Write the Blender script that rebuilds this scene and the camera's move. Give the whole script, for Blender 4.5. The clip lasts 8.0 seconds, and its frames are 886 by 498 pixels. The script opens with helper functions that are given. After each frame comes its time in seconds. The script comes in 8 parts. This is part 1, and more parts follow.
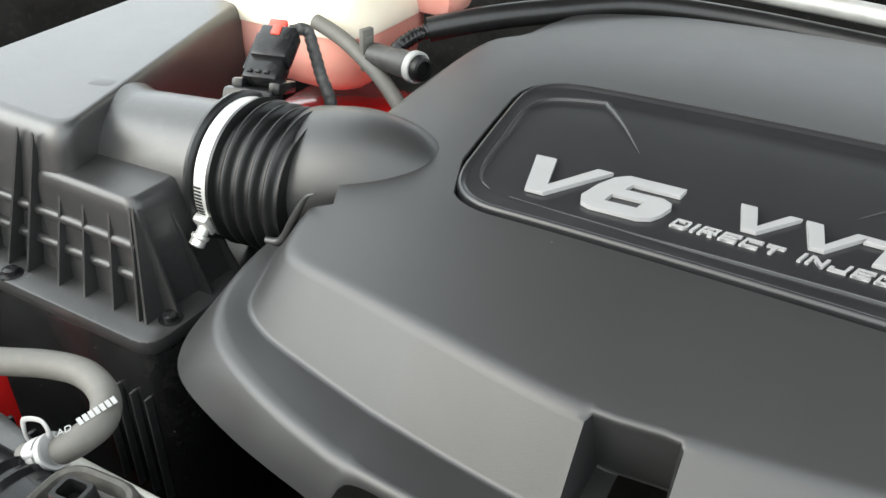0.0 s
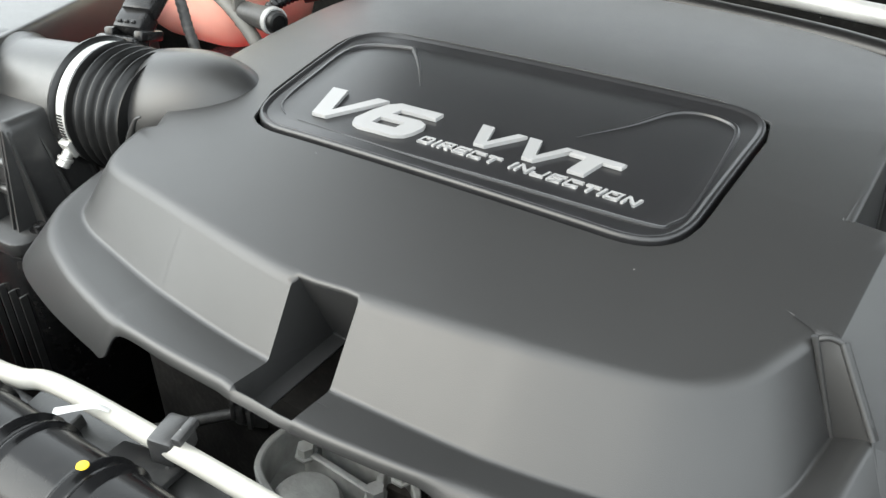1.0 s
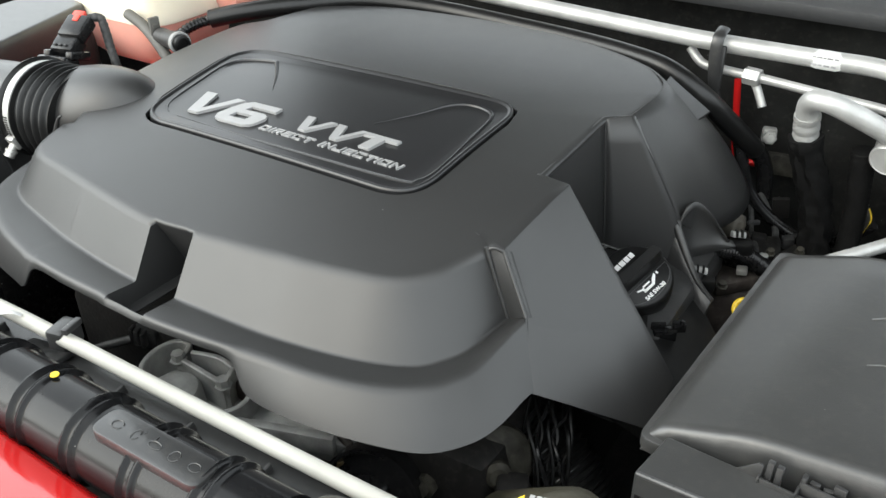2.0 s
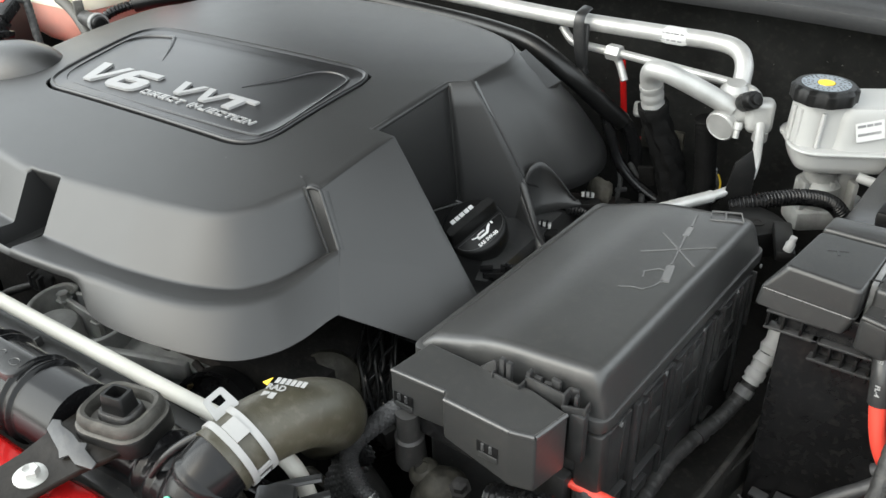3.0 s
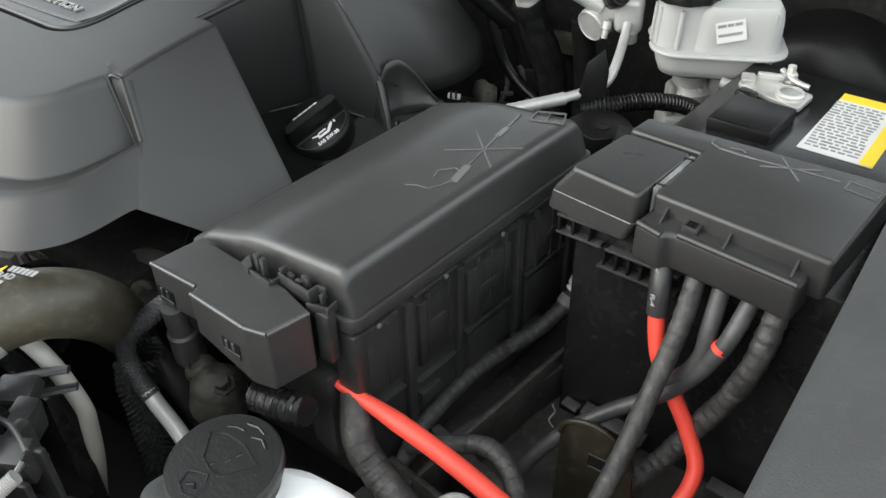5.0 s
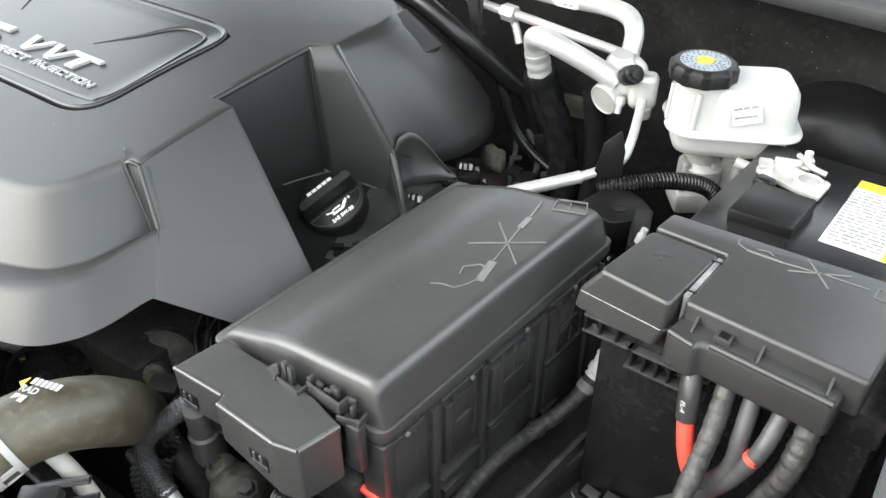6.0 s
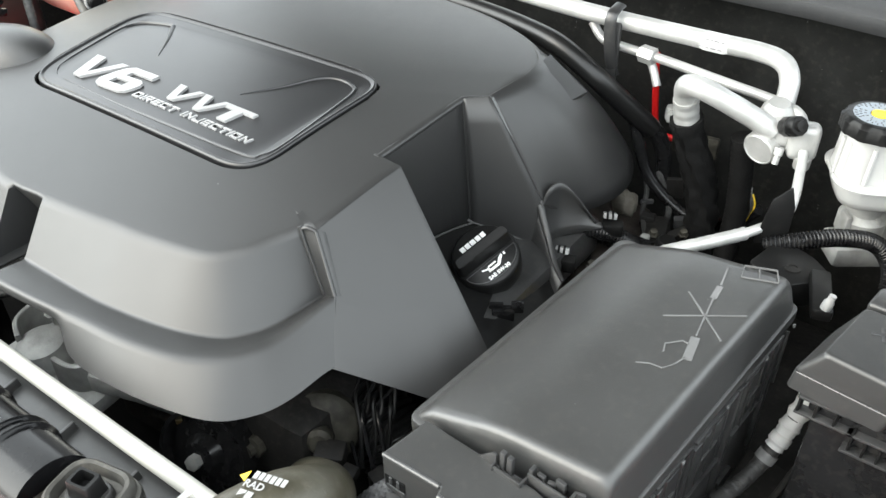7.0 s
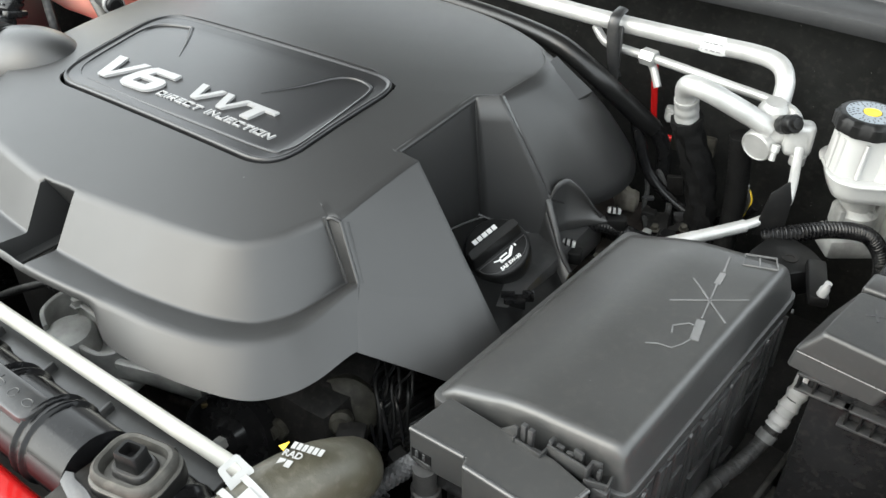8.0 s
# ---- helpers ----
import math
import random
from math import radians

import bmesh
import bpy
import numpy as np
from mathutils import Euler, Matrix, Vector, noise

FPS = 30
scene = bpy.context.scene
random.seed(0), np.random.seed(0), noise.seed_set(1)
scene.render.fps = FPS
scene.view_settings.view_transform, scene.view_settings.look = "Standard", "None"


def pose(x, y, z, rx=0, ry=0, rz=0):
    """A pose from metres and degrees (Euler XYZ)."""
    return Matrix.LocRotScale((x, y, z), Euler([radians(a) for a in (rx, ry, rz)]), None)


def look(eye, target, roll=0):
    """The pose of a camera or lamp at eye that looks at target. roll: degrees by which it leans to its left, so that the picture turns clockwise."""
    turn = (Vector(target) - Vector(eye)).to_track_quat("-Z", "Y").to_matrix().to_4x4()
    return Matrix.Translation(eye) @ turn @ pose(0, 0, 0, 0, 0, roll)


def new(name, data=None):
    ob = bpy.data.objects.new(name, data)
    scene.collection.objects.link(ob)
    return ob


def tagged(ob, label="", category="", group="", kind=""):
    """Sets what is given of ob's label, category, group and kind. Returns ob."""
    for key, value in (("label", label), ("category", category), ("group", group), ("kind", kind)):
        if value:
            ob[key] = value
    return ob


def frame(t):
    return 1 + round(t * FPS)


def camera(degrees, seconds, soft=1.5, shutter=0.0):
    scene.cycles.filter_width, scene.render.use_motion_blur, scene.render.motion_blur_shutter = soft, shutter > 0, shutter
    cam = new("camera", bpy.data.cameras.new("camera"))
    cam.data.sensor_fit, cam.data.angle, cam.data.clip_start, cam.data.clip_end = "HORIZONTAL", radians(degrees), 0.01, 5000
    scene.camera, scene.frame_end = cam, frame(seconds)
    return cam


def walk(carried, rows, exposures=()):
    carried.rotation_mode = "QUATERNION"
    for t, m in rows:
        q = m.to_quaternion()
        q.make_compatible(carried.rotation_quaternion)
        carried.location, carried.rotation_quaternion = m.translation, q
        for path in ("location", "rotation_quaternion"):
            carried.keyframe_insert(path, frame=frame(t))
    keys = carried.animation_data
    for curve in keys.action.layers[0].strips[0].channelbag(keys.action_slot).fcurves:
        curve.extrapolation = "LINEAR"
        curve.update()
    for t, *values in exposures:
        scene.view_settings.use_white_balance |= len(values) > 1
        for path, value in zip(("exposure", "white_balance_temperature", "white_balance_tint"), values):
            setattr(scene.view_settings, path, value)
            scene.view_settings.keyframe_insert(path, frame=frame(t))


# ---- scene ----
cam = camera(55.7, 8.0)
PATH = [
    (0, (-0.004, 0.005, 1.233), (-0.808, 1.463, 0.126), 1.3),
    (0.5, (0.111, 0.008, 1.248), (-0.754, 1.416, 0.122), 0.6),
    (1, (0.22, 0.0, 1.24), (-0.665, 1.402, 0.121), 0.4),
    (1.5, (0.352, -0.053, 1.284), (-0.546, 1.356, 0.185), -0.5),
    (1.7, (0.409, -0.09, 1.315), (-0.494, 1.322, 0.223), -0.9),
    (2.8, (0.644, -0.087, 1.296), (-0.304, 1.316, 0.233), -0.4),
    (3, (0.69, -0.079, 1.299), (-0.28, 1.314, 0.241), -1.4),
    (3.5, (0.77, -0.045, 1.263), (-0.205, 1.325, 0.18), -1.4),
    (4, (0.813, -0.01, 1.24), (-0.163, 1.308, 0.096), -1.2),
    (4.5, (0.836, 0.013, 1.248), (-0.119, 1.28, 0.03), -1.2),
    (4.7, (0.841, 0.026, 1.255), (-0.116, 1.286, 0.031), -1.2),
    (5.8, (0.797, 0.056, 1.307), (-0.129, 1.364, 0.111), 0.0),
    (6, (0.783, 0.057, 1.317), (-0.143, 1.366, 0.121), 0.2),
    (6.5, (0.727, 0.046, 1.333), (-0.228, 1.336, 0.14), -0.4),
    (7, (0.641, 0.019, 1.35), (-0.321, 1.3, 0.153), -0.6),
    (7.5, (0.608, -0.005, 1.36), (-0.348, 1.282, 0.165), -0.6),
    (8, (0.644, -0.027, 1.36), (-0.303, 1.277, 0.176), -0.1),
]
EXPOSURES = [(t, e, 6320, 4) for t, e in ((0.0, 1.78), (0.5, 1.83), (1.0, 1.90), (1.7, 1.62), (2.8, 1.46), (3.5, 1.58), (4.0, 1.42), (4.5, 1.05), (5.2, 1.38), (5.8, 2.02), (6.5, 2.20), (7.5, 1.95), (8.0, 1.88))]
walk(cam, [(t, look(eye, target, roll)) for t, eye, target, roll in PATH], EXPOSURES)

# ---- light ----
world = bpy.data.worlds.new("sky")
scene.world = world
world.use_nodes = True
wn = world.node_tree
sky = wn.nodes.new("ShaderNodeTexSky")
sky.sky_type = "NISHITA"
sky.sun_disc = False
sky.sun_elevation = radians(35)
sky.sun_rotation = radians(205)
sky.dust_density = 4.0
haze = wn.nodes.new("ShaderNodeMix")
haze.data_type = "RGBA"
haze.inputs[0].default_value = 0.75
haze.inputs[7].default_value = (8.0, 8.0, 8.0, 1)
wn.links.new(sky.outputs[0], haze.inputs[6])
wn.links.new(haze.outputs[2], wn.nodes["Background"].inputs[0])
wn.nodes["Background"].inputs[1].default_value = 0.15
sun = new("sun", bpy.data.lights.new("sun", "SUN"))
sun.data.energy = 0.85
sun.data.angle = radians(50)
sun.data.color = (1.0, 0.985, 0.96)
sun.matrix_world = look((-1.7, -1.3, 1.15), (0, 0, 0))


# ---- materials ----
def material(name, color, rough=0.5, metal=0.0, vary=0.15, scale=18.0, bump=0.0, grain=900.0, dust=0.0, coat=0.0, transmission=0.0, subsurface=0.0, spec=0.5, lint=0.0):
    m = bpy.data.materials.new(name)
    m.use_nodes = True
    nt = m.node_tree
    b = nt.nodes["Principled BSDF"]
    b.inputs["Metallic"].default_value = metal
    b.inputs["Specular IOR Level"].default_value = spec
    b.inputs["Coat Weight"].default_value = coat
    b.inputs["Coat Roughness"].default_value = 0.08
    b.inputs["Transmission Weight"].default_value = transmission
    if subsurface:
        b.inputs["Subsurface Weight"].default_value = subsurface
        b.inputs["Subsurface Radius"].default_value = (0.03, 0.03, 0.03)
        b.inputs["Subsurface Scale"].default_value = 0.5
    tex = nt.nodes.new("ShaderNodeTexCoord")
    big = nt.nodes.new("ShaderNodeTexNoise")
    big.inputs["Scale"].default_value = scale
    big.inputs["Detail"].default_value = 6.0
    nt.links.new(tex.outputs["Object"], big.inputs["Vector"])
    ramp = nt.nodes.new("ShaderNodeValToRGB")
    dark = [c * (1 - vary) for c in color]
    light = [min(1, c * (1 + vary) + 0.04 * dust) for c in color]
    ramp.color_ramp.elements[0].position, ramp.color_ramp.elements[1].position = 0.3, 0.7
    ramp.color_ramp.elements[0].color = (*dark, 1)
    ramp.color_ramp.elements[1].color = (*light, 1)
    nt.links.new(big.outputs["Fac"], ramp.inputs["Fac"])
    nt.links.new(ramp.outputs["Color"], b.inputs["Base Color"])
    rr = nt.nodes.new("ShaderNodeMapRange")
    rr.inputs["To Min"].default_value = max(0.02, rough - 0.025)
    rr.inputs["To Max"].default_value = min(1.0, rough + 0.025 + 0.1 * dust)
    mid = nt.nodes.new("ShaderNodeTexNoise")
    mid.inputs["Scale"].default_value = scale * 7
    mid.inputs["Detail"].default_value = 4.0
    nt.links.new(tex.outputs["Object"], mid.inputs["Vector"])
    nt.links.new(mid.outputs["Fac"], rr.inputs["Value"])
    nt.links.new(rr.outputs["Result"], b.inputs["Roughness"])
    if dust:
        speck = nt.nodes.new("ShaderNodeTexNoise")
        speck.inputs["Scale"].default_value = 140.0
        speck.inputs["Detail"].default_value = 8.0
        nt.links.new(tex.outputs["Object"], speck.inputs["Vector"])
        sr = nt.nodes.new("ShaderNodeMapRange")
        sr.inputs["From Min"].default_value, sr.inputs["From Max"].default_value = 0.52, 0.75
        sr.inputs["To Max"].default_value = dust
        nt.links.new(speck.outputs["Fac"], sr.inputs["Value"])
        mix = nt.nodes.new("ShaderNodeMix")
        mix.data_type = "RGBA"
        mix.inputs[7].default_value = (0.22, 0.20, 0.17, 1)
        nt.links.new(sr.outputs["Result"], mix.inputs[0])
        nt.links.new(ramp.outputs["Color"], mix.inputs[6])
        nt.links.new(mix.outputs[2], b.inputs["Base Color"])
    if lint:
        # stray flecks of lint and grit, a few in a hundred cells
        cell = nt.nodes.new("ShaderNodeTexVoronoi")
        cell.inputs["Scale"].default_value = 95.0
        nt.links.new(tex.outputs["Object"], cell.inputs["Vector"])
        near = nt.nodes.new("ShaderNodeMath")
        near.operation = "LESS_THAN"
        near.inputs[1].default_value = 0.055
        nt.links.new(cell.outputs["Distance"], near.inputs[0])
        pick = nt.nodes.new("ShaderNodeSeparateColor")
        nt.links.new(cell.outputs["Color"], pick.inputs[0])
        rare = nt.nodes.new("ShaderNodeMath")
        rare.operation = "LESS_THAN"
        rare.inputs[1].default_value = lint
        nt.links.new(pick.outputs[0], rare.inputs[0])
        both = nt.nodes.new("ShaderNodeMath")
        both.operation = "MULTIPLY"
        nt.links.new(near.outputs[0], both.inputs[0])
        nt.links.new(rare.outputs[0], both.inputs[1])
        fleck = nt.nodes.new("ShaderNodeMix")
        fleck.data_type = "RGBA"
        fleck.inputs[7].default_value = (0.20, 0.20, 0.19, 1)
        before = b.inputs["Base Color"].links[0].from_socket
        nt.links.new(both.outputs[0], fleck.inputs[0])
        nt.links.new(before, fleck.inputs[6])
        nt.links.new(fleck.outputs[2], b.inputs["Base Color"])
    if bump:
        fine = nt.nodes.new("ShaderNodeTexNoise")
        fine.inputs["Scale"].default_value = grain
        fine.inputs["Detail"].default_value = 3.0
        nt.links.new(tex.outputs["Object"], fine.inputs["Vector"])
        bp = nt.nodes.new("ShaderNodeBump")
        bp.inputs["Strength"].default_value = bump
        bp.inputs["Distance"].default_value = 0.001
        nt.links.new(fine.outputs["Fac"], bp.inputs["Height"])
        nt.links.new(bp.outputs["Normal"], b.inputs["Normal"])
    return m


M_COVER = material("cover_plastic", (0.0225, 0.0225, 0.0225), 0.40, bump=0.10, grain=1500, vary=0.10, scale=7, spec=0.55, lint=0.015)
M_BADGE = material("badge_plastic", (0.016, 0.016, 0.017), 0.30, bump=0.06, grain=1200, vary=0.1)
M_SILVER = material("silver_paint", (0.31, 0.31, 0.31), 0.42, metal=0.3, vary=0.05)
M_BLACK = material("black_plastic", (0.027, 0.027, 0.0272), 0.32, bump=0.14, grain=900, vary=0.25, dust=0.08, spec=0.6, lint=0.12)
M_LID = material("textured_black_plastic", (0.035, 0.035, 0.0345), 0.34, bump=0.16, grain=1100, vary=0.12, scale=14, dust=0.05, spec=0.65, lint=0.05)
M_GLOSS = material("gloss_black_plastic", (0.009, 0.009, 0.0095), 0.22, vary=0.3, dust=0.05, spec=0.32, lint=0.12)
M_RUBBER = material("black_rubber", (0.0075, 0.0075, 0.0075), 0.32, bump=0.15, grain=500, vary=0.2, dust=0.02, spec=0.4)
M_GREYRUB = material("grey_rubber", (0.088, 0.084, 0.075), 0.62, bump=0.15, grain=600, vary=0.15, dust=0.1)
M_RADHOSE = material("dusty_radiator_hose", (0.042, 0.038, 0.024), 0.40, bump=0.25, grain=420, vary=0.35, scale=11, dust=0.16)
M_OLIVE = material("olive_black_plastic", (0.017, 0.0145, 0.008), 0.42, bump=0.15, vary=0.35, dust=0.08, spec=0.35, lint=0.1)
# black fabric of the hoses; also painted shade for slots and holes
M_FABRIC_SHADE = material("black_fabric_and_recess_shade", (0.0075, 0.0075, 0.0075), 0.6, bump=0.6, grain=300, vary=0.4, scale=40, spec=0.1)
M_CAPS = material("matt_black_plastic", (0.006, 0.006, 0.006), 0.40, vary=0.2, dust=0.02, bump=0.1, spec=0.25)
M_PRINT = material("white_ink", (0.80, 0.80, 0.79), 0.6, vary=0.04)
M_MILK = material("milky_plastic", (0.37, 0.37, 0.36), 0.38, vary=0.05, subsurface=0.1)
M_FRONTPIPE = material("cream_painted_pipe", (0.44, 0.43, 0.39), 0.50, vary=0.10, dust=0.06, spec=0.4)
M_CHALK = material("pale_blue_print", (0.22, 0.25, 0.28), 0.6, vary=0.1)
M_BROWN = material("rusty_dark_metal", (0.030, 0.023, 0.019), 0.7, vary=0.5, scale=60, bump=0.6, grain=180, dust=0.15)
M_DUSTRUB = material("dusty_rubber", (0.030, 0.029, 0.028), 0.5, bump=0.2, grain=500, vary=0.25, dust=0.12)
M_BRAID = material("braided_sleeve", (0.030, 0.030, 0.0305), 0.42, bump=0.4, grain=900, vary=0.4, scale=160, spec=0.4)
# lighter, glossier copy of the black plastic; its colour paints highlights along edges
M_EDGELIGHT = material("highlight_edge_plastic", (0.058, 0.058, 0.058), 0.28, bump=0.05, grain=900, vary=0.25, scale=40, spec=0.7)
M_TAN = material("stained_metal", (0.12, 0.108, 0.088), 0.65, vary=0.4, scale=60, bump=0.3, grain=200, dust=0.2)
M_MOUNT = material("dusty_casting", (0.030, 0.028, 0.022), 0.62, vary=0.6, scale=60, bump=0.8, grain=180, dust=0.12, spec=0.25)
M_ALU = material("aluminium", (0.43, 0.43, 0.42), 0.44, metal=0.45, vary=0.18, scale=30, bump=0.2, grain=350)
M_CAST = material("cast_aluminium", (0.34, 0.34, 0.325), 0.55, metal=0.35, vary=0.3, scale=40, bump=0.4, grain=350, dust=0.15)
M_STEEL = material("zinc_steel", (0.55, 0.545, 0.52), 0.35, metal=0.6, vary=0.15)
M_RED = material("red_paint", (0.55, 0.012, 0.012), 0.25, vary=0.04, coat=1.0)
M_REDCABLE = material("red_cable", (0.80, 0.075, 0.05), 0.40, vary=0.08)
M_WHITE = material("white_plastic", (0.74, 0.74, 0.74), 0.40, vary=0.04, subsurface=0.15)
M_WHITEMARK = material("white_print", (0.29, 0.29, 0.285), 0.50, vary=0.15)
M_AIR = material("ribbed_black_plastic", (0.027, 0.027, 0.027), 0.31, bump=0.12, grain=1000, vary=0.15, dust=0.05, spec=0.5, lint=0.06)
M_INK = material("faded_ink", (0.20, 0.20, 0.205), 0.6, vary=0.3, scale=60)
M_GREYMARK = material("grey_print", (0.105, 0.105, 0.105), 0.6, vary=0.3)
M_YELLOW = material("yellow_plastic", (0.75, 0.52, 0.02), 0.45, vary=0.06)
M_BLUE = material("blue_paint_dot", (0.008, 0.16, 0.40), 0.5, vary=0.15)
M_GREEN = material("green_paint_dot", (0.1, 0.5, 0.3), 0.5, vary=0.1)
M_TAPE = material("cloth_tape", (0.030, 0.0296, 0.0290), 0.55, bump=0.9, grain=260, vary=0.35, scale=70, dust=0.16)
M_SLEEVE = material("grey_heatshrink", (0.044, 0.044, 0.0455), 0.42, vary=0.25, scale=40, dust=0.10, bump=0.2, grain=300)
M_COOLANT = material("coolant_tank_plastic", (0.92, 0.84, 0.68), 0.3, vary=0.05, subsurface=0.5)
M_PINK = material("pink_coolant", (0.85, 0.42, 0.34), 0.3, vary=0.08, subsurface=0.5)
M_DARK = material("dirty_dark_metal", (0.011, 0.0105, 0.010), 0.6, vary=0.4, scale=30, bump=0.5, grain=200, dust=0.06, spec=0.2)
M_FELT = material("firewall_insulation", (0.011, 0.0112, 0.0105), 0.9, bump=0.8, grain=260, vary=0.4, dust=0.05, spec=0.12, lint=0.35)
M_COWL = material("cowl_plastic", (0.042, 0.043, 0.045), 0.55, bump=0.4, grain=700, vary=0.08, dust=0.04)
M_ASPHALT = material("asphalt", (0.05, 0.05, 0.05), 0.9, bump=0.8, grain=90, vary=0.3)
M_BATT = material("battery_cover_plastic", (0.027, 0.027, 0.0268), 0.36, bump=0.16, grain=1100, vary=0.12, scale=14, dust=0.04, spec=0.55, lint=0.05)
M_DUCT = material("gloss_duct_plastic", (0.007, 0.007, 0.0075), 0.20, vary=0.25, dust=0.015, spec=0.22, lint=0.05, bump=0.05)
M_AMBER = material("amber_plastic", (0.09, 0.065, 0.022), 0.4, vary=0.4, scale=40)
M_ALT = material("oily_grey_casting", (0.036, 0.034, 0.027), 0.55, vary=0.5, scale=50, bump=0.6, grain=200, dust=0.12, spec=0.25)
M_WORN = material("worn_grey_plastic", (0.16, 0.16, 0.16), 0.5, vary=0.4, scale=70, dust=0.15)
M_TRAY = material("dusty_tray_plastic", (0.026, 0.025, 0.023), 0.55, vary=0.4, scale=25, bump=0.3, grain=260, dust=0.22)
M_STRAP = material("rusty_black_steel", (0.010, 0.0080, 0.0060), 0.45, vary=0.35, scale=40, bump=0.25, grain=260, dust=0.03, spec=0.2)
M_PALEPINK = material("pale_pink_paint", (0.50, 0.33, 0.30), 0.55, vary=0.1)
M_MOUNTRUB = material("powdery_rubber", (0.044, 0.042, 0.037), 0.60, bump=0.4, grain=400, vary=0.4, scale=60, dust=0.15, spec=0.3)
M_PAPER = material("paper_label", (0.55, 0.55, 0.54), 0.55, vary=0.05)


# ---- building tools ----
ORIGIN = {}


def thing(name, label, category, at, group="", kind=""):
    ob = new(name)
    ob.empty_display_size = 0.02
    ob.location = at
    ORIGIN[ob.name] = Vector(at)
    return tagged(ob, label, category, group, kind)


def finish(bm, angle):
    bmesh.ops.recalc_face_normals(bm, faces=bm.faces)
    lim = radians(angle)
    for f in bm.faces:
        f.smooth = True
    for e in bm.edges:
        if len(e.link_faces) == 2 and e.calc_face_angle(0) > lim:
            e.smooth = False


def part(name, bm, mat, parent, label="", angle=38, solid=0.0, even=False):
    finish(bm, angle)
    o = ORIGIN[parent.name]
    bmesh.ops.translate(bm, verts=bm.verts, vec=-o)
    me = bpy.data.meshes.new(name)
    bm.to_mesh(me)
    bm.free()
    me.materials.append(mat)
    ob = new(name, me)
    ob.parent = parent
    ORIGIN[ob.name] = o
    if solid:
        md = ob.modifiers.new("thickness", "SOLIDIFY")
        md.thickness, md.offset = solid, -1
    if even:
        md = ob.modifiers.new("normals", "WEIGHTED_NORMAL")
        md.keep_sharp = True
    return tagged(ob, label)


def single(name, bm, mat, label, category, at, group="", kind="", angle=38):
    """One mesh that is a thing by itself."""
    finish(bm, angle)
    bmesh.ops.translate(bm, verts=bm.verts, vec=-Vector(at))
    me = bpy.data.meshes.new(name)
    bm.to_mesh(me)
    bm.free()
    me.materials.append(mat)
    ob = new(name, me)
    ob.location = at
    ORIGIN[ob.name] = Vector(at)
    return tagged(ob, label, category, group, kind)


def spline(pts, n=8, closed=False):
    """Points of a smooth curve through pts."""
    p = [Vector(q) for q in pts]
    if len(p) < 3:
        return [p[0].lerp(p[1], i / n) for i in range(n + 1)]
    out = []
    m = len(p)
    for i in range(m if closed else m - 1):
        a, b, c, d = (p[(i + k) % m] if closed else p[min(max(i + k, 0), m - 1)] for k in (-1, 0, 1, 2))
        for j in range(n):
            t = j / n
            out.append(0.5 * (2 * b + (c - a) * t + (2 * a - 5 * b + 4 * c - d) * t * t + (3 * b - a - 3 * c + d) * t ** 3))
    if not closed:
        out.append(p[-1])
    return out


def loft(bm, rings, closed=True, caps=(False, False), skip=None):
    vs = [[bm.verts.new(q) for q in r] for r in rings]
    n = len(vs[0])
    for i in range(len(vs) - 1):
        for j in range(n if closed else n - 1):
            if skip and skip(i, j):
                continue
            k = (j + 1) % n
            bm.faces.new((vs[i][j], vs[i][k], vs[i + 1][k], vs[i + 1][j]))
    if caps[0]:
        bm.faces.new(vs[0][::-1])
    if caps[1]:
        bm.faces.new(vs[-1])
    return vs


def tube(bm, pts, radius, seg=14, smooth=8, caps=True, flat=1.0):
    """A round bar along a smooth curve; radius is a number or a function of the length run."""
    c = spline(pts, smooth) if smooth else [Vector(q) for q in pts]
    up = Vector((0.13, 0.27, 1)).normalized()
    rings, run = [], 0.0
    for i, q in enumerate(c):
        d = (c[min(i + 1, len(c) - 1)] - c[max(i - 1, 0)]).normalized()
        if i:
            run += (q - c[i - 1]).length
        up = (up - d * up.dot(d))
        if up.length < 1e-4:
            up = d.orthogonal()
        up.normalize()
        side = d.cross(up)
        r = radius(run) if callable(radius) else radius
        rings.append([q + (side * math.cos(a) + up * math.sin(a) * flat) * r for a in (2 * math.pi * k / seg for k in range(seg))])
    loft(bm, rings, True, (caps, caps))


def web(bm, path, z0, z1, thick):
    """An upright wall of even thickness along a smooth plan line."""
    line = spline([(x, y, 0) for x, y in path], 5)
    rings = []
    for i, p in enumerate(line):
        d = (line[min(i + 1, len(line) - 1)] - line[max(i - 1, 0)]).normalized()
        n = Vector((-d.y, d.x, 0)) * thick / 2
        rings.append([(p.x - n.x, p.y - n.y, z0), (p.x + n.x, p.y + n.y, z0), (p.x + n.x, p.y + n.y, z1 - 0.001), (p.x + n.x * 0.6, p.y + n.y * 0.6, z1), (p.x - n.x * 0.6, p.y - n.y * 0.6, z1), (p.x - n.x, p.y - n.y, z1 - 0.001)])
    loft(bm, rings, True, (True, True))


def basis(at, axis, up=(0, 0, 1)):
    z = Vector(axis).normalized()
    u = Vector(up)
    if abs(z.dot(u.normalized())) > 0.98:
        u = Vector((0, 1, 0))
    x = u.cross(z).normalized()
    y = z.cross(x)
    return Matrix.Translation(at) @ Matrix((x, y, z)).transposed().to_4x4()


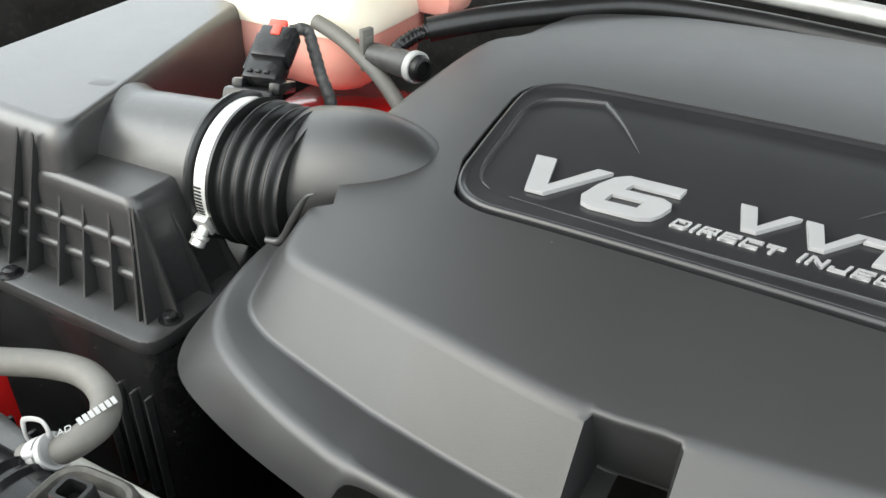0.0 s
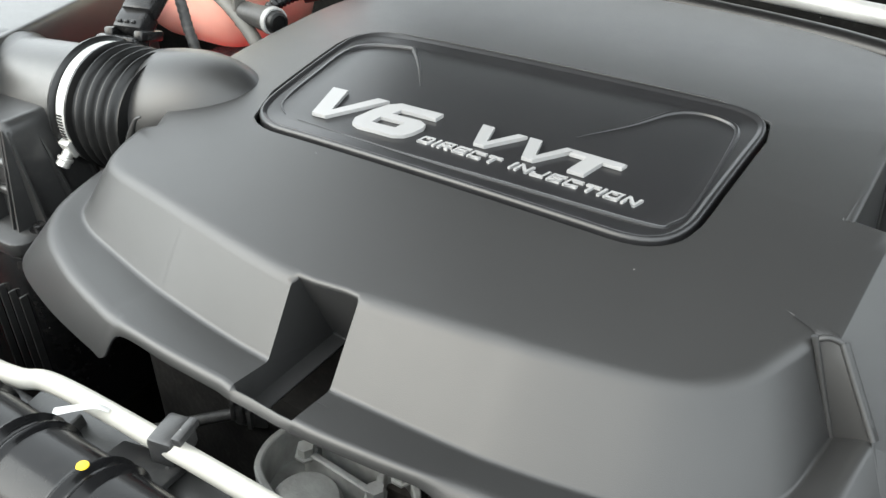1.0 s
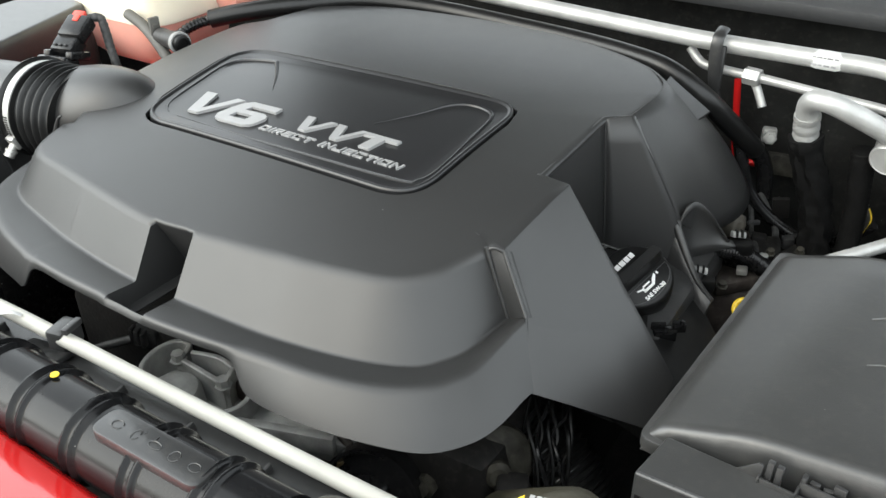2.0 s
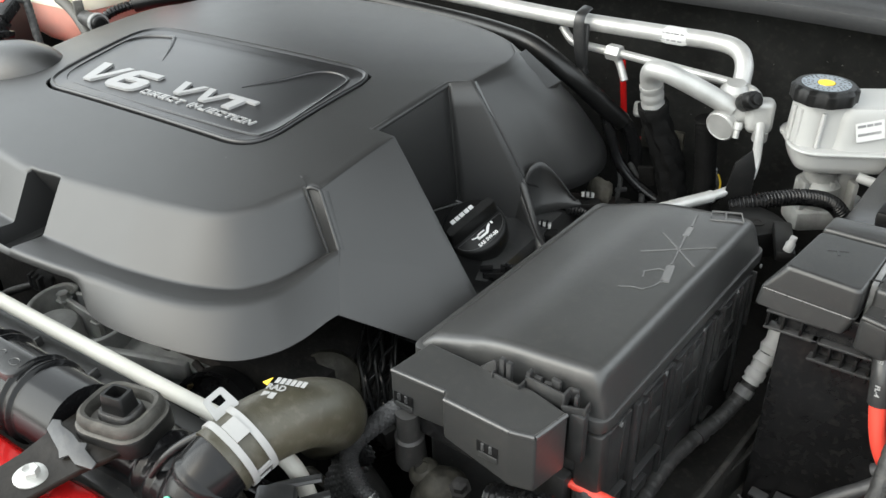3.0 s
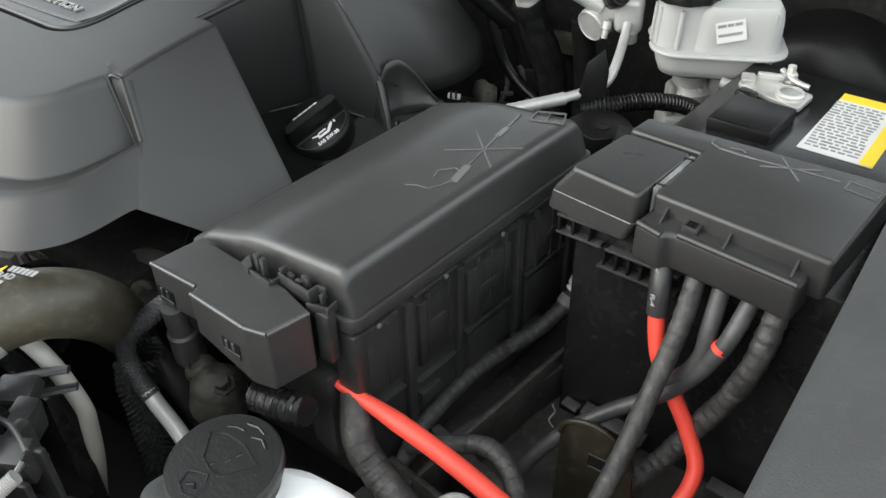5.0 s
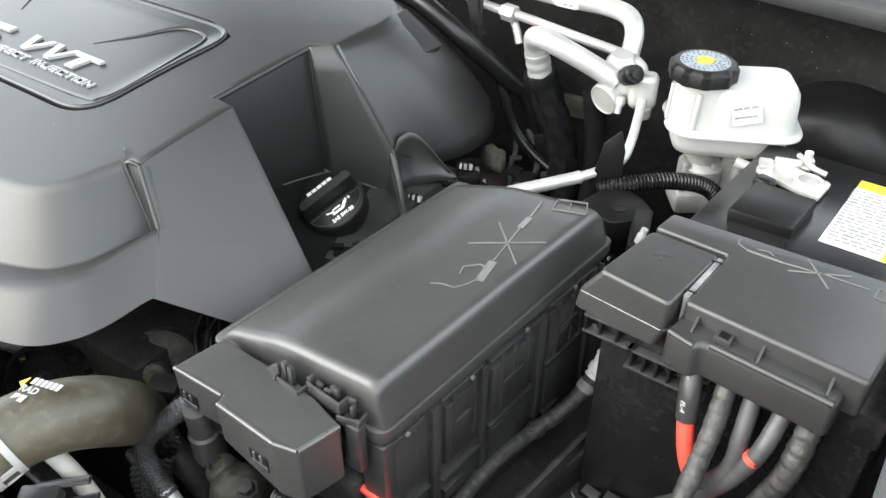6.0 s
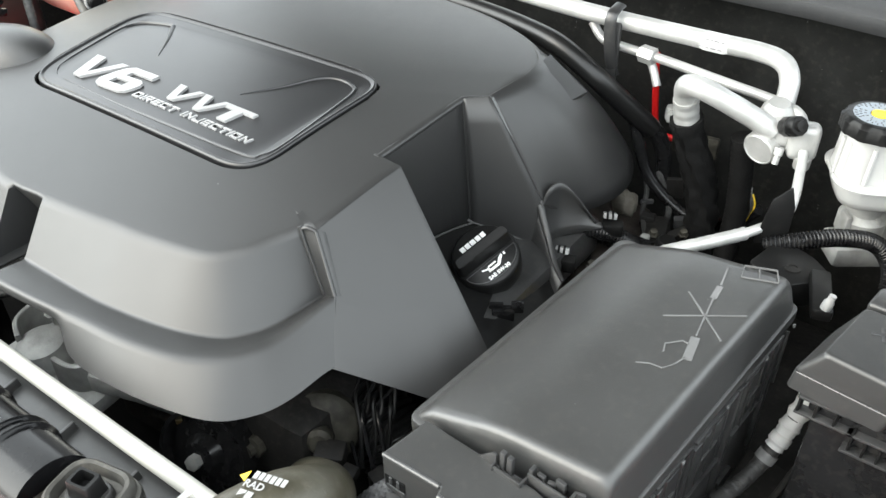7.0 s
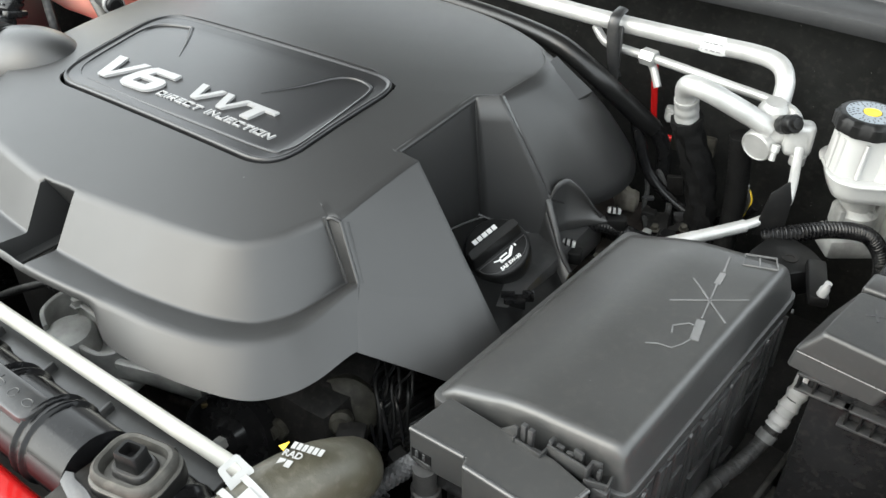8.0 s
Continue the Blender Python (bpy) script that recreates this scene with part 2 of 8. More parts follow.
def lathe(bm, profile, at, axis=(0, 0, 1), seg=28, wave=None, stretch=(1, 1), up=(0, 0, 1)):
    """Turns (radius, height) pairs round the axis."""
    m = basis(at, axis, up)
    rings = []
    for r, h in profile:
        ring = []
        for k in range(seg):
            a = 2 * math.pi * k / seg
            rr = r * (wave(a, h) if wave else 1.0)
            ring.append(m @ Vector((rr * math.cos(a) * stretch[0], rr * math.sin(a) * stretch[1], h)))
        rings.append(ring)
    loft(bm, rings, True, (profile[0][0] > 1e-5, profile[-1][0] > 1e-5))


def box(bm, centre, size, bevel=0.002, turn=0.0, taper=1.0, tilt=(0, 0), seg=2):
    """A box with rounded edges, turned about the upright, narrowing upwards by taper."""
    b = bmesh.new()
    bmesh.ops.create_cube(b, size=1.0)
    for v in b.verts:
        k = taper if v.co.z > 0 else 1.0
        v.co = Vector((v.co.x * size[0] * k, v.co.y * size[1] * k, v.co.z * size[2]))
    if bevel:
        bmesh.ops.bevel(b, geom=list(b.edges), offset=bevel, segments=seg, profile=0.5, affect="EDGES", clamp_overlap=True)
    m = pose(*centre, tilt[0], tilt[1], turn)
    add(bm, b, m)


def add(bm, other, m=None):
    me = bpy.data.meshes.new("scratch")
    if m is not None:
        other.transform(m)
    other.to_mesh(me)
    other.free()
    bm.from_mesh(me)
    bpy.data.meshes.remove(me)


def prism(bm, outline, z0, z1, bevel=0.0, m=None, seg=2):
    """A flat outline raised from z0 to z1."""
    b = bmesh.new()
    lo = [b.verts.new((p[0], p[1], z0)) for p in outline]
    hi = [b.verts.new((p[0], p[1], z1)) for p in outline]
    n = len(lo)
    b.faces.new(lo[::-1])
    b.faces.new(hi)
    for i in range(n):
        b.faces.new((lo[i], lo[(i + 1) % n], hi[(i + 1) % n], hi[i]))
    bmesh.ops.recalc_face_normals(b, faces=b.faces)
    if bevel:
        bmesh.ops.bevel(b, geom=list(b.edges), offset=bevel, segments=seg, profile=0.5, affect="EDGES", clamp_overlap=True)
    add(bm, b, m)


def rounded(pts, radius, n=6):
    """An outline with its corners rounded."""
    out = []
    m = len(pts)
    for i in range(m):
        p, a, c = Vector(pts[i]), Vector(pts[i - 1]), Vector(pts[(i + 1) % m])
        da, dc = (a - p), (c - p)
        r = min(radius, 0.48 * da.length, 0.48 * dc.length)
        s, e = p + da.normalized() * r, p + dc.normalized() * r
        for k in range(n + 1):
            t = k / n
            out.append(s * (1 - t) ** 2 + p * 2 * t * (1 - t) + e * t * t)
    return out


def soften(poly, radii, n=5):
    """An open line with rounded corners; radii for the inner corners."""
    p = [Vector(q) for q in poly]
    out = [p[0]]
    for i in range(1, len(p) - 1):
        da, dc = p[i - 1] - p[i], p[i + 1] - p[i]
        r = min(radii[i - 1], 0.45 * da.length, 0.45 * dc.length)
        s, e = p[i] + da.normalized() * r, p[i] + dc.normalized() * r
        for k in range(n + 1):
            t = k / n
            out.append(s * (1 - t) ** 2 + p[i] * 2 * t * (1 - t) + e * t * t)
    out.append(p[-1])
    return out


def lettering(text, size, m, extrude=0.0004, shear=0.0, wide=1.0, bold=0.0):
    """A bmesh of words in the built-in font, laid by the pose m."""
    cu = bpy.data.curves.new("words", "FONT")
    cu.body, cu.size, cu.extrude, cu.shear, cu.offset = text, size, extrude, shear, bold
    cu.resolution_u = 3
    tmp = bpy.data.objects.new("words", cu)
    me = bpy.data.meshes.new_from_object(tmp)
    b = bmesh.new()
    b.from_mesh(me)
    bpy.data.objects.remove(tmp)
    bpy.data.meshes.remove(me)
    bpy.data.curves.remove(cu)
    b.transform(m @ Matrix.Diagonal((wide, 1, 1, 1)))
    return b


def on(at, right, up):
    """A pose whose x runs along right and y along up, for flat marks."""
    x = Vector(right).normalized()
    z = x.cross(Vector(up)).normalized()
    return Matrix.Translation(at) @ Matrix((x, z.cross(x), z)).transposed().to_4x4()


def bars(bm, m, rows, height, gap, thick=0.0003):
    """Unreadable small print as plain bars: rows of (start, length) pairs."""
    for i, row in enumerate(rows):
        for a, l in row:
            y = -i * gap
            prism(bm, [(a, y), (a + l, y), (a + l, y + height), (a, y + height)], 0, thick, 0, m)


# ---- the bay ----
bm = bmesh.new()
prism(bm, [(-60, -60), (60, -60), (60, 60), (-60, 60)], -0.2, 0.0)
single("ground", bm, M_ASPHALT, "grey asphalt under the car", "ground", (0, 0, 0), kind="structure")

bm = bmesh.new()
box(bm, (0.05, 0.55, 0.50), (1.9, 1.2, 0.04), 0.005)
single("floor", bm, M_DARK, "dark dirty underside of the engine bay", "floor", (0.05, 0.55, 0.5), kind="structure")

bm = bmesh.new()
box(bm, (0.05, 1.10, 0.74), (1.9, 0.05, 0.60), 0.006)
single("wall_firewall", bm, M_FELT, "black felt-covered firewall with dust specks", "firewall", (0.05, 1.1, 0.5), kind="structure")
bm = bmesh.new()
box(bm, (-0.92, 0.55, 0.72), (0.05, 1.2, 0.50), 0.006)
single("wall_inner_fender", bm, M_DARK, "black inner fender wall", "inner fender", (-0.92, 0.55, 0.5), kind="structure")
bm = bmesh.new()
box(bm, (1.02, 0.55, 0.72), (0.05, 1.2, 0.48), 0.006)
single("wall_inner_fender", bm, M_DARK, "black inner fender wall beside the battery", "inner fender", (1.02, 0.55, 0.5), kind="structure")
bm = bmesh.new()
box(bm, (0.05, -0.04, 0.62), (1.9, 0.05, 0.34), 0.006)
single("wall_front", bm, M_DARK, "dark wall of the grille", "grille", (0.05, -0.04, 0.5), kind="structure")

# the open bonnet over the bay
bm = bmesh.new()
rings = []
for i in range(9):
    t = i / 8
    y, z = 1.34 - 1.00 * t, 1.265 + 0.83 * t + 0.05 * math.sin(math.pi * t)
    rings.append([(x, y - 0.03 * math.cos(x * 1.5), z) for x in (-0.75 + 1.6 * k / 10 for k in range(11))])
loft(bm, rings, False)
hood = single("hood", bm, M_DARK, "open bonnet with a black underside", "bonnet", (0.05, 1.32, 1.24), kind="structure")
md = hood.modifiers.new("thickness", "SOLIDIFY")
md.thickness = 0.03

# cowl under the windscreen: a grey ledge with a folded edge
cowl = thing("cowl", "dark grey plastic cowl panel under the windscreen", "cowl", (0.1, 1.06, 1.0), kind="structure")
bm = bmesh.new()
prof = [(0.985, 0.985), (0.985, 1.003), (0.995, 1.010), (1.035, 1.012), (1.040, 1.020), (1.10, 1.024), (1.30, 1.10)]
rings = []
for i in range(25):
    x = -0.85 + 1.8 * i / 24
    k = 0.10 * max(0.0, x - 0.42) ** 1.2
    rings.append([(x, y + 0.02 - k * 0.6, z - k * 0.2) for y, z in prof])
loft(bm, rings, False)
part("panel", bm, M_COWL, cowl, solid=0.003)
bm = bmesh.new()
box(bm, (0.40, 1.085, 1.030), (0.045, 0.007, 0.004), 0.001)
part("clip", bm, M_GLOSS, cowl, "small black clip")

# ---- engine block and what shows round the cover ----
engine = thing("engine", "dark dusty engine block under the plastic cover", "engine", (0.0, 0.55, 0.5))
bm = bmesh.new()
box(bm, (-0.03, 0.56, 0.64), (0.56, 0.46, 0.28), 0.03)
part("block", bm, M_DARK, engine)
bm = bmesh.new()
box(bm, (0.10, 0.60, 0.79), (0.44, 0.30, 0.05), 0.012)
part("valve_cover", bm, M_BLACK, engine)
bm = bmesh.new()
prism(bm, [(0.206, 0.45), (0.42, 0.45), (0.40, 0.54), (0.3325, 0.626), (0.296, 0.6720), (0.222, 0.6325), (0.206, 0.6325)], -0.05, 0.0, 0)
for v in bm.verts:
    v.co.z += 0.830 - 0.31 * (v.co.x - 0.222) - 0.11 * (v.co.y - 0.632)
bmesh.ops.bevel(bm, geom=list(bm.edges), offset=0.0015, segments=2, affect="EDGES", clamp_overlap=True)
part("filler_neck", bm, M_CAPS, engine, "black plastic oil filler base")


# ---- engine cover ----
def cover_height(x, y):
    return 0.9765 - 0.30 * (y - 0.70) ** 2 - 0.06 * (x + 0.05) ** 2 - 0.22 * max(0.0, -0.16 - x) ** 2


# from the left end round the front to the crease: rim, foot of the upper wall, ledge edge, lower edge
STATIONS = [
    ((-0.322, 0.392), (-0.352, 0.392, 0.896), (-0.362, 0.390, 0.897), (-0.385, 0.385, 0.862)),
    ((-0.319, 0.370), (-0.341, 0.360, 0.892), (-0.360, 0.360, 0.894), (-0.384, 0.345, 0.858)),
    ((-0.310, 0.352), (-0.330, 0.332, 0.888), (-0.349, 0.323, 0.891), (-0.372, 0.305, 0.856)),
    ((-0.290, 0.343), (-0.306, 0.317, 0.885), (-0.322, 0.295, 0.889), (-0.345, 0.277, 0.857)),
    ((-0.255, 0.336), (-0.263, 0.306, 0.884), (-0.272, 0.272, 0.888), (-0.285, 0.256, 0.857)),
    ((-0.212, 0.328), (-0.216, 0.296, 0.883), (-0.218, 0.257, 0.887), (-0.222, 0.243, 0.857)),
    ((-0.200, 0.3259), (-0.203, 0.29366, 0.883), (-0.204, 0.2545, 0.887), (-0.206, 0.2410, 0.858)),
    ((-0.190, 0.32422), (-0.192, 0.29180, 0.883), (-0.192, 0.2531, 0.887), (-0.192, 0.2482, 0.878)),
    ((-0.145, 0.317), (-0.147, 0.286, 0.882), (-0.145, 0.250, 0.887), (-0.143, 0.246, 0.879)),
    ((-0.092, 0.311), (-0.095, 0.281, 0.882), (-0.097, 0.249, 0.887), (-0.097, 0.245, 0.879)),
    ((-0.040, 0.314), (-0.038, 0.280, 0.883), (-0.034, 0.246, 0.887), (-0.034, 0.243, 0.879)),
    ((0.024, 0.321), (0.019, 0.281, 0.883), (0.020, 0.250, 0.887), (0.020, 0.247, 0.879)),
    ((0.052, 0.325), (0.050, 0.282, 0.883), (0.056, 0.2545, 0.887), (0.056, 0.250, 0.877)),
    ((0.075, 0.327), (0.076, 0.284, 0.883), (0.084, 0.2585, 0.887), (0.082, 0.240, 0.858)),
    ((0.115, 0.333), (0.116, 0.290, 0.883), (0.130, 0.264, 0.887), (0.130, 0.2395, 0.857)),
    ((0.145, 0.339), (0.158, 0.299, 0.884), (0.178, 0.276, 0.887), (0.185, 0.248, 0.857)),
    ((0.164, 0.347), (0.191, 0.313, 0.884), (0.211, 0.295, 0.888), (0.232, 0.263, 0.857)),
    ((0.180, 0.362), (0.208, 0.330, 0.885), (0.226, 0.314, 0.889), (0.257, 0.288, 0.858)),
    ((0.190, 0.380), (0.219, 0.352, 0.886), (0.236, 0.338, 0.891), (0.268, 0.315, 0.860)),
    ((0.203, 0.404), (0.2275, 0.400, 0.888), (0.246, 0.393, 0.902), (0.273, 0.357, 0.862)),
    ((0.2045, 0.409), (0.2305, 0.407, 0.888), (0.2549, 0.4014, 0.8945), (0.2819, 0.3654, 0.8545)),
]
BADGE_C = Vector((-0.065, 0.530))
SLOT = (-0.0875, -0.0375)


def badge_edge():
    return [Vector(p) for p in rounded([Vector(q) for q in ((-0.2455, 0.4255), (0.1185, 0.4255), (0.130, 0.6250), (-0.2605, 0.6130))], 0.046, 9)]


def resampled(line, n):
    """n points at even steps round a closed outline."""
    seg = [(line[(i + 1) % len(line)] - line[i]).length for i in range(len(line))]
    total, out, i, run = sum(seg), [], 0, 0.0
    for k in range(n):
        goal = total * k / n
        while run + seg[i] < goal:
            run += seg[i]
            i += 1
        out.append(line[i].lerp(line[(i + 1) % len(line)], (goal - run) / max(seg[i], 1e-9)))
    return out


def cross_at(outline, c, p):
    """Where the ray from c through p leaves the outline."""
    d, best = (p - c), None
    for i in range(len(outline)):
        a, b = outline[i], outline[(i + 1) % len(outline)]
        e = b - a
        den = d.x * e.y - d.y * e.x
        if abs(den) < 1e-12:
            continue
        t = ((a.x - c.x) * e.y - (a.y - c.y) * e.x) / den
        s = ((a.x - c.x) * d.y - (a.y - c.y) * d.x) / den
        if t > 0 and -1e-6 <= s <= 1 + 1e-6 and (best is None or t > best):
            best = t
    return c + d * best


cover = thing("engine_cover", "matt dark grey plastic V6 engine cover with a raised badge", "engine cover", (-0.06, 0.53, 0.86))


SEAM = []


def cover_shell():
    b = bmesh.new()
    lines = [spline([Vector((*s[0], 0)) for s in STATIONS], 6)] + [spline([Vector(s[k]) for s in STATIONS], 6) for k in (1, 2, 3)]
    profiles, inner = [], []

    def profile(i, slot=False, x=None):
        r1, r2, r3, r4 = (Vector(l[i]) for l in lines)
        if x is not None:
            for r in (r1, r2, r3, r4):
                r.x = x
        r1.z = cover_height(r1.x, r1.y)
        d = (BADGE_C - r1.xy).normalized() * 0.016
        p0 = Vector((r1.x + d.x, r1.y + d.y, 0))
        p0.z = cover_height(p0.x, p0.y)
        if slot:
            r2, mid, r3 = Vector((r1.x, r1.y + 0.030, 0.864)), Vector((r1.x, r3.y + 0.0085, 0.866)), Vector((r1.x, r3.y + 0.0015, 0.8850))
            return soften([p0, r1, r2, mid, r3, r4], (0.005, 0.003, 0.003, 0.002))
        return soften([p0, r1, r2, r2.lerp(r3, 0.4), r3, r4], (0.011, 0.003, 0.001, 0.0075))

    for i in range(len(lines[0])):
        x = lines[0][i].x
        if SLOT[0] - 0.002 < x < SLOT[1] + 0.002 and lines[0][i].y < 0.33:
            continue
        if profiles and profiles[-1][0].x < SLOT[0] and x > SLOT[1]:
            j = i - 1
            for xx, flag in ((SLOT[0], False), (SLOT[0] + 0.0025, True), (SLOT[0] + 0.015, True), (SLOT[1] - 0.012, True), (SLOT[1] - 0.0025, True), (SLOT[1], False)):
                profiles.append(profile(j if xx > -0.06 else j - 3, flag, xx))
        profiles.append(profile(i))
    edge = [Vector(p[0]) for p in profiles]
    hole = [i for i in range(len(profiles) - 1) if profiles[i][0].x > SLOT[0] + 0.010 - 0.001 and profiles[i + 1][0].x < SLOT[1] + 0.004 and profiles[i][0].y < 0.34]
    loft(b, profiles, False, skip=lambda i, j: i in hole and 10 <= j <= 13)
    # the rest of the rim: left side and back, from the crease anticlockwise
    rest = [(0.2155, 0.4072), (0.2170, 0.43), (0.2185, 0.45), (0.2200, 0.47), (0.2215, 0.49), (0.2240, 0.5120), (0.199, 0.514), (0.2005, 0.56), (0.2025, 0.60), (0.204, 0.637), (0.225, 0.653), (0.229, 0.72)]
    back = [(0.229, 0.72), (0.218, 0.755), (0.190, 0.790), (0.130, 0.822), (0.060, 0.842), (-0.017, 0.849), (-0.100, 0.846), (-0.20, 0.832), (-0.280, 0.800), (-0.296, 0.765), (-0.307, 0.712), (-0.331, 0.680), (-0.336, 0.587), (-0.337, 0.513), (-0.332, 0.45)]
    backs = [Vector((p.x, p.y)) for p in spline([(*p, 0) for p in back], 5)]
    rim = [p.xy for p in edge] + [Vector(p) for p in rest[:-1]] + backs
    outline = badge_edge()
    rings = []
    steps = 12
    for k in range(steps + 1):
        t = k / steps
        ring = []
        for q in rim:
            a = cross_at(outline, BADGE_C, q)
            p = a.lerp(q, t)
            ring.append(Vector((p.x, p.y, cover_height(p.x, p.y))))
        rings.append(ring)
    lip = [Vector((q.x, q.y, q.z - 0.005)) for q in rings[0]]
    lip2 = [Vector((q.x, q.y, q.z - 0.0008)).lerp(Vector((*BADGE_C, q.z)), 0.004) for q in rings[0]]
    for q, l in zip(lip2, lip):
        l.x, l.y = q.x, q.y
    loft(b, [lip, lip2, *rings], True)
    # closing piece between the rolled front edge and the crease
    last = [Vector(q) for q in profiles[-1][:7]]
    flat = []
    for i in range(7):
        q = last[0].xy.lerp(Vector((0.2155, 0.4072)), i / 6)
        flat.append(Vector((q.x, q.y, cover_height(q.x, q.y))))
    SEAM.extend((flat, last))
    # skirt along the left side and the back
    first = len(edge) + len(rest) - 1
    skirt = []
    for out, down in ((0, 0), (0.004, 0.0012), (0.0075, 0.005), (0.0095, 0.012), (0.014, 0.055), (0.016, 0.095)):
        row = []
        for i in range(first, len(rim)):
            q = rim[i]
            a, c = rim[max(first, i - 1)], rim[min(len(rim) - 1, i + 1)]
            t = (c - a).normalized()
            n = Vector((t.y, -t.x))
            row.append(Vector((q.x + n.x * out, q.y + n.y * out, cover_height(q.x, q.y) - down)))
        skirt.append(row)
    loft(b, skirt, False)
    bmesh.ops.remove_doubles(b, verts=b.verts, dist=0.0003)
    return b


shell = part("shell", cover_shell(), M_COVER, cover, solid=0.0022, angle=40, even=True)
bm = bmesh.new()
back = [Vector((q.x - 0.001, q.y + 0.006, cover_height(q.x - 0.001, q.y + 0.006) + 0.0001)) for q in SEAM[0]]
near = [Vector((q.x, q.y + 0.001, cover_height(q.x, q.y + 0.001) + 0.0004)) for q in SEAM[0]]
loft(bm, [back, near, [q + Vector((-0.0003, -0.0012, 0.0006)) for q in SEAM[1]]], False)
part("corner_seam", bm, M_COVER, cover, angle=75)


def side_wing():
    """The sloping side face with its rounded upper edge, from the step to the open corner."""
    b = bmesh.new()
    V = Vector
    z = cover_height
    rim = [V((x, y, z(x, y) - 0.0003)) for x, y in ((0.2155, 0.4085), (0.2185, 0.45), (0.2215, 0.490), (0.2240, 0.5125))]
    low = [V((0.2728, 0.3570, 0.8619)), V((0.3145, 0.3937, 0.8316)), V((0.352, 0.425, 0.806)), V((0.350, 0.478, 0.822))]
    corner = V((0.2463, 0.3931, 0.9013))
    rim = spline(rim, 6)
    rings = []
    for k in range(19):
        e = low[k // 6].lerp(low[min(3, k // 6 + 1)], (k % 6) / 6)
        m = corner.lerp(rim[k].lerp(e, 0.58), min(1.0, k / 6))
        rings.append(soften([rim[k] + V((-0.008, 0, -0.0016)), rim[k], m, e], (0.0015, 0.0005), 6))
    loft(b, rings, False)
    return b


def step_face():
    """The raised step where the side face stands proud of the front wall."""
    b = bmesh.new()
    V = Vector
    r1 = V((0.203, 0.404, cover_height(0.203, 0.404)))
    r2, s2, s1 = V((0.2275, 0.400, 0.888)), V((0.2470, 0.3930, 0.9015)), V((0.2172, 0.4083, 0.9465))
    rings = []
    for k in range(9):
        t = k / 8
        a, c = r1.lerp(r2, t), s1.lerp(s2, t)
        n = V((0.71, -0.22, 0.67))
        rings.append([a, a.lerp(c, 0.55), a.lerp(c, 0.85) + n * 0.0004, c + n * 0.0004, c + V((0.003, 0.004, -0.001)) + n * 0.0004, c + V((0.006, 0.009, -0.002)) - n * 0.0045])
    loft(b, rings, False)
    return b


wing = part("side_wing", side_wing(), M_COVER, cover, solid=0.002, angle=40, even=True)

part("step", step_face(), M_COVER, cover, angle=75)
for line in ([(0.2032, 0.4035, cover_height(0.203, 0.404) - 0.0006), (0.2100, 0.4060, 0.9488), (0.2172, 0.4083, 0.9465)], [(0.2172, 0.4083, 0.9465), (0.2320, 0.4008, 0.9242), (0.2470, 0.3932, 0.9017)], [(0.2034, 0.4033, 0.9490), (0.2150, 0.4017, 0.9190), (0.2275, 0.4000, 0.8880)]):
    bm = bmesh.new()
    tube(bm, line, 0.0019, 12, 5)
    part("step_edge", bm, M_COVER, cover)
# the two walls of the open corner over the oil filler
V = Vector
ca, cb, cc = (V((x, y, cover_height(x, y) - 0.0005)) for x, y in ((0.199, 0.512), (0.204, 0.637), (0.225, 0.653)))
bm = bmesh.new()
na = [ca + V((-0.006, 0.0, 0.0008)), cb + V((-0.006, 0.005, 0.0008)), cc + V((-0.004, 0.008, 0.0008))]
mid = [ca, cb, cc]
low = [V((0.2105, 0.515, 0.780)), V((0.222, 0.632, 0.780)), V((0.296, 0.6725, 0.780))]
cols = []
for k in range(17):
    u = k / 8
    i0 = min(1, int(u))
    f = u - i0
    cols.append(soften([na[i0].lerp(na[i0 + 1], f), mid[i0].lerp(mid[i0 + 1], f), low[i0].lerp(low[i0 + 1], f)], (0.005,), 5))
# trim the far wall to its slanting outer edge
for k in range(9, 17):
    f = (k - 8) / 8
    cols[k][-1].z = 0.780
loft(bm, cols[:9], False)
part("inner_wall", bm, M_COVER, cover, solid=0.002)
bm = bmesh.new()
rows = []
edge = [V((0.225, 0.653, 0.9738)), V((0.240, 0.6578, 0.9440)), V((0.262, 0.6648, 0.9000)), V((0.282, 0.6714, 0.860)), V((0.2920, 0.6700, 0.822)), V((0.3040, 0.6700, 0.780))]
corner = [cb + V((0, 0, 0)), V((0.2075, 0.636, 0.9440)), V((0.212, 0.6348, 0.9000)), V((0.216, 0.6337, 0.860)), V((0.2195, 0.6325, 0.822)), V((0.222, 0.632, 0.780))]
for a, c in zip(corner, edge):
    rows.append([a.lerp(c, k / 8) for k in range(9)])
loft(bm, rows, False)
part("inner_wall", bm, M_COVER, cover, solid=0.002)

bm = bmesh.new()
tube(bm, [(p.x - 0.001, p.y + 0.0012, p.z) for p in corner], 0.0032, 10, 4)
part("corner_fillet", bm, M_COVER, cover)

bm = bmesh.new()
tube(bm, [p + V((0.0, 0.0, -0.0022)) for p in (ca + V((-0.002, 0, 0)), ca.lerp(cb, 0.5) + V((-0.002, 0, 0)), cb.lerp(ca, 0.06) + V((-0.002, 0.001, 0)), cb.lerp(cc, 0.12) + V((-0.001, 0.002, 0)), cc + V((0, 0.002, 0)))], 0.0036, 12, 5)
part("corner_rim", bm, M_COVER, cover)
# thin bead in the paler plastic paints the highlight on the wall's edge
bm = bmesh.new()
